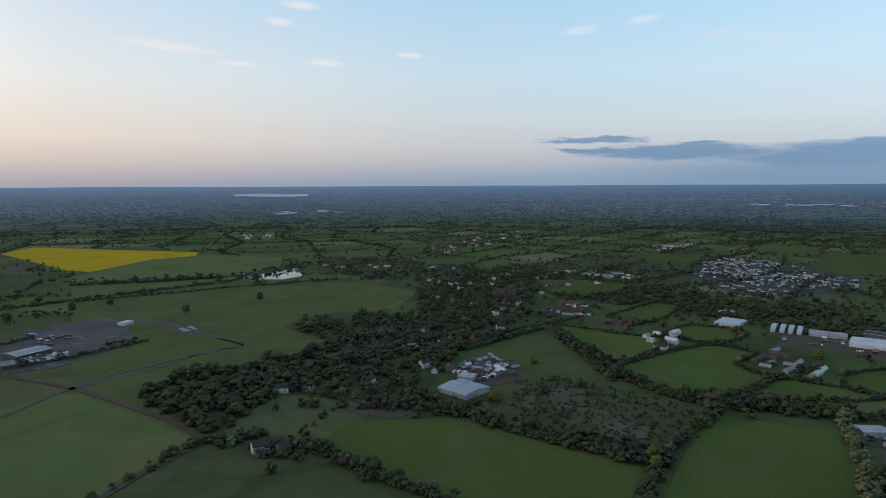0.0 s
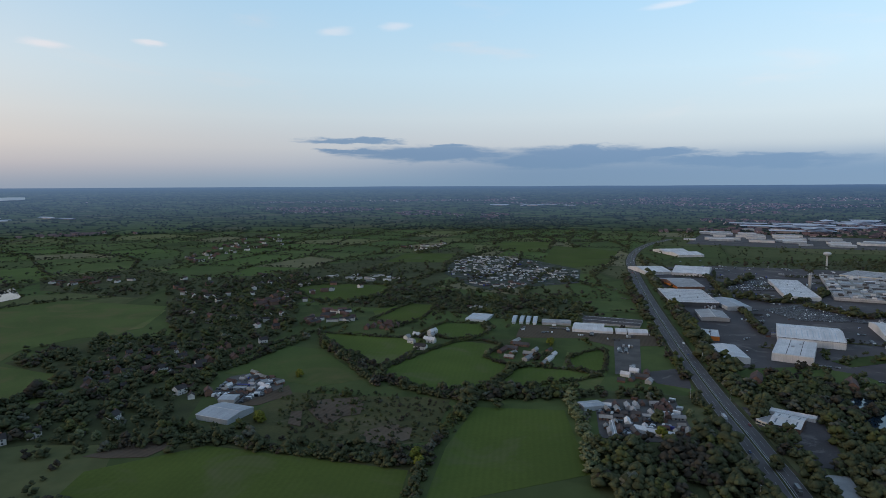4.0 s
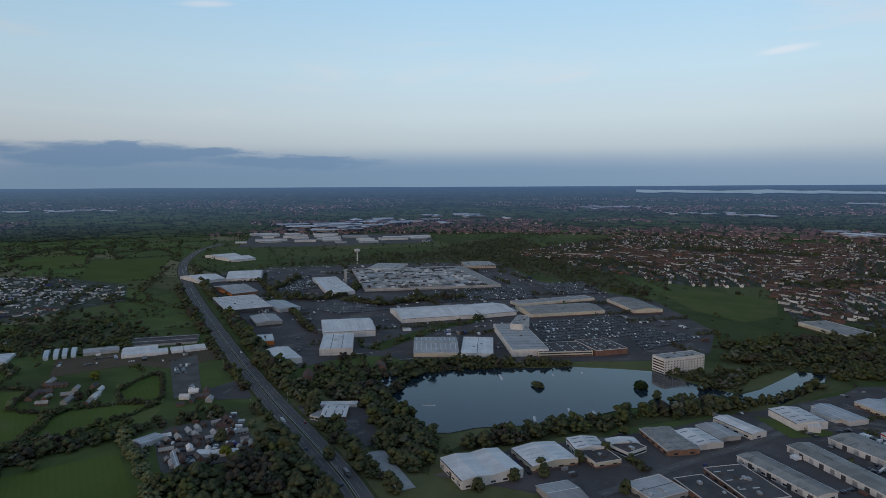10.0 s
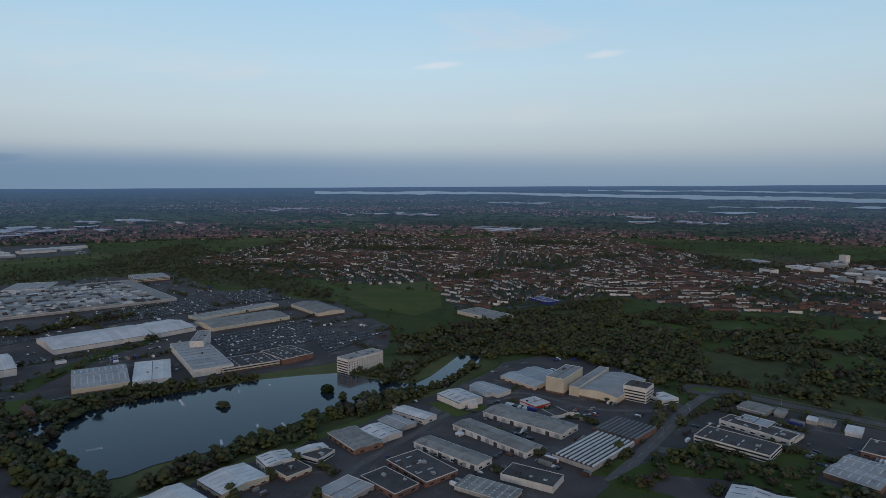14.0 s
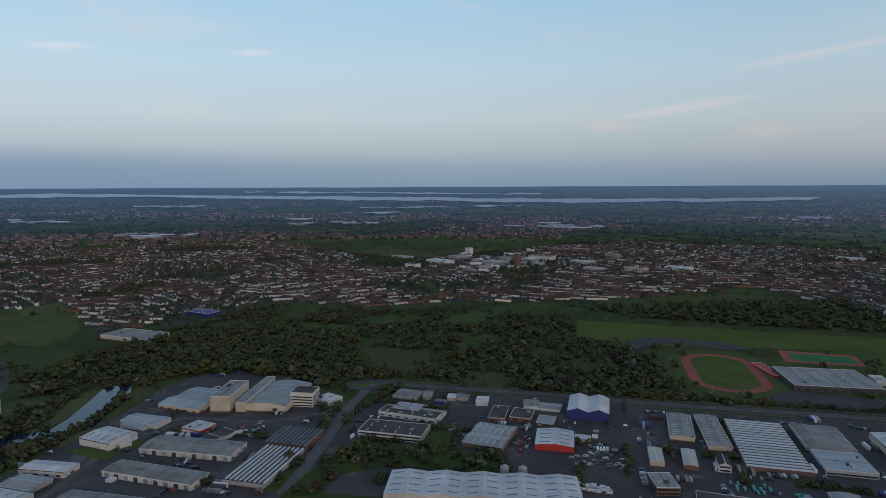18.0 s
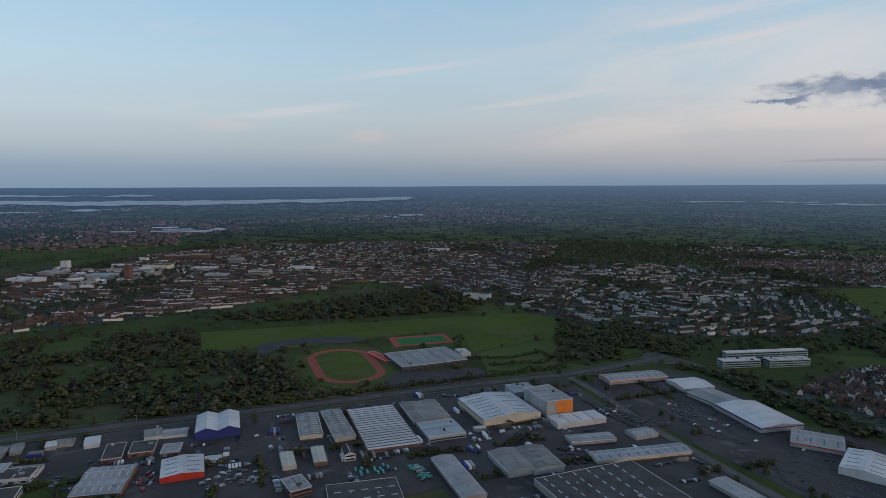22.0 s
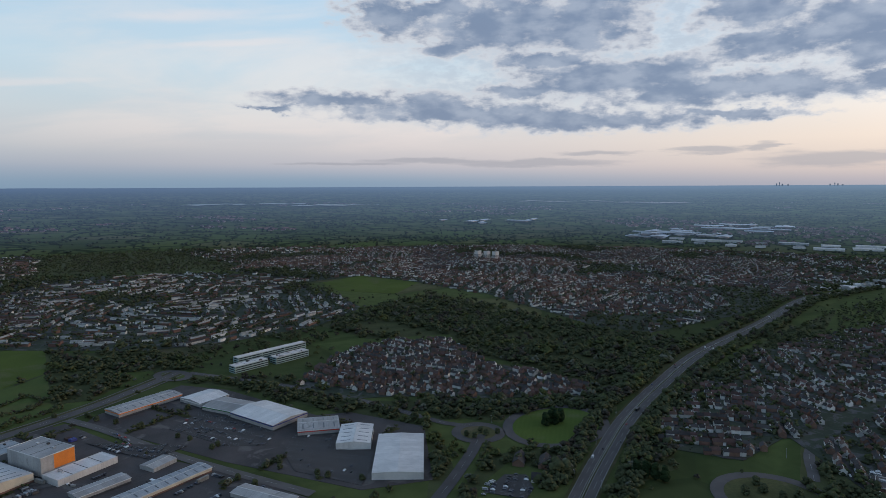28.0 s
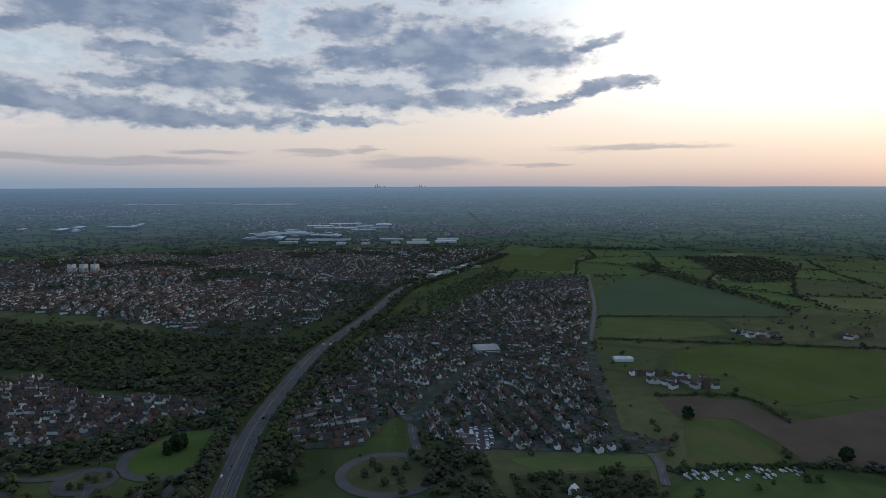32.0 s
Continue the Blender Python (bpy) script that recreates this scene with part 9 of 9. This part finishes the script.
vehicles_in([(275, -473), (269, -480), (243, -460), (248, -453)], 12, -127, kinds=('van',), colours=('teal',), where='lined up in a depot')
vehicles_in([(458, -338), (471, -364), (439, -343), (435, -327)], 12, -59, kinds=('car', 'van'), where='parked in an estate yard')
vehicles_in([(441, -403), (423, -416), (398, -395), (409, -381)], 10, -151, kinds=('car',), where='parked in an estate yard')
vehicles_in([(169, -574), (137, -580), (132, -536), (155, -546)], 18, 169, kinds=('car',), where='parked behind a shed')
vehicles_in([(162, -737), (128, -699), (121, -665), (155, -708)], 14, 125, kinds=('car',), where='parked on the roadside yard')
vehicles_in([(-187, -527), (-224, -522), (-214, -487), (-169, -489)], 14, 145, kinds=('car', 'van'), colours=('white', 'white', 'silver'), where='parked behind trees')
vehicles_in([(97, -756), (36, -758), (22, -685), (66, -682)], 14, 139, kinds=('car',), where='parked in the retail park')
traffic(HIGHWAY, 80, (-8.4, -4.1, 4.1, 8.4), z=.7)

# lamps
lamp_post(-264, -506, rot=40)
lamp_post(-321, -568, rot=40)
lamp_post(-378, -625, rot=40)
lamp_post(-453, -695, rot=40)
lamp_post(-277, -480, rot=40)
lamp_post(-263, -662, rot=40)
lamp_post(-239, -654, rot=40)
lamp_post(328, 281, rot=40)
lamp_post(372, 356, rot=40)
lamp_post(426, 448, rot=40)
lamp_post(508, 578, rot=40)
lamp_post(532, 544, rot=40)
lamp_post(459, 432, rot=40)
lamp_post(614, -240, rot=40)
lamp_post(553, -194, rot=40)
lamp_post(643, -346, rot=40)
lamp_post(575, -427, rot=40)
lamp_post(514, -494, rot=40)
lamp_post(604, -237, rot=40)
lamp_post(623, -219, rot=40)
lamp_post(-450, -365, rot=40)
lamp_post(-485, -491, rot=40)

strip("crash_barrier", HIGHWAY, .5, 1.3, steel, "pale steel crash barrier along the central reserve", "barrier")

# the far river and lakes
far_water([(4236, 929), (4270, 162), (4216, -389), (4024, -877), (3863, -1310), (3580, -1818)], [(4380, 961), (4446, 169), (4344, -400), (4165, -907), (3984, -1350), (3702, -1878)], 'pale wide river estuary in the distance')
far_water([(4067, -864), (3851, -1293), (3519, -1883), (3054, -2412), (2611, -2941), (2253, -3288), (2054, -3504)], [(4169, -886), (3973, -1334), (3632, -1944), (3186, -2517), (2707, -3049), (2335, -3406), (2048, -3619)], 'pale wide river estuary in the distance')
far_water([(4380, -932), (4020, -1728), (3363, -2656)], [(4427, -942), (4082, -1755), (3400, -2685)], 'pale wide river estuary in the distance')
for pool_d, pool_az, pool_w in ((5600, 113, 260), (6900, 116, 500), (7300, 124, 320), (8200, 96, 400), (9500, 178, 900), (8800, 186, 600), (10500, 206, 900), (9800, 214, 500)):
    near_bank, far_bank = [], []
    for k in range(9):
        a, half = pool_az + math.degrees(pool_w / pool_d) * (k - 4) / 4, pool_d * .025 * math.sqrt(max(.02, 1 - ((k - 4) / 4.2) ** 2))
        for dist, row in ((pool_d - half, near_bank), (pool_d + half, far_bank)):
            px, py, _, _ = far_spots(np.array([dist]), np.array([a]))
            row.append((float(px[0]), float(py[0])))
    far_water(near_bank, far_bank, 'small pale pool on the far marshes')
far_water([(-1271, 3855), (-1051, 3871), (-847, 3966)], [(-1312, 3981), (-1102, 4061), (-867, 4064)], 'long pale reservoir in the distance')
strip("road", [(-2343, -1610), (-2444, -1670), (-2531, -1766), (-2632, -1932), (-2756, -2111), (-2913, -2302)], 9, 4, pale_road, "pale distant stretch of the highway")
far_tower(-3337, -3533, 5, 18)
far_tower(-3349, -3522, 4, 26)
far_tower(-3362, -3510, 7, 15)
far_tower(-3386, -3486, 7, 13)
far_tower(-3555, -3314, 5, 15)
far_tower(-3573, -3295, 4, 22)
far_tower(-3584, -3282, 5, 18)
far_tower(-3602, -3263, 7, 11)
